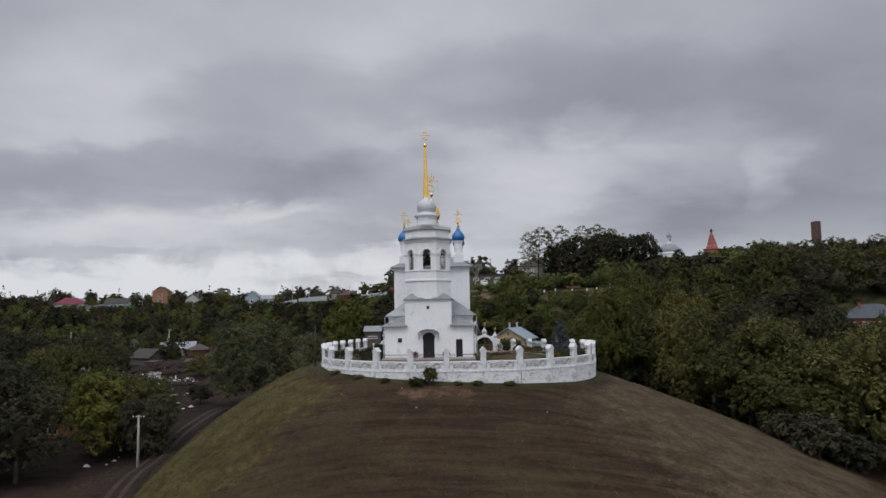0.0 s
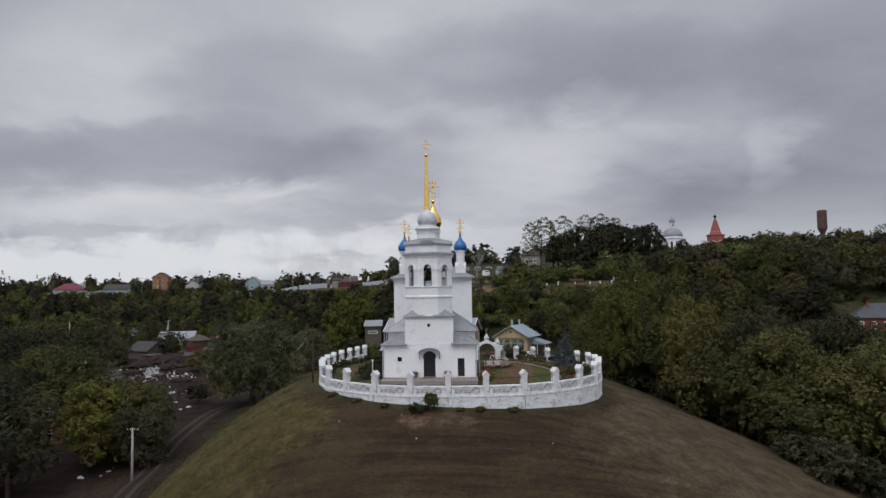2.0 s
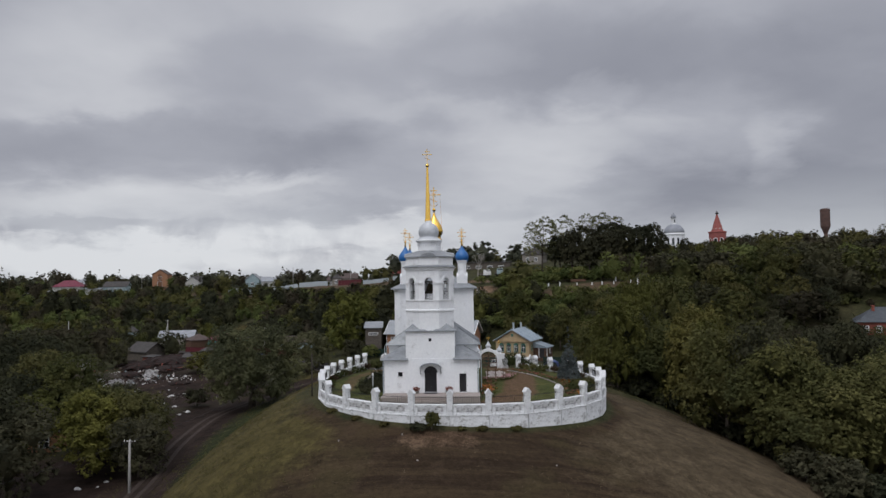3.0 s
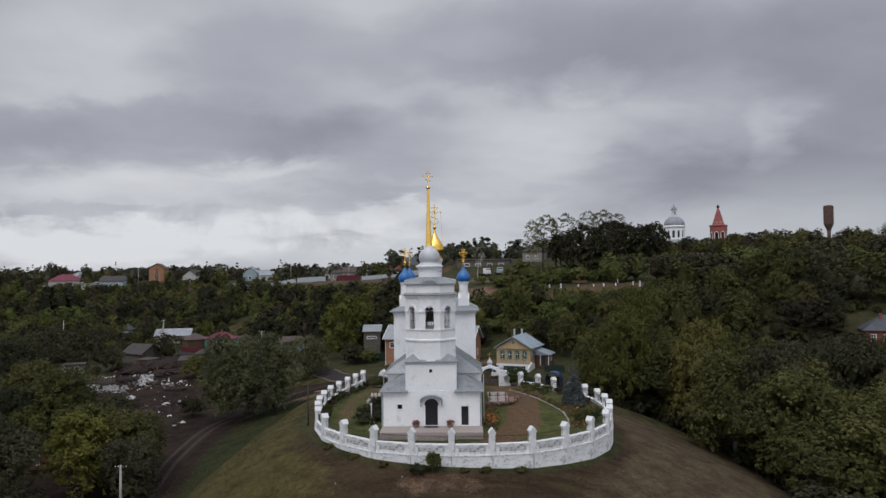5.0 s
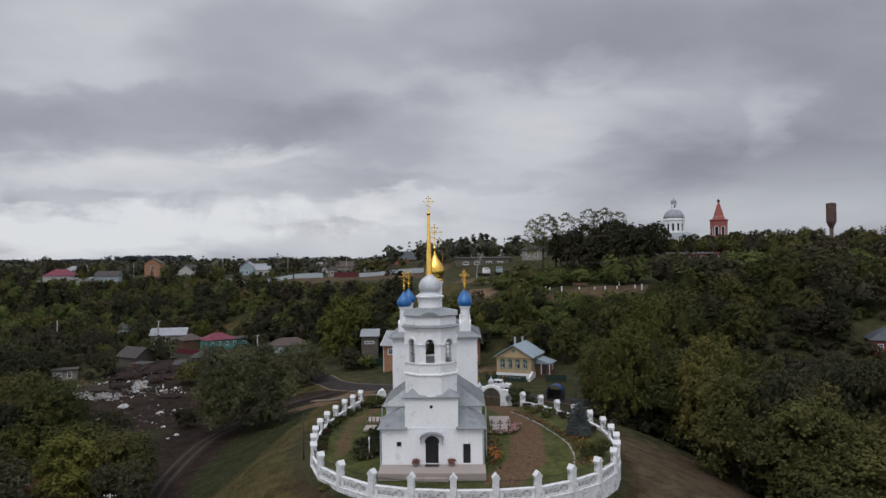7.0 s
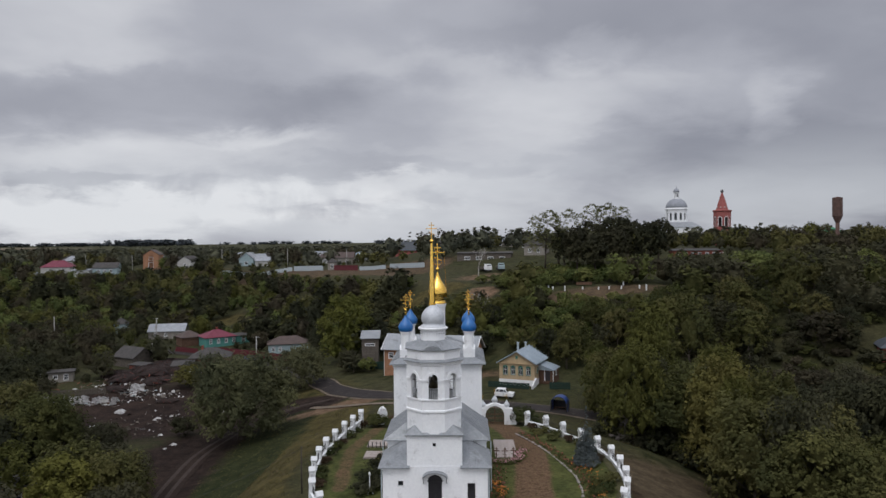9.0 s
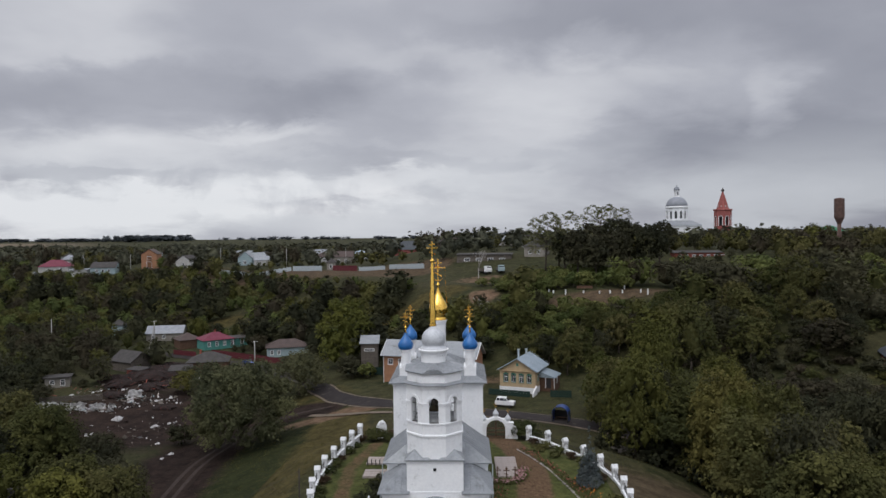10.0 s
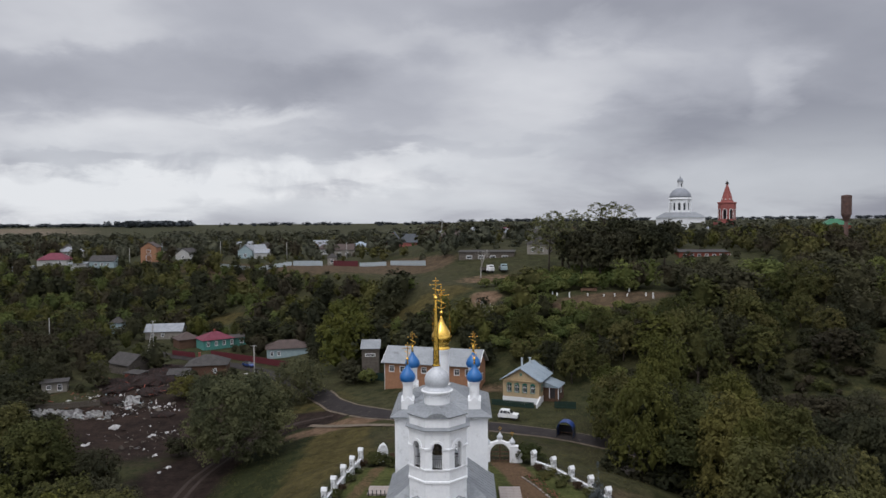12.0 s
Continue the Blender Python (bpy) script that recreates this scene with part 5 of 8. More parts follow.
# ground kept free of trees: x, y, radius
FOOTPRINTS = [(-4, 100, 11), (-12, 102, 8), (6, 96, 9), (16, 86, 10), (11, 74, 5), (20.5, 61.5, 7), (22, 56, 5), (-68, 86, 20), (-80, 95, 12), (-78, 170, 9), (-87, 171, 6), (-104, 190, 7), (-92, 134, 6), (-68, 130, 7), (-52, 155, 7), (-99, 111, 4), (-21, 116, 5), (-78, 112, 11), (94, 84, 7), (-48, 50, 8),
              (-130, 201, 4), (32, 136, 6), (42, 132, 8), (52, 129, 7), (44, 139, 5), (13, 172, 12), (8, 148, 5), (12, 140, 5), (3, 165, 5), (-4, 155, 6), (-12, 152, 5), (-18, 150, 4), (-93, 214, 7), (-82, 122, 8), (-62, 66, 10), (-34, 50, 12), (-34, 34, 10)]
# things kept in the camera's view over the growth before them: x, y, ground level, half width, how far the growth stays
# low
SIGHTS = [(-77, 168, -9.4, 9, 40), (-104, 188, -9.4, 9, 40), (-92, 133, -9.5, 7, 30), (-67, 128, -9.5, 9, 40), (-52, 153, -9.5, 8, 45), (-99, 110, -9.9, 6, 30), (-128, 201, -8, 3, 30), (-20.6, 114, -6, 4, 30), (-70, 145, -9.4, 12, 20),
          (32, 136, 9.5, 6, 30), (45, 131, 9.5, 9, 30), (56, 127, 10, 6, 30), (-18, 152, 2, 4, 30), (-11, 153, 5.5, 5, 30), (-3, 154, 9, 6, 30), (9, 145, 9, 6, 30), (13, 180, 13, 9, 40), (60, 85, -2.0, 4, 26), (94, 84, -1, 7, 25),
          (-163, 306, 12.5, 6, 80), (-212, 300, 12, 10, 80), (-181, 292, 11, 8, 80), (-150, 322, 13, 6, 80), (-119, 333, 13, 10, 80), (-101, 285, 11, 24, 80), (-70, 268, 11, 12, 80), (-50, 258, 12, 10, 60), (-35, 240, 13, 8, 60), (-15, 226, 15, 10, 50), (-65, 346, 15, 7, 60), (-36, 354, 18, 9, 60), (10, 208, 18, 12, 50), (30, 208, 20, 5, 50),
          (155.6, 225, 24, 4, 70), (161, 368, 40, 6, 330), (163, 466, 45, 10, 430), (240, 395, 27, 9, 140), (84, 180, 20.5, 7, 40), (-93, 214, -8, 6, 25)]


def sightline_room(x, y):
    """How tall a tree may be here and stay under the camera's sightlines to what stands behind it."""
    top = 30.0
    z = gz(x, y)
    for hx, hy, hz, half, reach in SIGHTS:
        # sightlines run to the camera's stand near (3, -60), 5, 6 or 31 m up
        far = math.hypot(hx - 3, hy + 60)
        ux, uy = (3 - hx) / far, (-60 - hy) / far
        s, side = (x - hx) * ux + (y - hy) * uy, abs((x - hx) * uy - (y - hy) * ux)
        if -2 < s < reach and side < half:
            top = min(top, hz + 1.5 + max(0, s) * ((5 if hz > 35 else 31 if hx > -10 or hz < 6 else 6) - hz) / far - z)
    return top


def open_ground(x, y, margin=0.0):
    """Whether a tree may stand here: clear of road, track, houses, the dump and the church hill."""
    if any(math.hypot(x - cx, y - cy) < r + margin for cx, cy, r in FOOTPRINTS):
        return False
    px, py = np.array([x]), np.array([y])
    if (x < 26 and along(ROAD, 11.0, px, py)[0] > 0) or along(TRACK, 10.0, px, py)[0] > 0:
        return False
    d, nx, ny = mound_distance(px, py)
    return d[0] > (21 if x > 15 and y < 40 else 13) or (y > 60 and d[0] > 6)


def spots(x0, x1, y0, y1, spacing, test):
    """Points on a loose grid."""
    pts = []
    for j in range(int((y1 - y0) / spacing) + 1):
        for i in range(int((x1 - x0) / spacing) + 1):
            x = x0 + (i + 0.5 * (j % 2) + rng.uniform(-0.36, 0.36)) * spacing
            y = y0 + (j + rng.uniform(-0.36, 0.36)) * spacing
            if test(x, y) and open_ground(x, y):
                pts.append((x, y))
    return pts


def pick(names, p):
    return names[int(rng.choice(len(names), p=p))]


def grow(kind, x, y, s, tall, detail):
    """Plant a tree, shrunk where needed to fit under the camera's sightlines."""
    room = sightline_room(x, y)
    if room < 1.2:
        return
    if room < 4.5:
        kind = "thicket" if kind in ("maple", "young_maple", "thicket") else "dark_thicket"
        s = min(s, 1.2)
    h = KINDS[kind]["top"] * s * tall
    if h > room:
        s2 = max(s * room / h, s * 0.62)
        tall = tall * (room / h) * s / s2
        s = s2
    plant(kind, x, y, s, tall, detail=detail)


# single trees that stand out
plant("willow", -39.8, 68, 1.2, 0.98)
plant("willow", -36, 102, 0.74, 0.95, detail=0.5)
# many dark-leaved elms here, their tone standing in for lens darkening at the left
for kind, x, y, sc in (("bright_maple", -51, 27, 1.4), ("maple", -46, 31, 1.1), ("ash", -53, 33, 1.2), ("elm", -49, 38, 1.1), ("elm", -70, 27, 1.2), ("elm", -60, 13, 1.4), ("maple", -66, 18, 1.3), ("elm", -54, 12, 1.2), ("elm", -43, 25, 0.8), ("elm", -64, 5, 1.3),
                       ("maple", -68, 52, 1.2), ("elm", -73, 48, 1.15), ("elm", -59, 54, 0.85), ("elm", -93, 78, 1.5), ("elm", -101, 84, 1.4), ("elm", -88, 70, 1.2), ("ash", -80, 62, 1.1), ("dark_thicket", -53, 73, 0.9), ("dark_thicket", -86, 86, 1.0)):
    plant(kind, x, y, sc)
plant("bright_maple", -29, 128, 1.35, 1.1)
for kind, x, y, sc in (("dark_thicket", -24.5, 109.5, 1.0), ("thicket", -20.5, 108.0, 0.8), ("elm", -26.5, 113, 0.6)):
    plant(kind, x, y, sc, detail=0.5)
for kind, x, y, sc in (("elm", -18, 131, 0.95), ("elm", -11, 133, 0.9), ("elm", -24, 136, 1.0), ("ash", -3, 131, 0.85), ("ash", 5, 126, 0.85), ("elm", 11, 122, 0.8), ("maple", 18, 118, 0.85), ("thicket", 24, 112, 1.2), ("dark_thicket", -6, 138, 1.2)):
    plant(kind, x, y, sc, detail=0.5)
plant("poplar", 31, 174, 1.4, 0.78)
plant("poplar", 36, 176, 1.25, 0.84)
plant("poplar", 55, 202, 1.15, 0.82)
plant("poplar", 60, 204, 1.1, 0.8)
for x, y, s in ((40, 163, 0.98), (46, 168, 1.02), (51, 160, 0.95), (57, 166, 1.0), (63, 162, 0.98), (68, 170, 0.95), (37, 170, 0.85), (54, 174, 1.0), (60, 176, 0.95), (45, 158, 0.85), (80, 200, 0.6), (86, 190, 0.42), (112, 214, 0.5)):
    plant("linden", x, y, s, detail=0.5)
for kind, x, y, sc in (("elm", 117, 206, 1.05), ("ash", 122, 210, 0.85), ("maple", 137, 208, 1.1), ("ash", 143, 210, 1.0), ("elm", 150, 205, 0.85), ("elm", 128, 207, 0.7), ("maple", 174, 204, 0.8), ("elm", 182, 206, 0.9)):
    plant(kind, x, y, sc, detail=0.5)
plant("poplar", 166, 199, 0.62, 0.95)
# the wood to the east of the hill
for x, y in spots(24, 100, 8, 78, 7.0, lambda x, y: x > 26 + 0.012 * (y - 62) ** 2 * (y > 62) and x + 0.35 * y > 42 and not (57 < x < 82 and 74 < y < 88)):
    top = 5.6 if x < 36 and y > 46 else rng.uniform(-1.6, 2.4) if x > 50 else rng.uniform(-0.8, 4.4)
    # beyond x = 58 darker kinds put the lens's edge falloff into leaf colour
    kind, wide = pick(["maple", "ash", "elm", "young_maple", "plum"], [0.46, 0.20, 0.10, 0.24, 0.0] if x < 58 else [0.26, 0.16, 0.40, 0.06, 0.12]), rng.uniform(0.85, 1.25)
    h = min(16.0, max(6.5, top - gz(x, y)))
    grow(kind, x, y, wide, h / (KINDS[kind]["top"] * wide), 1.0 if y < 58 else 0.5)
# low growth along the wood's edge at the foot of the hill
for x, y in spots(24, 84, -2, 46, 3.6, lambda x, y: 17 < float(mound_distance(np.array([x]), np.array([y]))[0][0]) < 30 and x + 0.35 * y > 38):
    plant(pick(["thicket", "dark_thicket"], [0.3, 0.7]), x, y, rng.uniform(0.7, 1.1), rng.uniform(0.8, 1.1), detail=0.5)
for x, y, sc in ((77, 173, 0.5), (82, 171, 0.42), (88, 172, 0.5), (93, 174, 0.5)):
    plant("elm", x, y, sc, detail=0.5)
plant("spruce", 61, 78, 0.95)
plant("spruce", 64, 79, 0.7)
east, gardens = [], []
for x, y in spots(22, 132, 76, 152, 6.4, lambda x, y: y > (104 - 0.3 * x if x < 54 else 88) and y < 150 - 0.25 * (x - 40)):
    if y > 114 and x < 47:
        continue
    if y > 114 or x > 92:
        east.append((x, y))
        continue
    big = 0.85 if x < 45 else 1.15
    grow(pick(["maple", "ash", "elm", "plum", "young_maple", "thicket"], [0.22, 0.20, 0.34, 0.13, 0.05, 0.06]), x, y, rng.uniform(0.8, 1.25) * big, rng.uniform(0.8, 1.05), 0.5)
for x, y in spots(10, 47, 116, 168, 4.0, lambda x, y: y > 100 + 0.5 * x and math.hypot(x - 13, y - 172) > 12):
    grow("thicket", x, y, rng.uniform(0.85, 1.35), rng.uniform(0.8, 1.15), 0.5)
# gardens in the valley
for x, y in spots(-150, -22, 40, 202, 7.6, lambda x, y: y < 112 + 0.95 * max(0, -x) and x < -24 - 0.1 * y):
    if y > 120 or x < -112:
        gardens.append((x, y))
        continue
    grow(pick(["elm", "ash", "dark_thicket", "plum", "young_maple", "spruce"], [0.42, 0.22, 0.16, 0.08, 0.09, 0.03]), x, y, rng.uniform(0.7, 1.1), rng.uniform(0.8, 1.1), 0.5)


def small_tree(kind, count):
    """The arrays of a simpler tree for the woods farther off, one metre tall."""
    leaf = 0.05 * (400 / count) ** 0.5
    if kind == "cone":
        return crown_arrays(cone_lobes(0.24, 1.0, 0.05, 6), count, leaf * 0.8, core=0.5, cores=3)
    return crown_arrays(round_lobes(0.42, 1.0, -0.05, 9), count, leaf, core=0.85, cores=1)


SMALL = {(kind, n): [small_tree(kind, n) for _ in range(5 if kind == "round" else 2)] for kind in ("round", "cone") for n in (850, 560, 360, 130)}


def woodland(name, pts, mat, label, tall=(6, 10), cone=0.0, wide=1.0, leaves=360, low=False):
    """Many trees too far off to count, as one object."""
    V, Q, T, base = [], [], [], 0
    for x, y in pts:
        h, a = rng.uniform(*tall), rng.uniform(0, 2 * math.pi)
        # heights cut to fit the camera's view of the houses
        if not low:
            h = min(h, sightline_room(x, y))
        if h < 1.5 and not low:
            continue
        kinds = SMALL["cone" if rng.uniform() < cone else "round", leaves]
        v, q, t = kinds[int(rng.integers(len(kinds)))]
        w = max(h, tall[0] * 0.6) * wide * rng.uniform(0.85, 1.3)
        c, s2 = math.cos(a), math.sin(a)
        V.append(np.stack([(v[:, 0] * c - v[:, 1] * s2) * w + x, (v[:, 0] * s2 + v[:, 1] * c) * w + y, v[:, 2] * h + gz(x, y) - 0.3], 1))
        Q.append(q + base)
        T.append(t + base)
        base += len(v)
    me = mesh_np(name, np.concatenate(V), np.concatenate(Q), np.concatenate(T))
    me.materials.append(mat)
    return tagged(new(name, me), label, "woodland", kind="stuff")


def bank(x):
    return 97 + 0.95 * min(100, max(0, -x)), 165 + 1.55 * min(100, max(0, -x))


FAR_HOUSES = [(-163, 308, 9), (-211, 302, 13), (-178, 293, 12), (-150, 322, 8), (-119, 333, 11), (-105, 330, 8), (-65, 344, 9), (-58, 268, 6), (-35, 354, 12), (12, 212, 14), (30, 212, 8), (155, 225, 4), (161, 368, 10), (163, 466, 24), (14, 184, 10), (84, 185, 11), (240, 400, 14)]


VILLAGE_SPOTS = ((-185, 372), (-165, 455), (-215, 430), (-110, 470), (-85, 372), (-40, 470), (25, 395), (30, 440), (-270, 410), (-128, 372), (-75, 430), (55, 500), (-5, 385), (105, 480), (-95, 402), (-20, 420), (-10, 330), (40, 330), (-240, 360), (-300, 340), (-140, 420), (5, 480), (-60, 500), (75, 420))


def far_open(x, y):
    """Clear of the far houses, and of a strip on the camera's side of each, left bare to keep it in view."""
    if any(math.hypot(x - cx, y - cy) < r for cx, cy, r in FAR_HOUSES):
        return False
    return not any(abs(x - cx - 5) < 8 and -26 < y - cy < 12 for cx, cy in VILLAGE_SPOTS)


def shared(pts, weights):
    """Deal points out at random between several woods."""
    which = rng.choice(len(weights), size=len(pts), p=weights)
    return [[p for p, w in zip(pts, which) if w == k] for k in range(len(weights))]


slope = shared(spots(-330, 20, 104, 306, 7.4, lambda x, y: bank(x)[0] + 4 < y < bank(x)[1] - 16 and far_open(x, y)), [0.28, 0.28, 0.11, 0.13, 0.20])
for pts, mat, tall, label in zip(slope, (leaf_dark, leaf_green, leaf_brown, leaf_yellow, leaf_fresh), ((6, 11.5), (5, 9.5), (6, 10.5), (5, 9), (4.5, 8.5)), ("dark green trees covering the far valley bank", "green trees and scrub covering the far valley bank", "brownish trees on the far valley bank", "yellowing trees on the far valley bank", "fresh green trees on the far valley bank")):
    woodland("woodland", pts, mat, label, tall, leaves=560)
garden = shared(spots(-290, -150, 40, 210, 7.4, lambda x, y: y < 100 + 0.95 * min(100, -x)), [0.55, 0.25, 0.2])
for pts, mat, label in zip(garden, (leaf_dark, leaf_brown, leaf_green), ("dark orchard trees in the valley gardens", "brownish orchard trees in the valley gardens", "green orchard trees in the valley gardens")):
    woodland("woodland", pts, mat, label, (4, 8))
for pts, mat, label in zip(shared(east, [0.24, 0.42, 0.17, 0.08, 0.09]), (leaf_green, leaf_dark, leaf_brown, leaf_yellow, leaf_fresh), ("green trees on the slope east of the hill", "dark trees on the slope east of the hill", "brownish trees on the slope east of the hill", "yellowing trees on the slope east of the hill", "fresh green trees on the slope east of the hill")):
    woodland("woodland", pts, mat, label, (6.5, 11.5), 0.0, 1.05, 850)
for pts, mat, label in zip(shared(gardens, [0.5, 0.3, 0.2]), (leaf_dark, leaf_green, leaf_brown), ("dark garden trees round the valley houses", "green garden trees round the valley houses", "brownish garden trees round the valley houses")):
    woodland("woodland", pts, mat, label, (5, 10), 0.05, 1.0, 850)
hill = shared(spots(60, 300, 90, 300, 8.6, lambda x, y: y + 0.25 * x > 161 and y < 190 + 0.5 * x and not (x < 132 and y < 150 - 0.25 * (x - 40)) and far_open(x, y) and not (x < 100 and y < 180)), [0.40, 0.32, 0.15, 0.13])
for pts, mat, label in zip(hill, (leaf_green, leaf_dark, leaf_brown, leaf_yellow), ("green trees on the eastern hill", "dark trees on the eastern hill", "brownish trees on the eastern hill", "yellowing trees on the eastern hill")):
    woodland("woodland", pts, mat, label, (6, 9.5))
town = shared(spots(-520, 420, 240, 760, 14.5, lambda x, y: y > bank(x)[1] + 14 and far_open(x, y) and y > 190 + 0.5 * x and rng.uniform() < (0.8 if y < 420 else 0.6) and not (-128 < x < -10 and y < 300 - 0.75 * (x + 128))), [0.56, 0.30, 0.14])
for pts, mat, tall, label in zip(town, (leaf_far, leaf_green, leaf_dark), ((5, 12), (4, 9), (5, 11)), ("haze-greyed garden trees between the far village houses", "green garden trees between the far village houses", "brownish garden trees between the far village houses")):
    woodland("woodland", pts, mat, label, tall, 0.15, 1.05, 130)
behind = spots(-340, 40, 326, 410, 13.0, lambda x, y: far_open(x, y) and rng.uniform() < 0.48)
woodland("woodland", behind[0::2], leaf_far, "tall haze-greyed trees standing up behind the ridge houses", (6, 14), 0.3, 0.85, 360)
woodland("woodland", behind[1::2], leaf_brown, "tall olive trees standing up behind the ridge houses", (5, 13), 0.0, 0.85, 360)
GARDENS = ((-219, 297, 6), (-204, 287, 4), (-187, 289, 5), (-172, 301, 4), (-158, 300, 4), (-150, 317, 5), (-138, 318, 5), (-124, 328, 5), (-108, 326, 4), (-96, 318, 5), (-84, 322, 5), (-72, 336, 5), (-52, 330, 5), (-44, 342, 5), (-26, 342, 5), (-12, 322, 5), (2, 300, 5))
hedge = [(x + 2.6 * k + rng.normal(), y - 4.0 + rng.normal() * 1.2) for x, y, n in GARDENS for k in range(n)]
woodland("undergrowth", hedge[0::2], leaf_far, "garden bushes before the ridge houses", (1.6, 3.4), 0.0, 1.3, 360, True)
woodland("undergrowth", hedge[1::2], leaf_green, "green garden bushes before the ridge houses", (1.4, 3.0), 0.0, 1.3, 360, True)
clearing = shared(spots(40, 98, 70, 100, 2.8, lambda x, y: (x - 59) ** 2 + (y - 84.4) ** 2 > 14 and rng.uniform() < 0.8), [0.45, 0.35, 0.2])
for pts, mat, label in zip(clearing, (leaf_dark, leaf_green, leaf_brown), ("dark low bushes in the gardens east of the road", "green low bushes in the gardens east of the road", "brownish weeds in the gardens east of the road")):
    woodland("undergrowth", pts, mat, label, (1.4, 3.2), 0.0, 1.5, 360, True)
bank_pts = shared(spots(34, 66, 106, 128, 2.8, lambda x, y: True), [0.7, 0.3])
for pts, mat, label in zip(bank_pts, (leaf_fresh, leaf_dark), ("fresh green scrub on the bank below the lindens", "dark scrub on the bank below the lindens")):
    woodland("undergrowth", pts, mat, label, (1.4, 2.6), 0.0, 1.4, 360, True)
leaf_cabbage = foliage("pale_cabbage_leaves", (0.10, 0.135, 0.105), (0.19, 0.235, 0.18), 0.2)
woodland("vegetable_patch", [(57.2 + 0.75 * i, 82.6 + 0.7 * j) for i in range(6) for j in range(6)], leaf_cabbage, "rows of pale green cabbages in a garden plot", (0.4, 0.6), 0.0, 1.5, 130, True)
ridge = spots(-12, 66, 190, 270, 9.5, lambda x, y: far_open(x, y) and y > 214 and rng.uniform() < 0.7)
woodland("woodland", ridge, leaf_far, "haze-greyed trees behind the hilltop barns", (4, 8.5), 0.25, 0.9, 360)
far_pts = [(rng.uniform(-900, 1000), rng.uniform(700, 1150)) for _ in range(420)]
# far woods wear leaf colours with haze painted in
woodland("distant_woods", [p for p in far_pts if not (p[0] < -450 and p[1] > 850)], leaf_far, "distant tree belts on the plateau, greyed as by haze", (7, 11), 0.2, 1.9, 130)
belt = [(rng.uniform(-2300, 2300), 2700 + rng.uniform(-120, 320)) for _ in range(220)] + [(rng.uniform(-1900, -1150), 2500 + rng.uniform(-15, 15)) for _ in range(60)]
woodland("distant_woods", belt, leaf_haze_blue, "forest belt along the horizon, blued as by haze", (11, 17), 0.05, 3.0, 130)
woodland("distant_woods", [(rng.uniform(-1200, -960), rng.uniform(2300, 2450)) for _ in range(70)], leaf_haze_blue, "rounded copse beyond the stubble field, blued as by haze", (20, 27), 0.05, 1.6, 130)

# ---- houses ----


def house(label, x, y, turn, w, d, h, roof_h, wall_mat, roof_mat, style="gable", windows=(), z=None, over=0.4, name="house", plinth=None, group="", door=None, chimney=(), sink=1.5, trim=None, side_windows=()):
    """A house with its front along local x from the left front corner, d deep. style: gable (ridge along x), front (ridge along y), hip, shed, flat.
    windows: (middle, sill, width, height) on the front."""
    z = gz(x, y) if z is None else z
    t = thing(name, (x, y, z), turn, label, "house" if name == "house" else name.replace("_", " "), group)
    holes = [(m - ww / 2, m + ww / 2, s, s + hh, False) for m, s, ww, hh in windows]
    if door:
        holes.append((door[0] - 0.45, door[0] + 0.45, 0.05, door[1], False))
    holes.sort()
    part("wall", wall_with_holes(0, w, -sink, h, holes, 0.0, 0.3), wall_mat, t)
    part("wall", boxes((0, 0.3, 0.3, d, -sink, h)), wall_mat, t)
    side = [(m - ww / 2, m + ww / 2, s, s + hh, False) for m, s, ww, hh in side_windows]
    part("wall", wall_with_holes(0.3, d, -sink, h, side, -0.3, 0.0, pose(w, 0, 0, 0, 0, 90) @ pose(0, 0.3, 0)), wall_mat, t)
    part("wall", boxes((0.3, w - 0.3, d - 0.3, d, -sink, h)), wall_mat, t)
    if plinth:
        part("plinth", boxes((-0.06, w + 0.06, -0.06, d + 0.06, -sink, plinth[0])), plinth[1], t)
    o = over
    e = [(-o, -o), (w + o, -o), (w + o, d + o), (-o, d + o)]
    eave = [(px, py, zz) for px, py in e for zz in (h, h + 0.12)]
    if style == "gable":
        tops = [(-o, d / 2, h + roof_h), (w + o, d / 2, h + roof_h)]
    elif style == "front":
        tops = [(w / 2, -o, h + roof_h), (w / 2, d + o, h + roof_h)]
    elif style == "hip":
        r = min(w, d) / 2
        tops = [(r, d / 2, h + roof_h), (w - r, d / 2, h + roof_h)] if w >= d else [(w / 2, r, h + roof_h), (w / 2, d - r, h + roof_h)]
    elif style == "shed":
        tops = [(-o, d + o, h + roof_h), (w + o, d + o, h + roof_h)]
    else:
        tops = [(px, py, h + 0.25) for px, py in e]
    if style in ("gable", "front"):
        # roof slopes as two slabs, with a gable wall below
        axis = 0 if style == "gable" else 1
        for s in (0, 1):
            if axis == 0:
                low_y = -o if s == 0 else d + o
                pts = [(px, low_y, h - 0.05) for px in (-o, w + o)] + [(px, low_y, h + 0.10) for px in (-o, w + o)] + [(px, d / 2, h + roof_h - 0.02) for px in (-o, w + o)] + [(px, d / 2, h + roof_h + 0.13) for px in (-o, w + o)]
            else:
                low_x = -o if s == 0 else w + o
                pts = [(low_x, py, h - 0.05) for py in (-o, d + o)] + [(low_x, py, h + 0.10) for py in (-o, d + o)] + [(w / 2, py, h + roof_h - 0.02) for py in (-o, d + o)] + [(w / 2, py, h + roof_h + 0.13) for py in (-o, d + o)]
            part("roof", hull(pts), roof_mat, t)
        for s in (0, 1):
            if axis == 0:
                xx = 0.0 if s == 0 else w - 0.3
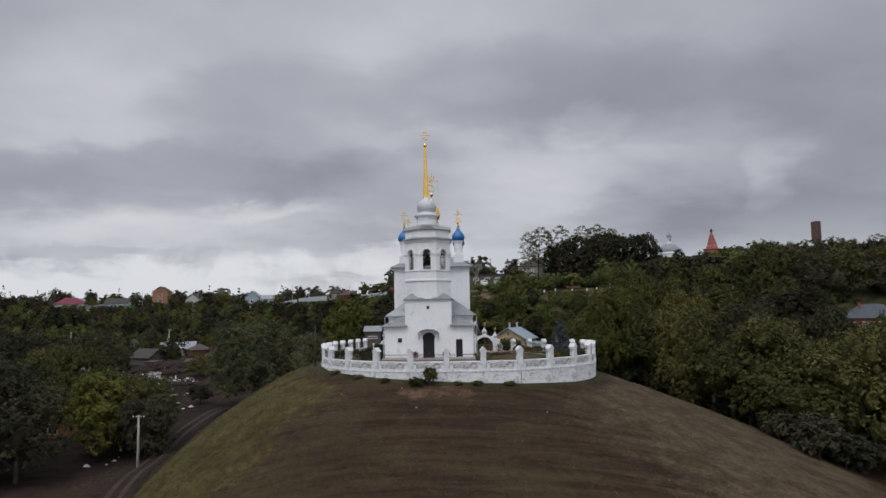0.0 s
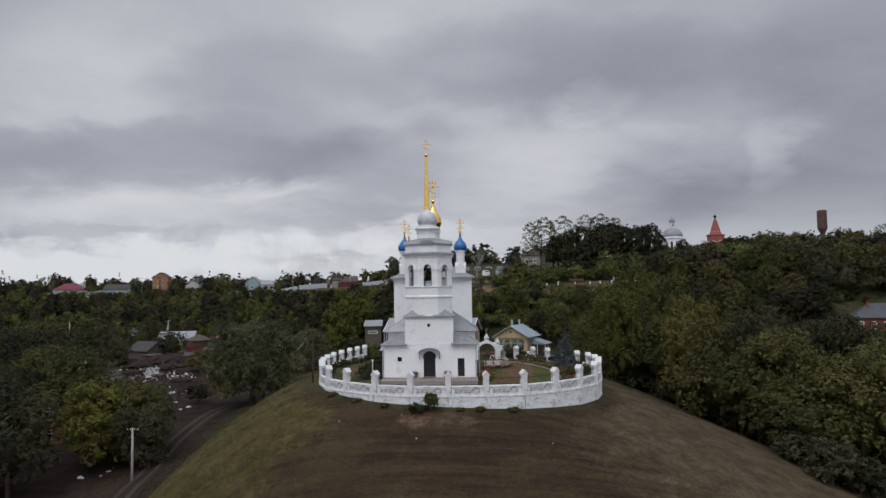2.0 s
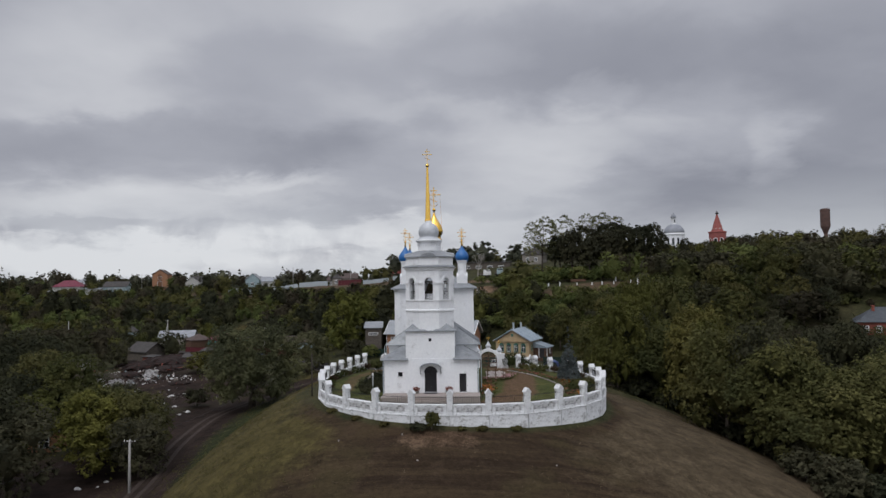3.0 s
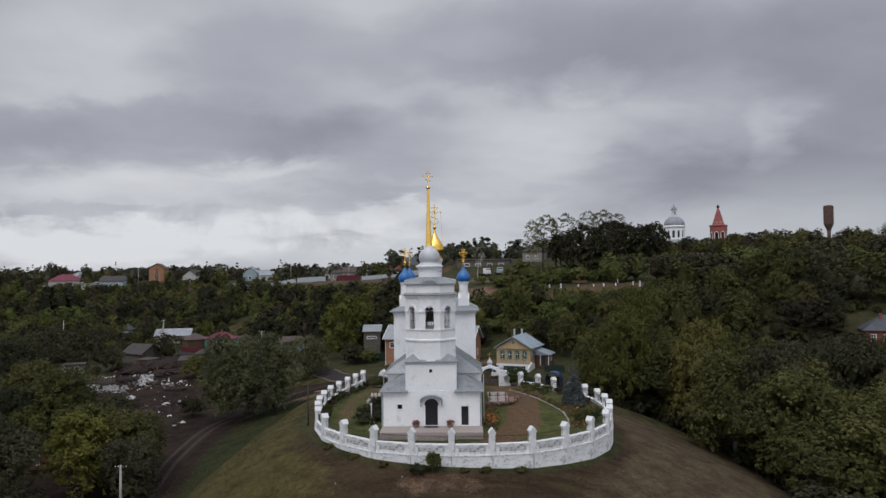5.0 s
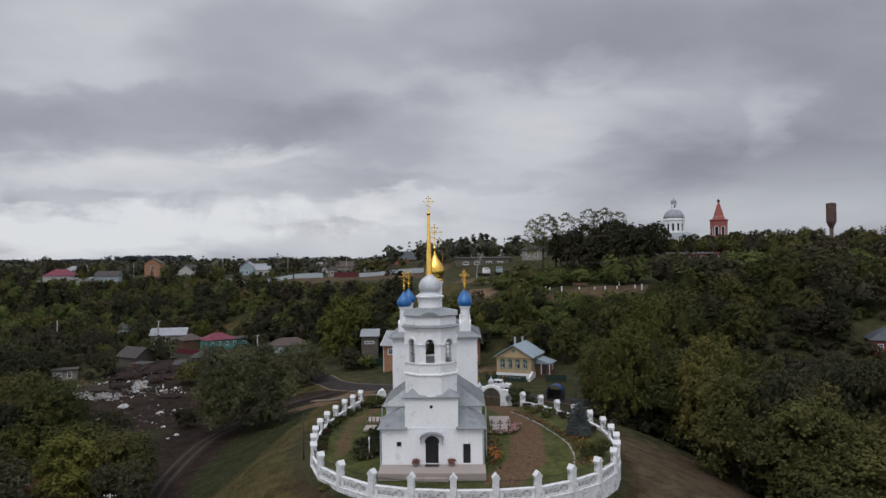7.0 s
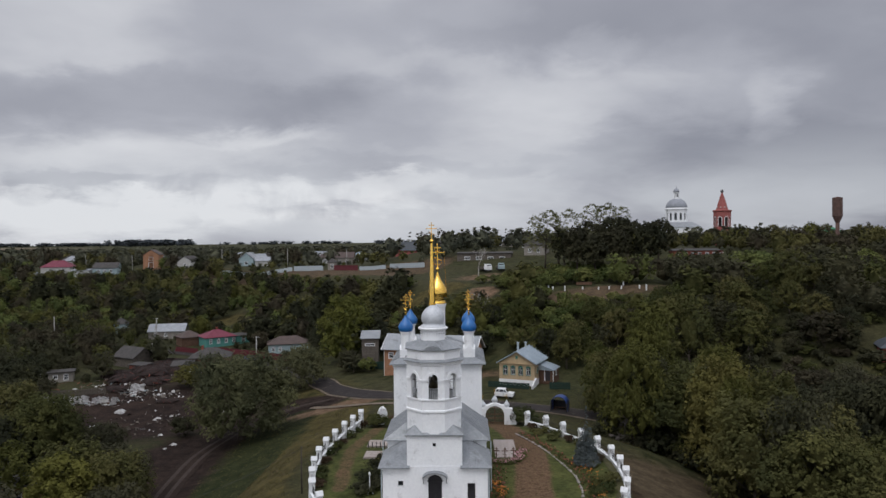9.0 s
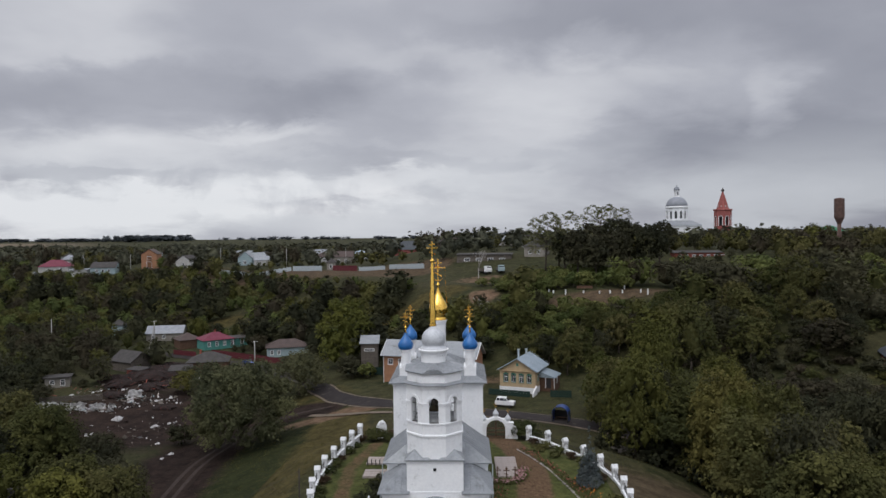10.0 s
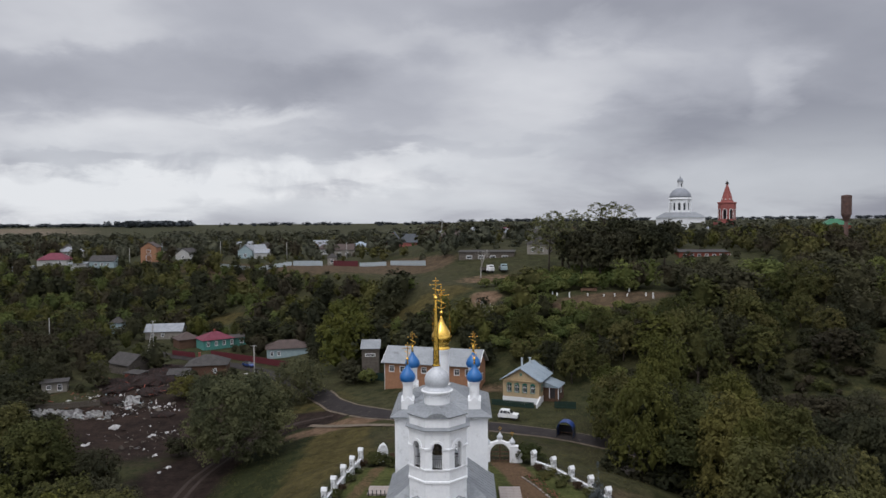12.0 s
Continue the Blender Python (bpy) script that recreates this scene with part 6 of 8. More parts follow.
                pts = [(xx + k, py, pz) for k in (0, 0.3) for py, pz in ((0.05, h - 0.05), (d - 0.05, h - 0.05), (d / 2, h + roof_h - 0.12))]
            else:
                yy = 0.0 if s == 0 else d - 0.3
                pts = [(px, yy + k, pz) for k in (0, 0.3) for px, pz in ((0.05, h - 0.05), (w - 0.05, h - 0.05), (w / 2, h + roof_h - 0.12))]
            part("gable", hull(pts), wall_mat, t)
    else:
        part("roof", hull(eave + tops), roof_mat, t)
    for m, s, ww, hh in windows:
        win_part(t, m, s, ww, hh, trim or white_paint)
    for m, s, ww, hh in side_windows:
        f = win_part(t, m, s, ww, hh, trim or white_paint)
        f.matrix_basis = pose(w, 0, 0, 0, 0, 90)
    if door:
        part("door", boxes((door[0] - 0.45, door[0] + 0.45, 0.12, 0.18, 0.05, door[1])), brown_wood, t)
    for cx2, cy2, ch in chimney:
        part("chimney", boxes((cx2 - 0.25, cx2 + 0.25, cy2 - 0.25, cy2 + 0.25, h, h + ch), (cx2 - 0.32, cx2 + 0.32, cy2 - 0.32, cy2 + 0.32, h + ch - 0.2, h + ch - 0.05)), red_brick, t)
    return t


def win_part(t, m, s, ww, hh, trim):
    w = part("window", boxes((m - ww / 2, m + ww / 2, 0.16, 0.18, s, s + hh)), dark_glass, t)
    a = 0.11
    part("window_frame", boxes((m - ww / 2 - a, m - ww / 2, -0.05, 0.06, s - a, s + hh + a), (m + ww / 2, m + ww / 2 + a, -0.05, 0.06, s - a, s + hh + a), (m - ww / 2, m + ww / 2, -0.05, 0.06, s + hh, s + hh + a * 1.4), (m - ww / 2, m + ww / 2, -0.07, 0.06, s - a, s)), trim, w)
    part("sash", boxes((m - 0.03, m + 0.03, 0.09, 0.15, s, s + hh), (m - ww / 2, m + ww / 2, 0.09, 0.15, s + hh * 0.62, s + hh * 0.68), (m - ww / 2, m - ww / 2 + 0.06, 0.09, 0.15, s, s + hh), (m + ww / 2 - 0.06, m + ww / 2, 0.09, 0.15, s, s + hh), (m - ww / 2, m + ww / 2, 0.09, 0.15, s, s + 0.06), (m - ww / 2, m + ww / 2, 0.09, 0.15, s + hh - 0.06, s + hh)), white_paint, w)
    return w


# the long brick building behind the church
long_house = house("long orange-brick building with white windows under a grey sheet roof", -15.7, 100.6, -15.5, 22.0, 7.8, 5.7, 3.2, brick, roof_grey, "gable", [(1.7 + 2.6 * k, 3.7, 1.1, 1.25) for k in range(8)], z=-6.3, over=0.6, side_windows=((4.6, 2.0, 1.1, 1.4),))
part("downpipe", rod(bmesh.new(), (0.0, -0.08, 5.6), (0.0, -0.08, -1.0), 0.07), white_paint, long_house)
for sx in (-0.62, 22.62):
    for y0, y1 in ((-0.6, 3.9), (8.4, 3.9)):
        part("bargeboard", rod(bmesh.new(), (sx, y0, 5.75), (sx, y1, 8.95), 0.11, 4), white_paint, long_house)
# the yellow cottage by the road
HX, HY, HT = 10.8, 86.4, -21.5
cottage = house("yellow boarded cottage with green-trimmed windows and a blue-grey sheet roof", HX, HY, HT, 7.8, 9.0, 3.95, 2.6, yellow_board, house_roof, "front", [(1.35 + 1.70 * k, 1.55, 0.85, 1.6) for k in range(4)], z=-5.4, over=0.55, trim=green_paint, plinth=(0.55, white_paint), side_windows=((2.2, 1.75, 0.7, 1.3), (4.6, 1.75, 0.7, 1.3)))
for k in range(4):
    m = 1.35 + 1.70 * k
    part("window_pediment", hull([(m - 0.62, -0.08, 3.30), (m + 0.62, -0.08, 3.30), (m - 0.62, 0.0, 3.30), (m + 0.62, 0.0, 3.30), (m, -0.08, 3.52), (m, 0.0, 3.52)]), green_paint, cottage)
for k in range(5):
    x = 0.5 + 1.70 * k
    part("corner_board", boxes((x - 0.09, x + 0.09, -0.03, 0.0, 0.95, 4.0)), yellow_board, cottage)
part("stair_wall", hull([(7.86, -2.6, -0.8), (8.16, -2.6, -0.8), (7.86, 0.3, -0.8), (8.16, 0.3, -0.8), (7.86, -2.6, 0.0), (8.16, -2.6, 0.0), (7.86, 0.3, 1.05), (8.16, 0.3, 1.05)]), white_paint, cottage)
part("attic_vent", boxes((3.65, 4.15, -0.05, 0.0, 5.0, 5.6)), green_paint, cottage)
part("gable_cornice", boxes((-0.5, 8.3, -0.3, 0.0, 3.88, 4.0)), yellow_board, cottage)
seam_bm = bmesh.new()
for sx in (-1, 1):
    for k in range(16):
        y = -0.4 + k * 0.7
        rod(seam_bm, (3.9 + sx * 4.45, y, 4.07), (3.9, y, 6.70), 0.02, 4)
part("roof_seams", seam_bm, house_roof, cottage)
for cx2, cy2 in ((2.6, 5.2), (4.1, 6.2)):
    part("stove_pipe", lathe([(0.22, 4.6), (0.22, 7.6), (0.3, 7.65), (0.3, 7.8)], 10, cx2, cy2), pale_sheet, cottage)
c, s = math.cos(radians(HT)), math.sin(radians(HT))


def by_cottage(u, v):
    return HX + u * c - v * s, HY + u * s + v * c


px, py = by_cottage(11.0, 3.4)
porch = house("low brown board porch with a dark doorway under a sheet roof", px, py, HT + 90, 4.8, 3.2, 2.3, 1.35, brown_wood, house_roof, "shed", [(2.4, 1.0, 0.8, 0.9)], z=-5.4, over=0.3, name="porch")
# near-black panel on the solid wall paints in an opening's inner shade
part("doorway", boxes((-0.04, 0.0, 0.7, 1.7, 0.05, 2.05)), dark_door, porch, "dark panel painted as an open doorway's shade")
part("corner_post", boxes((-0.07, 0.07, -0.07, 0.07, 0.0, 2.3)), white_paint, porch)
part("corner_post", boxes((-0.07, 0.0, 1.8, 1.95, 0.0, 2.5)), white_paint, porch)
board_fence([by_cottage(-1.5, -3.2), by_cottage(7.6, -3.2)], 1.3, green_fence, "dark green front garden fence", 0.22, 0.02)
board_fence([by_cottage(11.4, -1.5), by_cottage(15.6, -0.6)], 1.5, green_fence, "green side fence of the cottage yard", 0.3, 0.02)
# sheds and houses of the valley
house("weathered two-storey board shed with a pale slate roof", -22.9, 113.5, 4, 4.2, 5.0, 5.6, 1.5, grey_wood, roof_grey, "shed", [(2.1, 3.8, 2.4, 0.5)], z=-5.4, name="shed", sink=5.0)
board_fence([(-27.5, 117), (-22, 112), (-16.5, 108.5)], 2.0, green_fence, "tall dark green sheet fence", 0.5, 0.0)
house("teal boarded house with white windows under a crimson sheet roof", -82.0, 165.0, 38, 10.0, 8.0, 3.0, 2.3, teal, red_roof, "hip", [(1.6 + 2.6 * k, 1.1, 0.8, 1.3) for k in range(4)], z=-9.4, chimney=((5.0, 4.2, 3.0),))
house("brown-roofed rear wing of the teal house", -91.0, 167.5, 38, 7.0, 7.0, 2.8, 2.2, brown_wood, brown_roof, "hip", [], z=-9.4, name="shed")
house("low teal side porch with a flat roof", -74.0, 171.6, 38, 4.5, 4.0, 2.8, 0.6, teal, dark_roof, "shed", [(2.5, 1.0, 1.0, 1.1)], z=-9.3, name="porch")
house("low house under a pale grey slate roof", -111.0, 186.5, 10, 12.5, 7.5, 2.6, 2.4, grey_block, pale_roof, "gable", [(2.5, 0.9, 0.9, 1.1), (6.0, 0.9, 0.9, 1.1)], z=-9.4)
house("dark weathered barn with an old slate roof", -96.5, 132.0, -30, 9.0, 7.0, 2.6, 2.6, grey_wood, dark_roof, "gable", [], z=-9.5, name="barn")
house("small red sheet-clad shed against the barn", -87.2, 122.0, -20, 4.6, 3.0, 2.0, 0.4, red_brick, dark_roof, "shed", [], z=-9.6, name="shed")
house("old brown board house with a grey slate hip roof", -72.2, 125.4, 12, 10.5, 8.0, 2.9, 2.4, brown_wood, dark_roof, "hip", [(7.5, 0.9, 0.8, 1.1)], z=-9.5, chimney=((3.0, 4.0, 3.0),))
house("tumbledown lean-to draped with white tarpaulin", -74.8, 119.8, 12, 5.0, 4.0, 2.1, 0.9, sack, dark_roof, "shed", [], z=-9.8, name="shed")
house("grey-blue boarded house under a brown sheet roof", -57.2, 150.4, 16, 12.5, 7.5, 2.9, 2.2, pale_teal, brown_roof, "hip", [(1.5, 0.9, 0.8, 1.2), (3.6, 0.9, 0.8, 1.2)], z=-9.5)
house("flat-roofed grey block hut with an open doorway", -101.6, 108.6, 24, 5.6, 4.0, 2.5, 0.3, grey_block, dark_roof, "flat", [(1.6, 1.0, 0.9, 0.9), (4.0, 0.6, 0.9, 1.4)], z=-9.9, name="hut")
house("small blue-green garden hut", -130.0, 199.0, 10, 4.5, 4.0, 4.0, 2.2, pale_teal, dark_roof, "hip", [], z=-9.3, name="hut")
house("pale brick hut half hidden by trees", -67.4, 38.0, 12, 5.0, 5.0, 3.2, 0.3, brick, dark_roof, "flat", [(2.5, 0.8, 1.4, 1.5)], name="hut")
house("red-brick house with a dark slate roof on the eastern slope", 88.5, 80.0, -20, 12.0, 8.0, 3.1, 3.2, red_brick, slate_blue, "hip", [(1.6 + 2.4 * k, 0.9, 0.9, 1.4) for k in range(4)], z=-1.0, chimney=((3.5, 3.0, 3.6),), sink=4)
board_fence([(-89, 157), (-80, 152.5)], 1.7, maroon, "maroon board fence by the lane", 0.5, 0.0)
board_fence([(-76, 155), (-66, 149), (-57, 143.5), (-47.5, 137)], 1.9, maroon, "long maroon sheet fence by the lane", 0.6, 0.0)
# the village along the ridge
house("narrow tall orange-brick house with a brown roof", -167.0, 306.0, 8, 8.0, 9.0, 8.2, 2.8, brick, brown_roof, "front", [(4.0, 1.2, 2.4, 3.0), (4.0, 5.4, 2.0, 1.6)], z=11.2, sink=4)
house("house with a large crimson roof and white porch", -219.0, 300.0, 6, 15.0, 9.0, 2.8, 3.6, pale_render, red_roof, "hip", [(11.5, 0.8, 1.4, 1.4)], z=10.6, sink=4)
house("low cream house with a grey gable roof", -187.0, 292.0, 8, 12.0, 9.0, 3.2, 2.8, pale_teal, dark_roof, "gable", [(3.0, 1.0, 1.2, 1.4), (6.0, 1.0, 1.2, 1.4), (9.0, 1.0, 1.2, 1.4)], z=9.8, sink=4)
house("pale garage with a flat roof", -197.0, 289.0, 8, 9.0, 6.0, 2.4, 0.8, pale_render, pale_roof, "shed", [], z=9.6, name="shed", sink=4)
house("low pale polythene greenhouse in a garden", -222.0, 284.0, 8, 9.0, 5.0, 1.6, 1.2, pale_roof, pale_roof, "gable", [], z=8.6, name="greenhouse", sink=4)
house("white-gabled house with a grey roof", -155.0, 322.0, -12, 9.0, 9.0, 3.4, 3.2, pale_render, dark_roof, "front", [(4.5, 1.0, 1.4, 1.4)], z=11.8, sink=4)
house("pale teal house with steep grey gables", -124.0, 333.0, 4, 8.0, 9.0, 4.2, 3.6, pale_teal, roof_grey, "front", [(4.0, 1.0, 1.6, 1.6)], z=12.0, sink=4)
house("white outbuilding with a pale roof", -114.5, 332.0, 4, 8.0, 6.0, 3.0, 2.2, pale_render, pale_roof, "gable", [], z=12.0, name="shed", sink=4)
house("pinkish house with a light gable roof", -71.0, 342.0, 6, 11.0, 9.0, 4.0, 3.2, grey_block, brown_roof, "gable", [(3.0, 1.0, 1.4, 1.6), (7.0, 1.0, 1.4, 1.6)], z=12.1, sink=4)
house("small brick gatehouse with a pointed roof", -60.5, 266.0, 5, 4.0, 4.0, 3.2, 2.2, grey_block, dark_roof, "hip", [(2.0, 0.8, 1.2, 1.6)], z=12.3, name="gatehouse", sink=3)
house("large red house with steep dark roofs", -42.0, 352.0, 0, 8.0, 10.0, 3.6, 6.0, tower_red, slate_blue, "front", [(4.0, 1.0, 1.4, 1.4)], z=16.4, sink=4)
house("red side wing of the large house under a dark roof", -33.0, 352.0, 0, 9.0, 9.0, 3.4, 5.0, tower_red, slate_blue, "gable", [], z=16.4, sink=4)
house("long grey flat-roofed barn on the hilltop", 1.0, 208.0, -6, 21.0, 9.0, 3.4, 0.5, grey_wood, dark_roof, "shed", [(4.0 + 4.5 * k, 1.0, 2.0, 1.0) for k in range(4)], z=16.8, name="barn", sink=3)
house("grey rendered house with a slate hip roof on the hilltop", 27.0, 208.0, -20, 8.0, 8.0, 4.2, 3.0, grey_block, dark_roof, "hip", [(2.2, 1.4, 1.0, 1.4), (5.6, 1.4, 1.0, 1.4)], z=19.0, sink=3)
house("ruined red and white brick range among trees", 76.5, 182.0, -6, 16.0, 8.0, 3.8, 0.7, red_brick, dark_roof, "shed", [(1.8 + 2.4 * k, 1.4, 1.0, 1.7) for k in range(7)], z=17.0, name="ruin", sink=3, trim=white_paint)
house("brick house with a green sheet roof", 232.0, 395.0, -10, 16.0, 12.0, 6.0, 4.0, red_brick, green_roof, "hip", [(3.0, 2.0, 1.6, 2.0), (8.0, 2.0, 1.6, 2.0)], z=22.0, sink=3)
VILLAGE = ((-95, 402, 10, pale_render, pale_roof), (-20, 420, 11, grey_block, pale_roof), (-10, 330, 14, brown_wood, brown_roof), (40, 330, 12, pale_render, dark_roof), (-240, 360, 12, grey_block, pale_roof), (-300, 340, 10, pale_render, red_roof), (-140, 420, 12, brick, dark_roof), (5, 480, 12, pale_render, pale_roof), (-60, 500, 14, pale_render, roof_grey), (75, 420, 12, red_brick, red_roof),
           (-185, 372, 11, grey_block, dark_roof), (-165, 455, 12, pale_render, roof_grey), (-215, 430, 10, pale_teal, pale_roof), (-110, 470, 12, brick, pale_roof), (-85, 372, 9, pale_render, brown_roof), (-40, 470, 12, pale_render, dark_roof), (25, 395, 11, grey_block, roof_grey), (30, 440, 12, pale_render, red_roof), (-270, 410, 12, pale_render, dark_roof), (-128, 372, 10, grey_block, roof_grey),
           (-75, 430, 11, pale_render, house_roof), (55, 500, 13, grey_block, pale_roof), (-5, 385, 9, brick, dark_roof), (105, 480, 12, pale_render, pale_roof), (190, 480, 14, pale_render, pale_roof), (275, 500, 14, grey_block, house_roof))
for k, (x, y, w, mt, rf) in enumerate(VILLAGE):
    house("distant village house with a plain pitched roof", x, y, 17 * (k % 5) - 30, w, 8.0, 3.4, 3.0, mt, rf, "gable" if k % 2 else "hip", [(3.0, 1.0, 1.3, 1.4), (6.5, 1.0, 1.3, 1.4)], group="distant village houses")


def sheet_fence(pts, h, mat, label):
    """A fence of wide sheet panels between posts."""
    ox, oy = pts[0]
    f = thing("fence", (ox, oy, 0), 0, label, "fence")
    for (ax, ay), (bx, by) in zip(pts, pts[1:]):
        L, turn = math.hypot(bx - ax, by - ay), math.degrees(math.atan2(by - ay, bx - ax))
        n = max(1, round(L / 2.5))
        me = bpy.data.meshes.new("panel")
        bm = boxes((0.03, L / n - 0.03, -0.02, 0.02, -0.3, h))
        bm.to_mesh(me)
        bm.free()
        me.materials.append(mat)
        for k in range(n):
            x, y = ax + (bx - ax) * k / n, ay + (by - ay) * k / n
            b = part("panel", me, mat, f)
            b.matrix_basis = pose(x - ox, y - oy, gz(x, y), 0, 0, turn)
    return f


sheet_fence([(-124, 294), (-101, 285), (-80, 277)], 2.0, pale_sheet, "long pale grey metal fence on the ridge")
sheet_fence([(-79, 276), (-62, 262)], 2.2, pale_sheet, "pale blue-grey metal fence on the ridge")
sheet_fence([(-57, 262), (-44, 251)], 2.4, maroon, "dark red metal fence beside the gatehouse")
sheet_fence([(-43, 249), (-30, 238)], 1.8, pale_sheet, "pale metal fence beyond the red one")
sheet_fence([(-28, 236), (-12, 214.5)], 2.0, pale_sheet, "grey-green metal fence along the lane")

# ---- the landmarks on the eastern plateau ----
rt = thing("bell_tower", (161.2, 368.0, 19.0), 10, "red brick bell tower with a tented red spire", "tower")
part("lower_tier", boxes((-5.4, 5.4, -5.4, 5.4, -1.0, 10.5)), tower_red, rt)
part("cornice", boxes((-5.7, 5.7, -5.7, 5.7, 10.5, 11.3)), tower_red, rt)
for k in range(8):
    a = 4.7
    hw = a * math.tan(E8)
    place = pose(0, 0, 0, 0, 0, 45 * k) @ pose(0, -a, 0)
    w = part("bell_tier_wall", wall_with_holes(-hw, hw, 11.3, 22.4, [(-0.95, 0.95, 13.2, 19.0, True)], 0.0, 0.8, place), tower_red, rt)
    bm = bmesh.new()
    for j in range(10):
        a0, a1 = math.pi * j / 10, math.pi * (j + 1) / 10
        quad(bm, *[(-r * math.cos(q), -0.08, 18.05 + r * math.sin(q)) for r, q in ((0.97, a0), (1.3, a0), (1.3, a1), (0.97, a1))])
    box(bm, -1.3, -0.97, -0.08, 0.0, 13.2, 18.05)
    box(bm, 0.97, 1.3, -0.08, 0.0, 13.2, 18.05)
    bm.transform(place)
    part("window_surround", bm, white_paint, w)
part("bell_tier_core", lathe([(2.6, 11.0), (2.6, 22.4)], 8, 0, 0, turn=E8), dark_door, rt)
part("cornice", lathe([(5.1, 22.2), (5.5, 22.6), (5.5, 23.2), (4.7, 23.4)], 8, 0, 0, turn=E8), tower_red, rt)
part("tent_spire", lathe([(4.0, 23.3), (3.6, 23.6), (0.5, 33.6), (0.45, 34.0)], 8, 0, 0, turn=E8), tower_red, rt)
for row, (zz, rr) in enumerate(((24.6, 3.05), (26.6, 2.45), (28.6, 1.85), (30.4, 1.3))):
    for k in range(8):
        bm = hull([(-0.28, -rr - 0.12, zz), (0.28, -rr - 0.12, zz), (-0.28, -rr - 0.12, zz + 0.6), (0.28, -rr - 0.12, zz + 0.6), (0, -rr - 0.12, zz + 0.95), (-0.28, -rr + 0.5, zz), (0.28, -rr + 0.5, zz), (0, -rr + 0.5, zz + 0.95)])
        bm.transform(pose(0, 0, 0, 0, 0, 45 * k))
        part("spire_dormer", bm, pale_render if row == 0 else tower_red, rt)
part("finial", lathe([(0.5, 33.9), (1.0, 34.5), (0.9, 35.0), (0.3, 35.5), (0.08, 36.2)], 12), dark_roof, rt, smooth=True)

wc = thing("cathedral", (163.2, 466.0, 19.0), 8, "white domed cathedral with grey dome and lantern", "church")
part("body", boxes((-13, 13, -13, 13, -1, 14.5)), white_wall, wc)
part("body_roof", hull([(-13.6, -13.6, 14.5), (13.6, -13.6, 14.5), (13.6, 13.6, 14.5), (-13.6, 13.6, 14.5), (-8.5, -8.5, 18.5), (8.5, -8.5, 18.5), (8.5, 8.5, 18.5), (-8.5, 8.5, 18.5)]), roof_grey, wc)
for k in range(12):
    a = 7.3
    hw = a * math.tan(math.pi / 12)
    place = pose(0, 0, 0, 0, 0, 30 * k) @ pose(0, -a, 0)
    w = part("drum_wall", wall_with_holes(-hw, hw, 18.0, 28.0, [(-0.9, 0.9, 20.0, 25.5, True)], 0.0, 0.9, place), white_wall, wc)
    bm = boxes((-1.0, 1.0, 0.55, 0.6, 19.9, 25.6))
    bm.transform(place)
    part("pane", bm, dark_glass, w)
    bm = lathe([(0.3, 18.4), (0.26, 26.4)], 8, hw, -0.15)
    bm.transform(place)
    part("half_column", bm, white_wall, w)
part("drum_cornice", lathe([(7.6, 27.4), (8.1, 27.9), (8.2, 28.5), (7.8, 28.8), (7.8, 29.3)], 36), white_wall, wc)
part("dome", lathe([(7.75 * math.cos(q), 29.2 + 7.2 * math.sin(q)) for q in [math.pi / 2 * j / 10 for j in range(10)]] + [(1.6, 36.4)], 36), lead_dome, wc, "pale grey cathedral dome", True)
part("lantern", lathe([(2.3, 36.0), (2.1, 36.5), (1.75, 36.6), (1.75, 40.3), (2.1, 40.5), (2.15, 40.9)], 16), cap_white, wc)
part("lantern_window", boxes(*[(-0.4, 0.4, s * 1.77 - 0.02, s * 1.77 + 0.02, 37.4, 39.8) for s in (-1, 1)]), dark_glass, wc)
part("lantern_cap", lathe([(2.1, 40.9), (2.12, 41.4), (1.9, 42.4), (1.4, 43.2), (0.6, 43.8), (0.2, 44.1), (0.38, 44.5), (0.12, 44.9), (0.06, 46.0)], 16), lead_dome, wc, smooth=True)

wt = thing("water_tower", (155.6, 225.2, 18.0), 0, "rusty dark steel water tower on a thin stem", "water tower")
part("stem", lathe([(0.85, -1.0), (0.75, 13.0)], 14), rust, wt, smooth=True)
part("tank", lathe([(0.72, 12.6), (0.9, 13.2), (1.86, 15.4), (1.92, 15.7), (1.92, 22.4), (1.96, 22.45), (1.96, 22.6), (1.88, 22.7), (1.86, 23.0)], 22), rust, wt)
part("roof", lathe([(1.9, 22.9), (1.9, 23.05), (0.3, 23.4)], 22), rust, wt)
bm = bmesh.new()
for a in (0.1, -0.1):
    rod(bm, (a * 2, -2.04, 15), (a * 2, -2.04, 23.4), 0.03, 4)
    rod(bm, (a * 2, -0.95, 0), (a * 2, -0.95, 12.8), 0.03, 4)
part("ladder", bm, rust, wt)

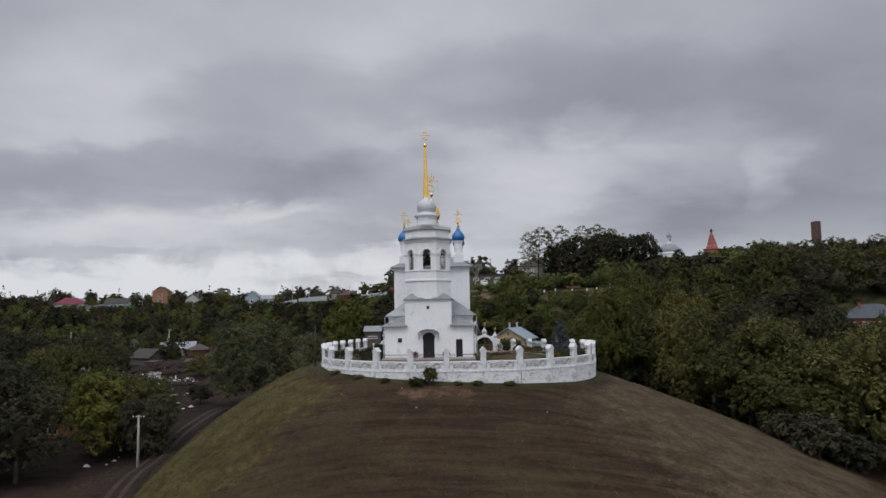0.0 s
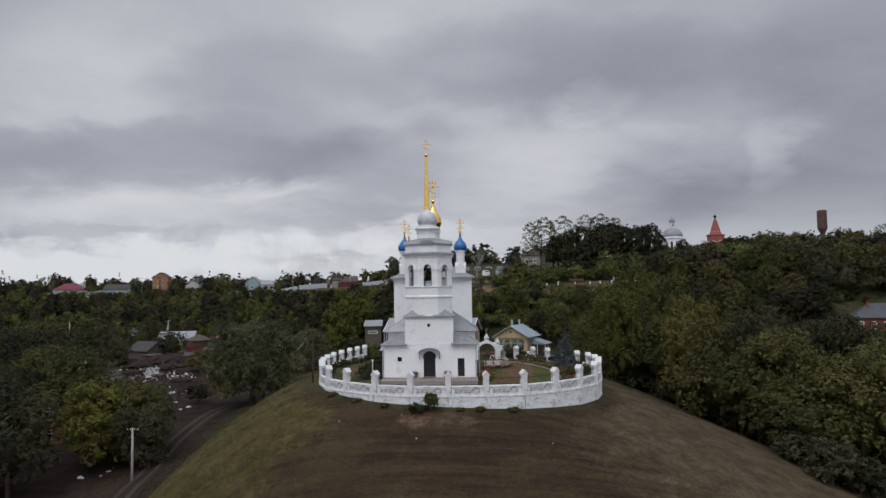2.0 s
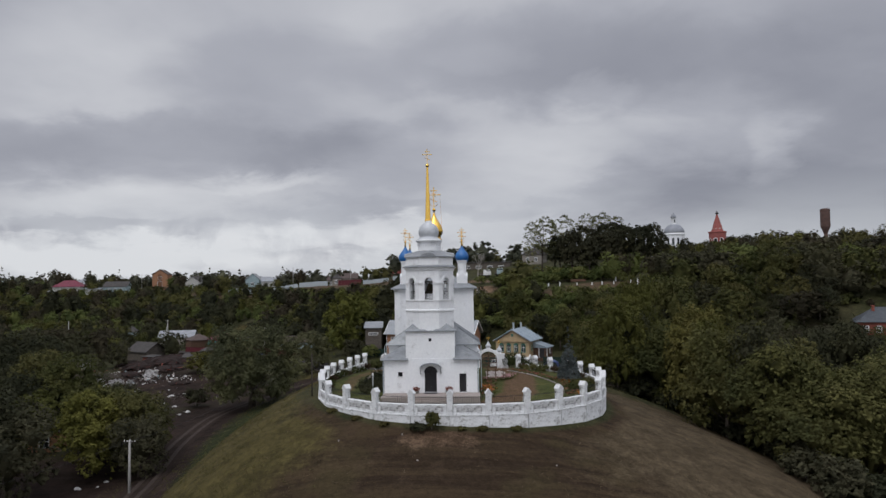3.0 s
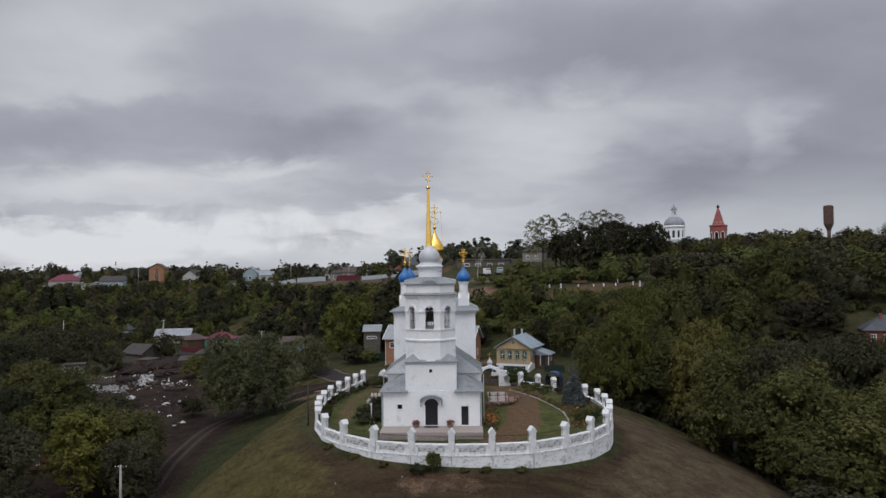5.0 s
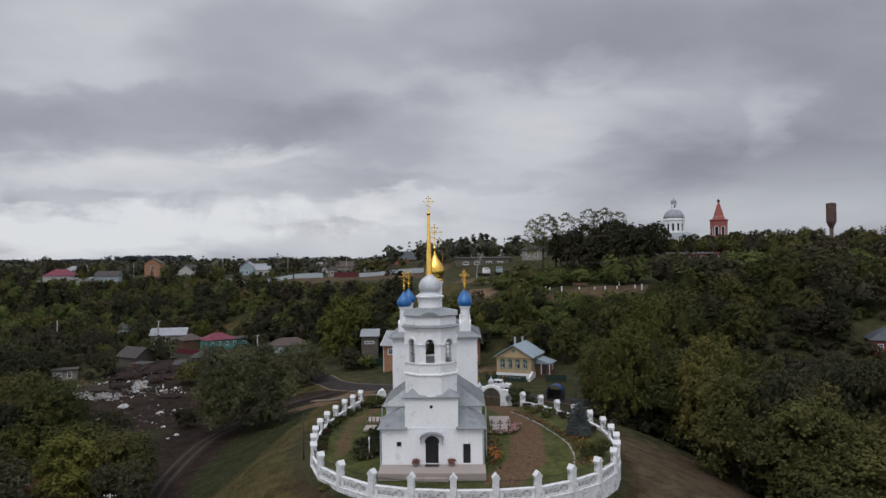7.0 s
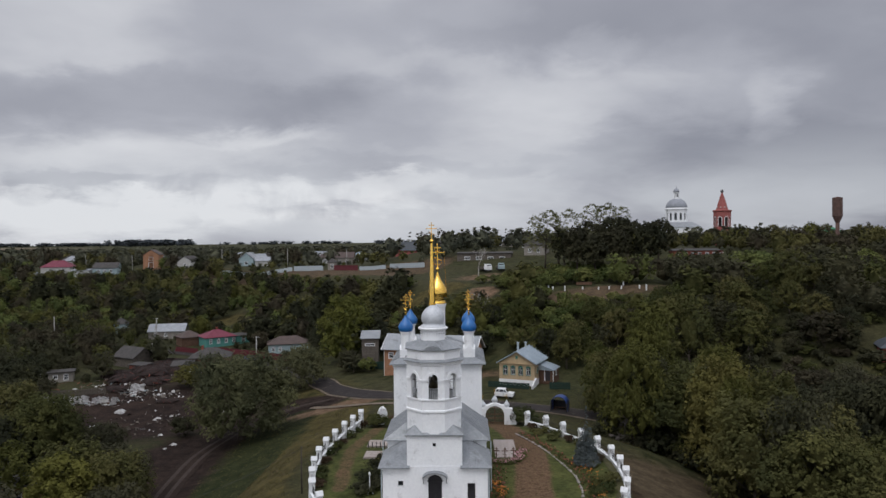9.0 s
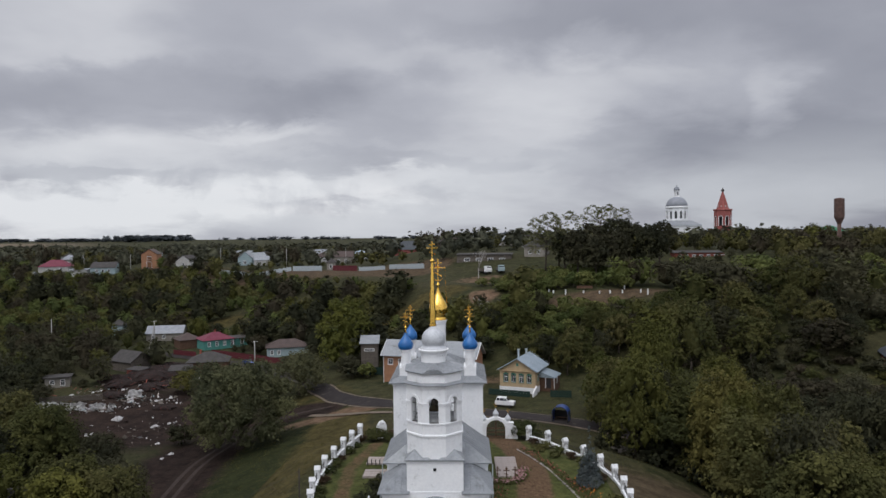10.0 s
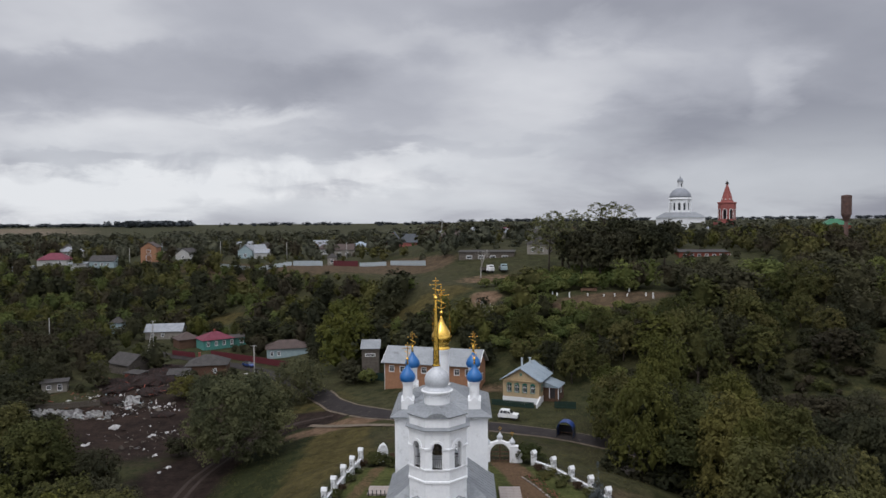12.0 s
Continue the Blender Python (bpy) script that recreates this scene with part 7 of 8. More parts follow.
# ---- poles ----


def pole(x, y, h, mat, label, r=0.13, arms=0, z=None, lamp=False):
    t = thing("utility_pole", (x, y, gz(x, y) if z is None else z), rng.uniform(0, 40), label, "pole")
    part("post", lathe([(r * 1.25, -0.5), (r, h * 0.5), (r * 0.8, h)], 10), mat, t, smooth=True)
    for k in range(arms):
        zz = h - 0.35 - 0.5 * k
        part("crossarm", boxes((-0.8, 0.8, -0.05, 0.05, zz, zz + 0.1)), old_pole, t)
        for s2 in (-0.7, -0.3, 0.3, 0.7):
            part("insulator", lathe([(0.05, zz + 0.1), (0.06, zz + 0.2), (0.03, zz + 0.26)], 8, s2, 0), white_paint, t)
    if lamp:
        part("lamp_arm", rod(bmesh.new(), (0, 0, h - 0.2), (0.9, 0, h + 0.15), 0.035), iron, t)
        part("lamp_head", boxes((0.75, 1.25, -0.12, 0.12, h + 0.08, h + 0.22)), iron, t)
    return t


pole(-40.0, 16.0, 8.1, concrete, "grey concrete utility pole beside the muddy track", 0.16, 1, z=-16.2)
pole(-13.9, 6.2, 5.0, old_pole, "thin dark wooden pole on the grassy slope by the wall", 0.08, 0, z=gz(-13.9, 6.2) - 0.1)
pole(-51.3, 117.7, 10.0, concrete, "pale concrete utility pole by the lane", 0.15, 1)
pole(-137.0, 172.0, 10.0, concrete, "pale utility pole among the valley gardens", 0.15, 0)
pole(-29.0, 147.0, 9.0, concrete, "thin pale pole above the shed", 0.12, 0)
a_pole = pole(-96.4, 160.3, 10.5, concrete, "braced pair of concrete utility poles", 0.16, 1)
part("brace", rod(bmesh.new(), (-2.6, -2.2, -0.5), (0, 0, 9.2), 0.14, 8), concrete, a_pole)


def cable(a, b, sag):
    """A hanging wire between two points."""
    a, b = Vector(a), Vector(b)
    bm = bmesh.new()
    pts = [a.lerp(b, k / 14) - Vector((0, 0, sag * 4 * (k / 14) * (1 - k / 14))) for k in range(15)]
    rings = [[bm.verts.new(p + Vector(o)) for o in ((0.022, 0, 0), (-0.011, 0.019, 0.01), (-0.011, -0.019, -0.01))] for p in pts]
    for p, q in zip(rings, rings[1:]):
        for k in range(3):
            bm.faces.new((p[k], p[(k + 1) % 3], q[(k + 1) % 3], q[k]))
    return tagged(part("cable", bm, iron), "black overhead cable sagging between the poles", "cable", "overhead cables")


cable((-40.0, 16.0, -8.3), (-13.9, 6.2, gz(-13.9, 6.2) + 4.7), 1.0)
cable((-40.2, 15.6, -8.3), (-62.0, -20.0, -9.0), 1.6)
cable((-39.5, 16.3, -8.3), (-66.0, 38.0, gz(-66, 38) + 3.3), 1.8)
for k, (x, y, h) in enumerate(((-170, 300, 9), (-130, 322, 10), (-60, 318, 9), (-8, 300, 11), (-88, 300, 10), (-195, 300, 9))):
    pole(x, y, h, concrete, "distant street pole on the ridge", 0.14, 0)

# ---- vehicles ----


def wheel_set(t, xs2, y, r, w):
    for wx in xs2:
        for s2 in (-1, 1):
            b0 = lathe([(r * 0.62, -w / 2), (r * 0.96, -w / 2), (r, -w / 4), (r, w / 4), (r * 0.96, w / 2), (r * 0.62, w / 2)], 20)
            b0.transform(pose(wx, s2 * y, r, 90))
            wh = part("wheel", b0, tyre, t, smooth=False)
            b1 = lathe([(r * 0.6, -w / 2 + 0.02), (r * 0.6, w / 2 - 0.02)], 16)
            b1.transform(pose(wx, s2 * y, r, 90))
            part("rim", b1, pale_sheet, wh)


niva = thing("car", (11.1, 73.1, gz(11.1, 73.1) + 0.08), -17, "small white boxy off-road car parked at the roadside", "car")


niva.scale = (1.04, 1.04, 1.14)


def car_body(profile, y, top_y):
    """A body from a side outline (x, z, half width)."""
    bm = bmesh.new()
    left = [bm.verts.new((px, -hy, pz)) for px, pz, hy in profile]
    right = [bm.verts.new((px, hy, pz)) for px, pz, hy in profile]
    n = len(profile)
    for k in range(n):
        bm.faces.new((left[k], left[(k + 1) % n], right[(k + 1) % n], right[k]))
    bm.faces.new(left)
    bm.faces.new(list(reversed(right)))
    bmesh.ops.bevel(bm, geom=list(bm.edges), offset=0.04, segments=2, affect="EDGES")
    return bm


part("body", car_body([(-1.78, 0.36, 0.80), (1.82, 0.36, 0.80), (1.85, 0.62, 0.82), (1.80, 0.92, 0.80), (0.72, 1.02, 0.82), (-1.78, 1.02, 0.82), (-1.84, 0.7, 0.82)], 0, 0), car_white, niva)
part("cabin", car_body([(-1.74, 1.0, 0.78), (0.78, 1.0, 0.78), (0.18, 1.60, 0.62), (-1.46, 1.62, 0.62)], 0, 0), car_white, niva)
for s2 in (-1, 1):
    for pts in (((0.02, 1.08), (0.60, 1.08), (0.16, 1.50), (0.02, 1.50)), ((-0.86, 1.08), (-0.06, 1.08), (-0.06, 1.51), (-0.86, 1.52)), ((-1.55, 1.08), (-0.96, 1.08), (-0.96, 1.52), (-1.38, 1.52))):
        bm = bmesh.new()
        quad(bm, *[(px, s2 * (0.785 - 0.27 * (pz - 1.0)) + s2 * 0.012, pz) for px, pz in pts])
        part("side_window", bm, dark_glass, niva)
    part("headlight", lathe([(0.1, 0), (0.1, 0.03)], 12).copy() if False else boxes((1.83, 1.87, s2 * 0.58 - 0.1, s2 * 0.58 + 0.1, 0.66, 0.86)), pale_roof, niva)
    part("tail_light", boxes((-1.87, -1.83, s2 * 0.66 - 0.1, s2 * 0.66 + 0.1, 0.66, 0.86)), red_roof, niva)
    part("door_line", boxes((-0.02, 0.0, s2 * 0.825 - 0.004, s2 * 0.825 + 0.004, 0.42, 1.0)), dark_door, niva)
bm = bmesh.new()
quad(bm, (0.74, -0.66, 1.06), (0.74, 0.66, 1.06), (0.24, 0.54, 1.54), (0.24, -0.54, 1.54))
bm.transform(Matrix.Translation((0.02, 0, 0.015)))
part("windscreen", bm, dark_glass, niva)
part("bumper", boxes((1.80, 1.92, -0.78, 0.78, 0.38, 0.54)), dark_door, niva)
part("bumper", boxes((-1.92, -1.80, -0.78, 0.78, 0.38, 0.54)), dark_door, niva)
part("grille", boxes((1.84, 1.87, -0.4, 0.4, 0.62, 0.86)), dark_door, niva)
wheel_set(niva, (-1.08, 1.12), 0.70, 0.35, 0.2)
b_car = thing("car", (-59.2, 138.6, gz(-59.2, 138.6) + 0.18), -38, "dark blue saloon car parked on the lane", "car")
part("body", car_body([(-2.1, 0.3, 0.8), (2.1, 0.3, 0.8), (2.12, 0.6, 0.82), (1.0, 0.92, 0.84), (-2.08, 0.95, 0.82)], 0, 0), car_blue, b_car)
part("cabin", car_body([(-1.6, 0.92, 0.76), (1.05, 0.9, 0.76), (0.3, 1.42, 0.6), (-1.1, 1.42, 0.6)], 0, 0), dark_glass, b_car)
wheel_set(b_car, (-1.3, 1.3), 0.72, 0.31, 0.19)

sh = thing("shelter", (20.5, 62.5, gz(20.5, 62.5) + 0.1), -20, "small open shelter with a glossy dark blue vaulted canopy", "shelter")
bm = bmesh.new()
for k in range(14):
    a0, a1 = math.pi * k / 14, math.pi * (k + 1) / 14
    for r, fl in ((1.45, 0), (1.38, 1)):
        quad(bm, *[(-r * math.cos(q), yy, 1.55 + 1.25 * r / 1.45 * math.sin(q)) for q, yy in ((a0, -1.1), (a1, -1.1), (a1, 1.1), (a0, 1.1))])
    quad(bm, *[(-r * math.cos(q), -1.1, 1.55 + 1.25 * r / 1.45 * math.sin(q)) for q, r in ((a0, 1.38), (a0, 1.45), (a1, 1.45), (a1, 1.38))])
part("canopy", bm, car_blue, sh, "glossy dark blue vault", True)
for sx in (-1.4, 1.4):
    for sy in (-1.0, 1.0):
        part("post", boxes((sx - 0.09, sx + 0.09, sy - 0.09, sy + 0.09, -0.2, 1.6)), dark_door, sh)
    part("side_panel", boxes((sx - 0.03, sx + 0.03, -1.0, 1.0, 0.1, 1.55)), car_blue, sh)
part("back_panel", boxes((-1.4, 1.4, 1.0, 1.05, 0.0, 1.7)), dark_door, sh)
part("bench", boxes((-1.1, 1.1, 0.55, 0.95, 0.42, 0.5), (-1.0, -0.9, 0.6, 0.9, -0.1, 0.42), (0.9, 1.0, 0.6, 0.9, -0.1, 0.42)), brown_wood, sh)


def truck(x, y, turn, label, paint=None):
    t = thing("truck", (x, y, gz(x, y)), turn, label, "truck")
    part("cab", car_body([(1.2, 0.7, 1.1), (3.0, 0.7, 1.1), (3.05, 1.7, 1.1), (2.7, 2.7, 1.0), (1.2, 2.75, 1.0)], 0, 0), paint or car_white, t)
    part("windscreen", boxes((2.84, 2.9, -0.9, 0.9, 1.75, 2.5)), dark_glass, t)
    part("chassis", boxes((-3.2, 3.0, -0.5, 0.5, 0.55, 0.75)), dark_door, t)
    part("load_bed", boxes((-3.3, 0.9, -1.15, 1.15, 0.95, 1.05), (-3.3, 0.9, -1.15, -1.08, 1.05, 1.7), (-3.3, 0.9, 1.08, 1.15, 1.05, 1.7), (-3.3, -3.2, -1.1, 1.1, 1.05, 1.7), (0.8, 0.9, -1.1, 1.1, 1.05, 1.9)), grey_wood, t)
    wheel_set(t, (-2.3, 2.1), 0.95, 0.48, 0.3)
    return t


truck(11.0, 184.5, -60, "white-cabbed flatbed truck parked on the hilltop")
truck(16.5, 184.0, -85, "pale blue-cabbed truck with a dark load bed on the hilltop", pale_teal)

# ---- the churchyard ----


def shrub(name, x, y, r, h, mat, label, category="shrub", group="", count=260, leaf=0.12, z=None):
    t = thing(name, (x, y, gz(x, y) if z is None else z), 0, label, category, group)
    lobes = [(0, 0, h * 0.5, r * 0.7, h * 0.5)] + [(r * 0.5 * math.cos(a), r * 0.5 * math.sin(a), h * (0.38 + 0.2 * (k % 2)), r * 0.5, h * 0.36) for k, a in enumerate([2.1 * j + rng.uniform(0, 0.6) for j in range(4)])]
    V, Q, T = crown_arrays(lobes, count * 1.8, leaf * 0.85)
    part("leaves", mesh_np("leaves", V, Q, T), mat, t)
    part("stem", rod(bmesh.new(), (0, 0, -0.2), (0, 0, h * 0.5), 0.05), bark, t)
    return t


# blue spruce
sp = thing("spruce", (16.8, 13.6, gz(16.8, 13.6)), 0, "blue-grey spruce beside the churchyard wall", "tree")
V, Q, T = crown_arrays(cone_lobes(1.3, 6.0, 0.3, 16), 10500, 0.075, core=0)
part("crown", mesh_np("crown", V, Q, T), needles, sp)
bm = trunk_bmesh(6.0, 0.12, 0, 0)
part("trunk", bm, bark, sp)
lead = crown_arrays([(0, 0, 6.3, 0.10, 0.45)], 80, 0.09, core=0)
part("leader", mesh_np("leader", *lead), needles, sp)

# shrubs inside the wall
for k, (ax, ay) in enumerate(((-12.6, 6.5), (-12.9, 9.0), (-13.2, 11.4), (-13.3, 14.6), (-13.4, 18.2), (-13.2, 21.0), (-13.0, 24.0), (-12.6, 27.0), (-12.2, 30.2), (-11.6, 33.0))):
    shrub("shrub", ax + 0.25, ay, rng.uniform(0.7, 1.05), rng.uniform(0.7, 1.2), shrub_leaf if k % 3 else grass_blade, "rounded garden shrub by the white wall", group="shrubs along the wall")
for k, (ax, ay) in enumerate(((17.6, 5.2), (18.4, 8.0), (18.6, 15.6), (18.2, 18.2), (17.4, 21.4), (16.4, 24.4), (15.2, 27.2), (13.8, 29.6), (12.4, 31.6), (15.9, 4.0), (16.8, 7.0), (17.2, 17.0), (14.4, 25.2), (12.6, 28.0))):
    shrub("shrub", ax, ay, rng.uniform(0.6, 1.1), rng.uniform(0.6, 1.1), (shrub_leaf, leaf_green, grass_blade)[k % 3], "low garden shrub in the border by the wall", group="shrubs along the wall")
for x, y, r, h in ((-6.6, 10.4, 1.5, 1.6), (-7.2, 7.4, 1.5, 1.3), (-6.2, 13.2, 1.2, 1.4), (-5.9, 6.2, 1.0, 1.0), (-7.4, 4.6, 1.3, 0.9)):
    shrub("shrub", x, y, r, h, leaf_dark, "dark green bush beside the church wall", group="bushes beside the church", count=500)
shrub("shrub", -6.9, 11.6, 0.6, 1.5, leaf_yellow, "bright yellow-green bush beside the church", count=300)
shrub("shrub", 11.2, 36.6, 2.1, 2.4, shrub_leaf, "large rounded bush beside the gateway", count=900, leaf=0.15)
shrub("shrub", 12.9, 35.4, 1.2, 1.5, shrub_leaf, "smaller bush beside the gateway", count=500, leaf=0.15)
shrub("shrub", -9.6, 34.4, 1.6, 1.6, shrub_leaf, "spreading bush beside the leaning pier", count=800, leaf=0.15)
shrub("shrub", -7.4, 33.5, 1.2, 1.2, shrub_leaf, "low bush beside the lawn", count=400, leaf=0.14)
shrub("shrub", 0.7, -9.1, 0.72, 1.7, leaf_green, "bright green bush against the outer wall face", count=700, leaf=0.13)
shrub("shrub", -0.6, -9.4, 1.0, 0.7, leaf_dark, "low weeds at the foot of the wall", count=300, leaf=0.13)
for x, y in ((3.5, -8.8), (5.4, -8.7), (-3.9, -7.9), (-6.9, -5.8), (8.6, -8.2), (-9.9, -2.8)):
    shrub("weeds", x, y, rng.uniform(0.4, 0.8), rng.uniform(0.12, 0.25), green_blade, "green weeds at the foot of the wall", "weeds", "weeds along the wall", 160, 0.12)


def flower_bed(line, width, mat, label, n=340, size=0.075, h=0.35):
    """Leaves and blossoms along a line of points."""
    L = [math.hypot(b[0] - a[0], b[1] - a[1]) for a, b in zip(line, line[1:])]
    t = thing("flower_bed", (line[0][0], line[0][1], 0), 0, label, "flowers")
    for name, m2, count, s2, zz in (("foliage", shrub_leaf, n * 2, size * 1.5, (0.0, h * 0.8)), ("blossoms", mat, n, size, (h * 0.5, h))):
        u = rng.uniform(0, sum(L), count)
        P = []
        for v in u:
            k = 0
            while k < len(L) - 1 and v > L[k]:
                v -= L[k]
                k += 1
            f = v / L[k]
            P.append((line[k][0] + (line[k + 1][0] - line[k][0]) * f, line[k][1] + (line[k + 1][1] - line[k][1]) * f))
        P = np.array(P) + rng.normal(size=(count, 2)) * width * 0.4
        c = np.stack([P[:, 0] - line[0][0], P[:, 1] - line[0][1], ground(P[:, 0], P[:, 1]) + rng.uniform(*zz, count)], 1)
        nor = rng.normal(size=(count, 3)) * 0.6 + np.array([0, -0.3, 1.0])
        nor /= np.linalg.norm(nor, axis=1)[:, None]
        tt = np.cross(nor, rng.normal(size=(count, 3)))
        tt /= np.linalg.norm(tt, axis=1)[:, None]
        bb = np.cross(nor, tt)
        s3 = s2 * rng.uniform(0.7, 1.4, count)[:, None]
        V = np.stack([c - tt * s3, c - bb * s3, c + tt * s3, c + bb * s3], 1).reshape(-1, 3)
        tagged(part(name, mesh_np(name, V, np.arange(4 * count).reshape(-1, 4)), m2, t), kind="stuff")
    return t


BORDER = [(14.4, 1.6), (15.0, 5.5), (15.0, 10.0), (13.9, 15.5), (12.9, 20.0), (11.6, 24.5), (9.9, 29.0)]
flower_bed([(x + 0.8, y) for x, y in BORDER], 0.8, red_flower, "border of red and brown flowers along the lawn", 300)
flower_bed([(x + 1.9, y + 0.4) for x, y in BORDER[:4]], 1.4, orange_flower, "mixed low flowers between border and wall", 160)
flower_bed([(6.2, 7.4), (6.7, 5.2), (6.5, 3.4)], 0.7, orange_flower, "clump of bright orange flowers beside the church", 190, 0.09, 0.5)
flower_bed([(6.2, 14.8), (7.6, 14.4), (9.2, 15.4), (10.0, 19.5)], 0.9, pink_flower, "pink and white flowers round the grave crosses", 300, 0.08, 0.45)
flower_bed([(6.4, 12.4), (6.6, 9.0), (6.3, 1.0)], 1.1, red_flower, "leafy flower bed along the church wall", 120, 0.08, 0.6)
k = 0
for (ax, ay), (bx, by) in zip(BORDER, BORDER[1:]):
    n = int(math.hypot(bx - ax, by - ay) / 0.5)
    for j in range(n):
        f = (j + rng.uniform(0.2, 0.8)) / n
        x, y, r = ax + (bx - ax) * f, ay + (by - ay) * f, rng.uniform(0.12, 0.24)
        b0 = hull([tuple(v * r * rng.uniform(0.75, 1.1) * (1, 1, 0.7)[i] for i, v in enumerate(p)) for p in ((1, 0, 0), (-1, 0, 0), (0, 1, 0), (0, -1, 0), (0, 0, 1), (0, 0, -1), (0.6, 0.6, 0.5), (-0.6, 0.6, 0.5), (0.6, -0.6, 0.5), (-0.6, -0.6, 0.5))])
        st = part("border_stone", b0, stone)
        st.location = (x, y, gz(x, y) + r * 0.3)
        tagged(st, "pale rough stone edging the flower border", "stone", "stones edging the border")

# grave plots
for x0, x1, y0, y1, lab in ((6.7, 9.3, 16.6, 24.0, "pale pinkish paved grave plot with a low kerb"), (-9.2, -6.7, 21.8, 24.4, "pale paved grave plot beside the lawn"), (-8.9, -6.2, 16.4, 18.9, "pale stone-topped grave plot near the church")):
    zt = gz((x0 + x1) / 2, (y0 + y1) / 2)
    g = thing("grave_plot", (x0, y0, zt), 0, lab, "grave plot", "grave plots")
    part("kerb", boxes((0, x1 - x0, 0, y1 - y0, -0.4, 0.22)), pink_tile, g)
    nx2, ny2 = max(1, round((x1 - x0) / 0.85)), max(1, round((y1 - y0) / 0.85))
    me = bpy.data.meshes.new("slab")
    sw, sd = (x1 - x0) / nx2, (y1 - y0) / ny2
    bm = boxes((0.015, sw - 0.015, 0.015, sd - 0.015, 0.2, 0.26))
    bm.to_mesh(me)
    bm.free()
    me.materials.append(pink_tile)
    for i in range(nx2):
        for j in range(ny2):
            part("slab", me, pink_tile, g).location = (i * sw, j * sd, rng.uniform(-0.01, 0.01))
for x, y in ((6.75, 16.1), (7.75, 16.0), (8.75, 16.2)):
    z = gz(x, y)
    cr = thing("grave_cross", (x, y, z), 0, "dark brown wooden grave cross with three bars", "grave cross", "grave crosses")
    part("upright", boxes((-0.05, 0.05, -0.04, 0.04, -0.3, 1.45)), brown_wood, cr)
    part("crossbar", boxes((-0.38, 0.38, -0.035, 0.035, 0.98, 1.08)), brown_wood, cr)
    part("title_bar", boxes((-0.18, 0.18, -0.035, 0.035, 1.2, 1.28)), brown_wood, cr)
    part("foot_bar", rod(bmesh.new(), (-0.22, 0, 0.66), (0.22, 0, 0.52), 0.045, 4), brown_wood, cr)
for k, x in enumerate((-9.0, -8.5, -8.0, -7.5, -7.0)):
    z = gz(x, 21.6)
    rl = thing("grave_rail_post", (x, 21.6, z), 0, "short dark iron post before the grave plot", "post", "iron posts by the grave plot")
    part("post", lathe([(0.05, -0.2), (0.05, 0.6), (0.08, 0.66), (0.02, 0.75)], 8), iron, rl)
stand = thing("garden_stand", (-6.6, 4.6, gz(-6.6, 4.6)), 0, "thin white metal stand on splayed legs by the church", "stand")
part("post", rod(bmesh.new(), (0, 0, 0.7), (0, 0, 2.0), 0.045), white_paint, stand)
for a in (0, 2.1, 4.2):
    part("leg", rod(bmesh.new(), (0.4 * math.cos(a), 0.4 * math.sin(a), -0.05), (0, 0, 0.75), 0.03), white_paint, stand)
part("top", lathe([(0.09, 1.95), (0.12, 2.1), (0.04, 2.25)], 10), white_paint, stand)
for x in (-1.35, 2.15):
    tub = thing("flower_tub", (x, -0.55, -0.03), 0, "low stone tub of reddish brown flowers beside the church door", "planter", "flower tubs by the door")
    part("bowl", lathe([(0.22, 0.0), (0.3, 0.1), (0.36, 0.28), (0.33, 0.3)], 14), grey_block, tub)
    V, Q, T = crown_arrays([(0, 0, 0.42, 0.38, 0.2)], 260, 0.06)
    part("flowers", mesh_np("flowers", V, Q, T), red_flower, tub)
# tiles of the landing
tile = bpy.data.meshes.new("tile")
bm = boxes((0.008, 0.56, 0.008, 0.56, -0.03, 0.0))
bm.to_mesh(tile)
bm.free()
tile.materials.append(pink_tile)
for i in range(18):
    for j in range(5):
        part("tile", tile, pink_tile, landing).location = (CX - 5.05 + i * 0.569, -2.98 + j * 0.569, rng.uniform(-0.004, 0.004))
face_tile = bpy.data.meshes.new("face_tile")
bm = boxes((0.01, 0.36, -0.03, 0.0, 0.0, 0.30))
bm.to_mesh(face_tile)
bm.free()
face_tile.materials.append(pink_tile)
for i in range(28):
    for j in range(2):
        part("face_tile", face_tile, pink_tile, landing).location = (CX - 5.05 + i * 0.366, -3.0 - rng.uniform(0, 0.008), -0.66 + j * 0.315)

# ---- the rubbish dump and the valley floor ----


def lump(name, x, y, rx, ry, h, mat, label, category, group="", seg=7, z=None, rough=0.3):
    """An uneven heap or sack lying on the ground."""
    nu, nv = seg + 4, seg
    bm = bmesh.new()
    rows = []
    ph = rng.uniform(0, 6)
    for i in range(nv):
        p = math.pi / 2 * i / (nv - 1)
        rows.append([bm.verts.new((rx * math.cos(p) * math.cos(2 * math.pi * j / nu) * (1 + rough * math.sin(3 * j + ph + i)), ry * math.cos(p) * math.sin(2 * math.pi * j / nu) * (1 + rough * math.cos(2 * j + ph)), -0.15 + (h + 0.15) * math.sin(p) * (1 + rough * 0.6 * math.sin(2.2 * j + ph * 2 + i)))) for j in range(nu)])
    for a, b in zip(rows, rows[1:]):
        for j in range(nu):
            bm.faces.new((a[j], a[(j + 1) % nu], b[(j + 1) % nu], b[j]))
    ob = part(name, bm, mat, None)
    ob.matrix_basis = pose(x, y, gz(x, y) if z is None else z, 0, 0, rng.uniform(0, 360))
    return tagged(ob, label, category, group)


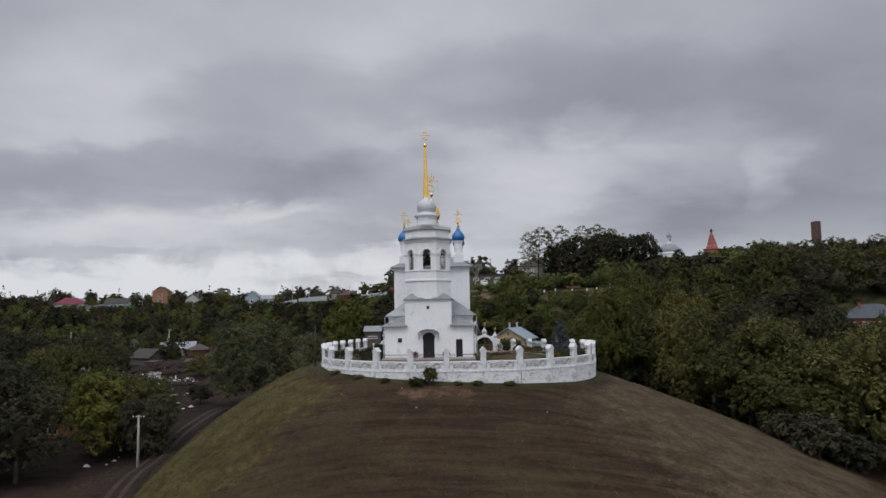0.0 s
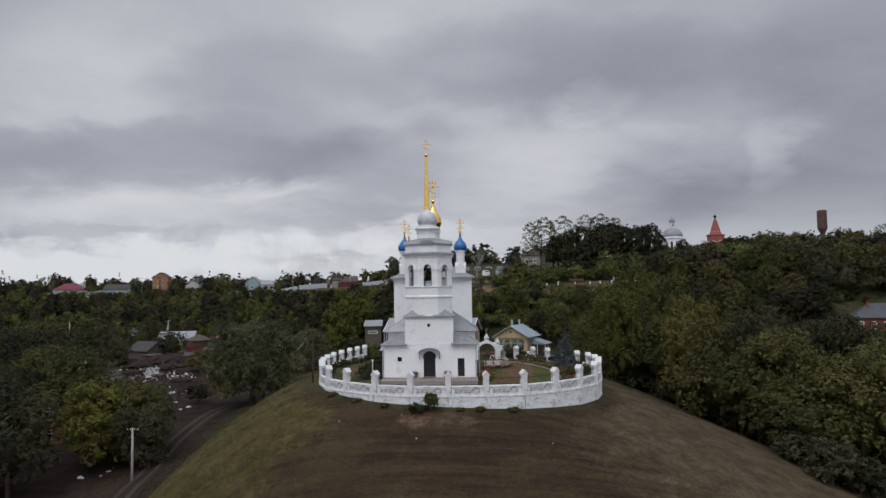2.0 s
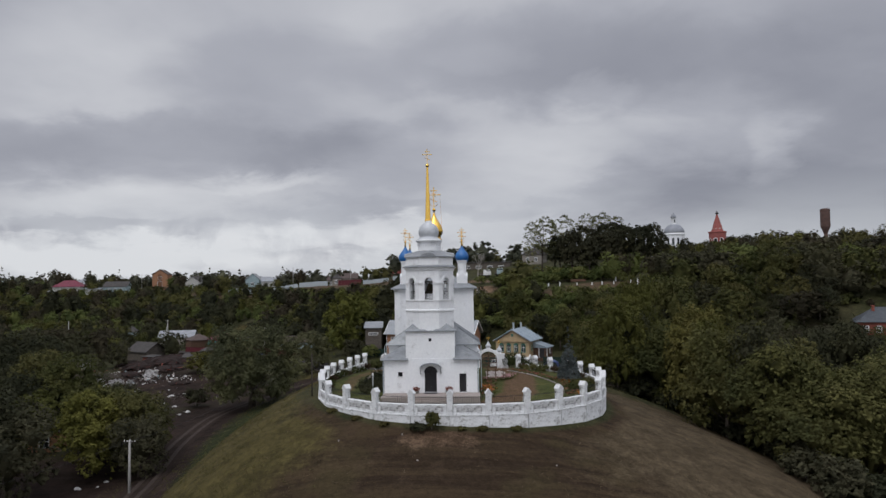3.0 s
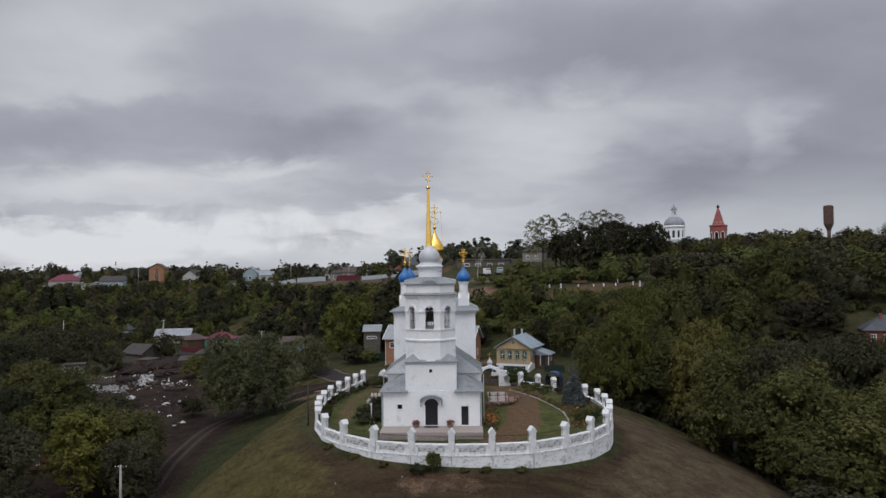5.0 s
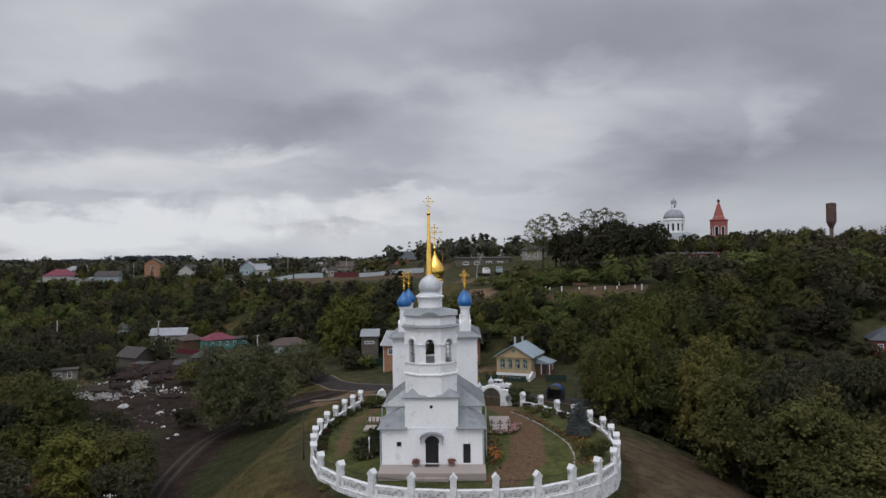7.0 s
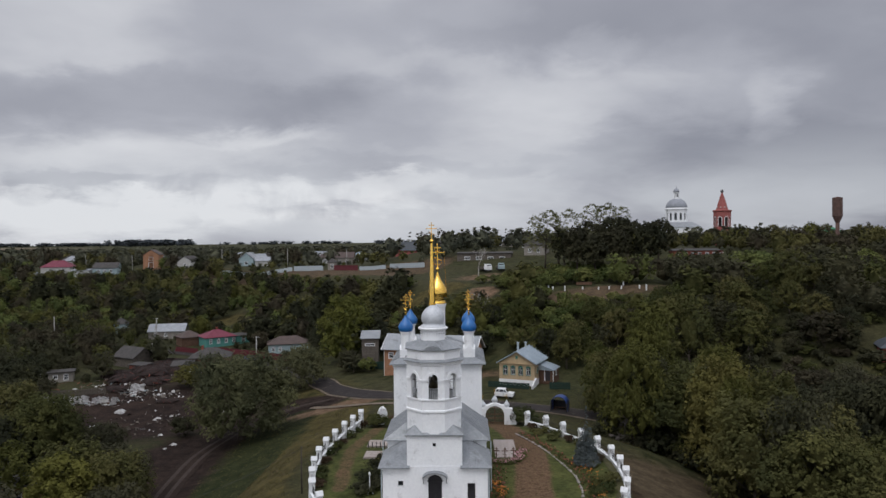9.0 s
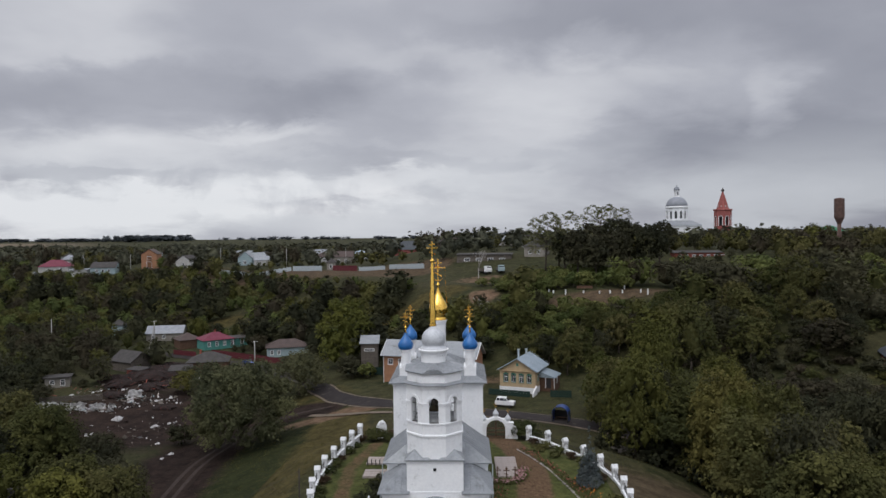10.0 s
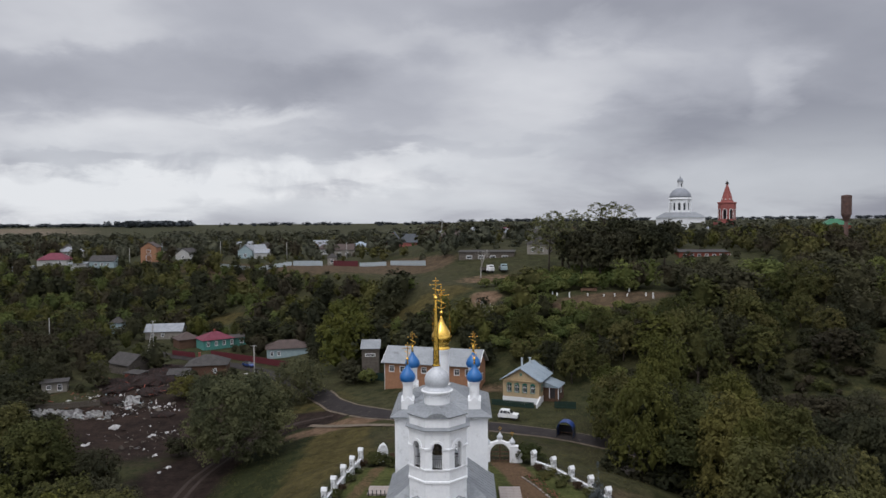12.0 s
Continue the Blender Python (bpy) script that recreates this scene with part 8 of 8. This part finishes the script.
for x, y, rx, ry, h in ((-79, 118, 6, 5, 2.6), (-80, 126, 5, 5, 2.2), (-84, 112, 4, 3.5, 1.6), (-75, 110, 4, 3, 1.2), (-88, 117, 4, 3, 1.4), (-72, 112, 2.5, 2, 1.0), (-81, 134, 5, 4, 1.6), (-66, 96, 3, 2, 0.7), (-82, 104, 4, 2, 1.0), (-74, 120, 3, 3, 1.8), (-84, 121, 3, 3, 1.8)):
    lump("soil_mound", x, y, rx, ry, h, scrap, "dark mound of soil and broken boards on the dump", "mound", "mounds on the dump", 12, rough=0.16)
clusters = ((-89, 94, 5, 1.6, 10), (-80, 94.5, 5, 1.6, 9), (-76, 101, 3.5, 1.5, 6), (-69, 100.5, 2.5, 1.2, 4), (-73.5, 89, 0.8, 0.4, 1), (-75, 80, 2.5, 1.2, 3), (-58, 74, 2.0, 1.2, 3), (-61, 86, 4.0, 2.5, 5), (-109, 117, 2.5, 1.0, 3), (-66, 119, 3.0, 1.5, 3), (-86, 106, 4, 3, 4), (-57, 131, 2.0, 1.5, 2), (-72, 140, 6, 4, 3), (-52, 66, 5, 4, 2), (-47, 22, 3, 3, 3))
for cx2, cy2, sx, sy, n in clusters:
    for _ in range(n):
        r = rng.uniform(0.18, 0.5) if n > 1 else 1.0
        lump("rubbish_sack", cx2 + rng.normal() * sx * 0.55, cy2 + rng.normal() * sy * 0.55, r * rng.uniform(1.0, 1.9), r, r * rng.uniform(0.35, 0.8), sack, "dirty white plastic sack lying on the dump", "rubbish", "rubbish on the dump", 5)


def litter(n, mat, label, bands, size):
    """Small scraps strewn over the dump in ragged bands, as one object."""
    V = []
    for _ in range(n):
        cx2, cy2, sx, sy = bands[int(rng.integers(len(bands)))]
        x, y = cx2 + rng.normal() * sx, cy2 + rng.normal() * sy
        c, r = np.array([x, y, gz(x, y) + rng.uniform(0.02, 0.35)]), rng.uniform(*size)
        a, b = rng.normal(size=3), rng.normal(size=3) * 0.6
        a[2] *= 0.5
        V += [c - a * r, c - b * r, c + a * r * 0.8, c + b * r]
    me = mesh_np("litter", np.array(V), np.arange(4 * n).reshape(-1, 4))
    me.materials.append(mat)
    return tagged(new("litter", me), label, "litter", kind="stuff")


BANDS = [(-90, 94.5, 3.5, 1.1), (-81, 95, 4.0, 1.2), (-75, 101.5, 3.0, 1.4), (-85, 106, 4.5, 3.0), (-79, 117, 5.5, 7.0), (-68, 99, 3.0, 1.5), (-60, 85, 5.0, 3.5), (-66, 80, 9.0, 7.0)]
litter(240, sack, "white and grey plastic scraps strewn over the dump", BANDS[:6], (0.08, 0.30))
litter(70, sack, "small pale scraps scattered on the bare soil", BANDS[6:], (0.06, 0.22))
litter(260, grey_wood, "grey board and cardboard scraps on the dump", BANDS, (0.10, 0.5))
litter(150, brown_wood, "brown and reddish board scraps on the dump", BANDS[:5], (0.10, 0.5))
litter(60, pale_teal, "faded bluish plastic scraps on the dump", BANDS[:4], (0.10, 0.4))
litter(50, pink_tile, "pinkish rags and sheeting on the dump", BANDS[:3], (0.15, 0.5))
for x, y, turn, w, d2, lean in ((-86.3, 94.6, 10, 4.6, 2.4, 28), (-91.3, 94.8, -8, 5.0, 2.6, 24), (-95.6, 95.4, 12, 3.4, 2.2, 20), (-81.0, 94.4, 20, 3.4, 2.0, 34), (-76.0, 102.5, 5, 3.4, 2.6, 40), (-77.6, 94.2, -25, 1.6, 1.8, 60)):
    n = 9
    bm = bmesh.new()
    g = [[bm.verts.new((w * (i / n - 0.5), d2 * (j / n - 0.5), 0.16 * math.sin(i * 1.7 + j) + 0.12 * math.sin(j * 2.3))) for j in range(n + 1)] for i in range(n + 1)]
    for row in g:
        for v in row:
            v.co += Vector((rng.normal() * 0.12, rng.normal() * 0.12, rng.normal() * 0.16))
    for i in range(n):
        for j in range(n):
            bm.faces.new((g[i][j], g[i + 1][j], g[i + 1][j + 1], g[i][j + 1]))
    bmesh.ops.solidify(bm, geom=list(bm.faces), thickness=0.04)
    ob = part("tarpaulin", bm, sack)
    ob.matrix_basis = pose(x, y, gz(x, y) + 0.75, lean, 0, turn)
    tagged(ob, "crumpled pale tarpaulin slumped over rubbish", "tarpaulin", "tarpaulins on the dump")
for k in range(60):
    x, y = -78 + rng.normal() * 8, 112 + rng.normal() * 9
    L = rng.uniform(1.0, 3.2)
    ob = part("plank", boxes((-L / 2, L / 2, -0.09, 0.09, -0.02, 0.03)), (brown_wood, grey_wood, red_brick)[k % 3])
    ob.matrix_basis = pose(x, y, gz(x, y) + rng.uniform(0.1, 0.8), rng.uniform(-25, 25), rng.uniform(-30, 30), rng.uniform(0, 360))
    tagged(ob, "broken plank lying on the dump", "plank", "broken planks on the dump")
board_fence([(-97, 98.5), (-90, 99.5), (-83, 101)], 1.5, grey_wood, "ragged grey board fence behind the dump", 0.3, 0.06)
board_fence([(-104, 104), (-98, 103)], 1.3, grey_wood, "ragged grey board fence by the hut", 0.3, 0.1)
lump("soil_mound", 28.6, 49.3, 2.6, 1.2, 0.9, grey_wood, "mound of old boards below the churchyard wall", "mound")

# white posts and stones on the eastern slope
for x, y, h in ((32.3, 136.7, 1.7), (37.3, 136.2, 0.9), (41.4, 134.2, 0.9), (44.2, 133.4, 1.0), (47.4, 132.4, 1.0), (52.1, 131.0, 1.2), (53.4, 128.6, 1.9), (29.2, 139.3, 1.0), (28.1, 140.6, 1.0), (49.0, 137.0, 1.4)):
    p = thing("fence_post", (x, y, gz(x, y)), rng.uniform(0, 30), "white-painted concrete post on the grassy slope", "post", "white posts on the slope")
    part("post", boxes((-0.15, 0.15, -0.15, 0.15, -0.5, h * 0.85)), old_white, p)
bench = thing("bench", (36.0, 140.0, gz(36, 140)), -10, "brown board bench on the slope", "bench")
part("seat", boxes((0, 4.5, 0, 0.6, 0.5, 0.6)), brown_wood, bench)
part("backrest", boxes((0, 4.5, 0.55, 0.62, 0.6, 1.2)), brown_wood, bench)
for x in (0.2, 4.2):
    part("leg", boxes((x, x + 0.15, 0.1, 0.5, -0.3, 0.5)), brown_wood, bench)


def bare_tree(x, y, h, mat, label):
    """A leafless tree: forks and twigs only."""
    t = thing("tree", (x, y, gz(x, y)), 0, label, "tree")
    bm = bmesh.new()

    def grow(p, d, L, r, depth):
        q = p + d * L
        rod(bm, p, q, r, 5, r * 0.62)
        if depth:
            for _ in range(3):
                nd = (d + Vector((rng.normal() * 0.45, rng.normal() * 0.45, rng.normal() * 0.2 + 0.12))).normalized()
                grow(q, nd, L * rng.uniform(0.58, 0.8), r * 0.6, depth - 1)

    grow(Vector((0, 0, -0.3)), Vector((0.04, 0, 1)).normalized(), h * 0.30, h * 0.016, 4)
    part("bare_crown", bm, mat, t)
    return t


bare_tree(8.5, 176.0, 13.0, birch_bark, "leafless pale-barked tree on the hilltop")
bare_tree(7.0, 128.0, 9.0, birch_bark, "thin leafless birch on the slope")
bare_tree(165.0, 205.0, 13.0, bark, "sparse leafless tree on the eastern plateau")
bare_tree(12.0, 133.0, 6.0, old_pole, "leaning dead trunk on the bare slope")
bare_tree(-33.0, 150.0, 9.0, birch_bark, "pale bare birch on the valley bank")


def tufts(name, n, box2, test, mat, label, h=(0.12, 0.32), per=3):
    """Grass blades scattered over the ground, as one object."""
    x, y = rng.uniform(box2[0], box2[1], n), rng.uniform(box2[2], box2[3], n)
    keep = test(x, y)
    x, y = np.repeat(x[keep], per), np.repeat(y[keep], per)
    m = len(x)
    x, y = x + rng.normal(size=m) * 0.08, y + rng.normal(size=m) * 0.08
    z = ground(x, y)
    a, hh = rng.uniform(0, 2 * np.pi, m), rng.uniform(*h, m)
    w = hh * 0.2
    dx2, dy2 = np.cos(a) * w, np.sin(a) * w
    lx, ly = rng.normal(size=m) * hh * 1.3, rng.normal(size=m) * hh * 1.3
    V = np.stack([np.stack([x - dx2, y - dy2, z - 0.03], 1), np.stack([x + dx2, y + dy2, z - 0.03], 1), np.stack([x + lx, y + ly, z + hh], 1)], 1).reshape(-1, 3)
    me = mesh_np(name, V, np.zeros((0, 4), int), np.arange(3 * m).reshape(-1, 3))
    me.materials.append(mat)
    return tagged(new(name, me), label, "grass", kind="stuff")


def on_hill(x, y):
    d, nx, ny = mound_distance(x, y)
    return (d > 0.8) & (d < 48) & (y < 30)


tufts("grass", 15000, (-40, 55, -45, 30), on_hill, grass_blade, "dry brown grass tufts on the mown hillside", (0.05, 0.11))
tufts("grass", 5200, (-36, 52, -45, 26), lambda x, y: on_hill(x, y) & (np.sin(x * 0.31 + 1.0) * np.sin(y * 0.43) + 0.4 * np.sin(x * 0.9 + y * 0.7) > rng.uniform(-0.6, 1.0, x.shape)), straw, "bleached straw stalks in patches on the hillside", (0.08, 0.18))
tufts("grass", 12000, (-45, -4, -30, 45), lambda x, y: on_hill(x, y) & (rng.uniform(0, 1, x.shape) < sstep(-4, -22, x)), green_blade, "yellow-green grass on the hill's steeper western side", (0.08, 0.2))
tufts("grass", 9000, (-40, 30, 30, 80), lambda x, y: mound_distance(x, y)[0] > 1.0, green_blade, "rough green grass between hill and road", (0.08, 0.2))
tufts("grass", 5000, (-14, 20, -6, 36), lambda x, y: (mound_distance(x, y)[0] < -0.6) & ((y > 24) | (np.abs(x) > 6) | (y < -3)), green_blade, "short lawn grass in the churchyard", (0.05, 0.12))
for x, y in ((-0.3, -14.1), (11.7, -13.8), (-7.9, -10.0), (-2.0, -9.8)):
    lump("clod", x, y, 0.12, 0.09, 0.08, stone, "pale stone lying on the hillside", "stone", "stones on the hillside", 5)
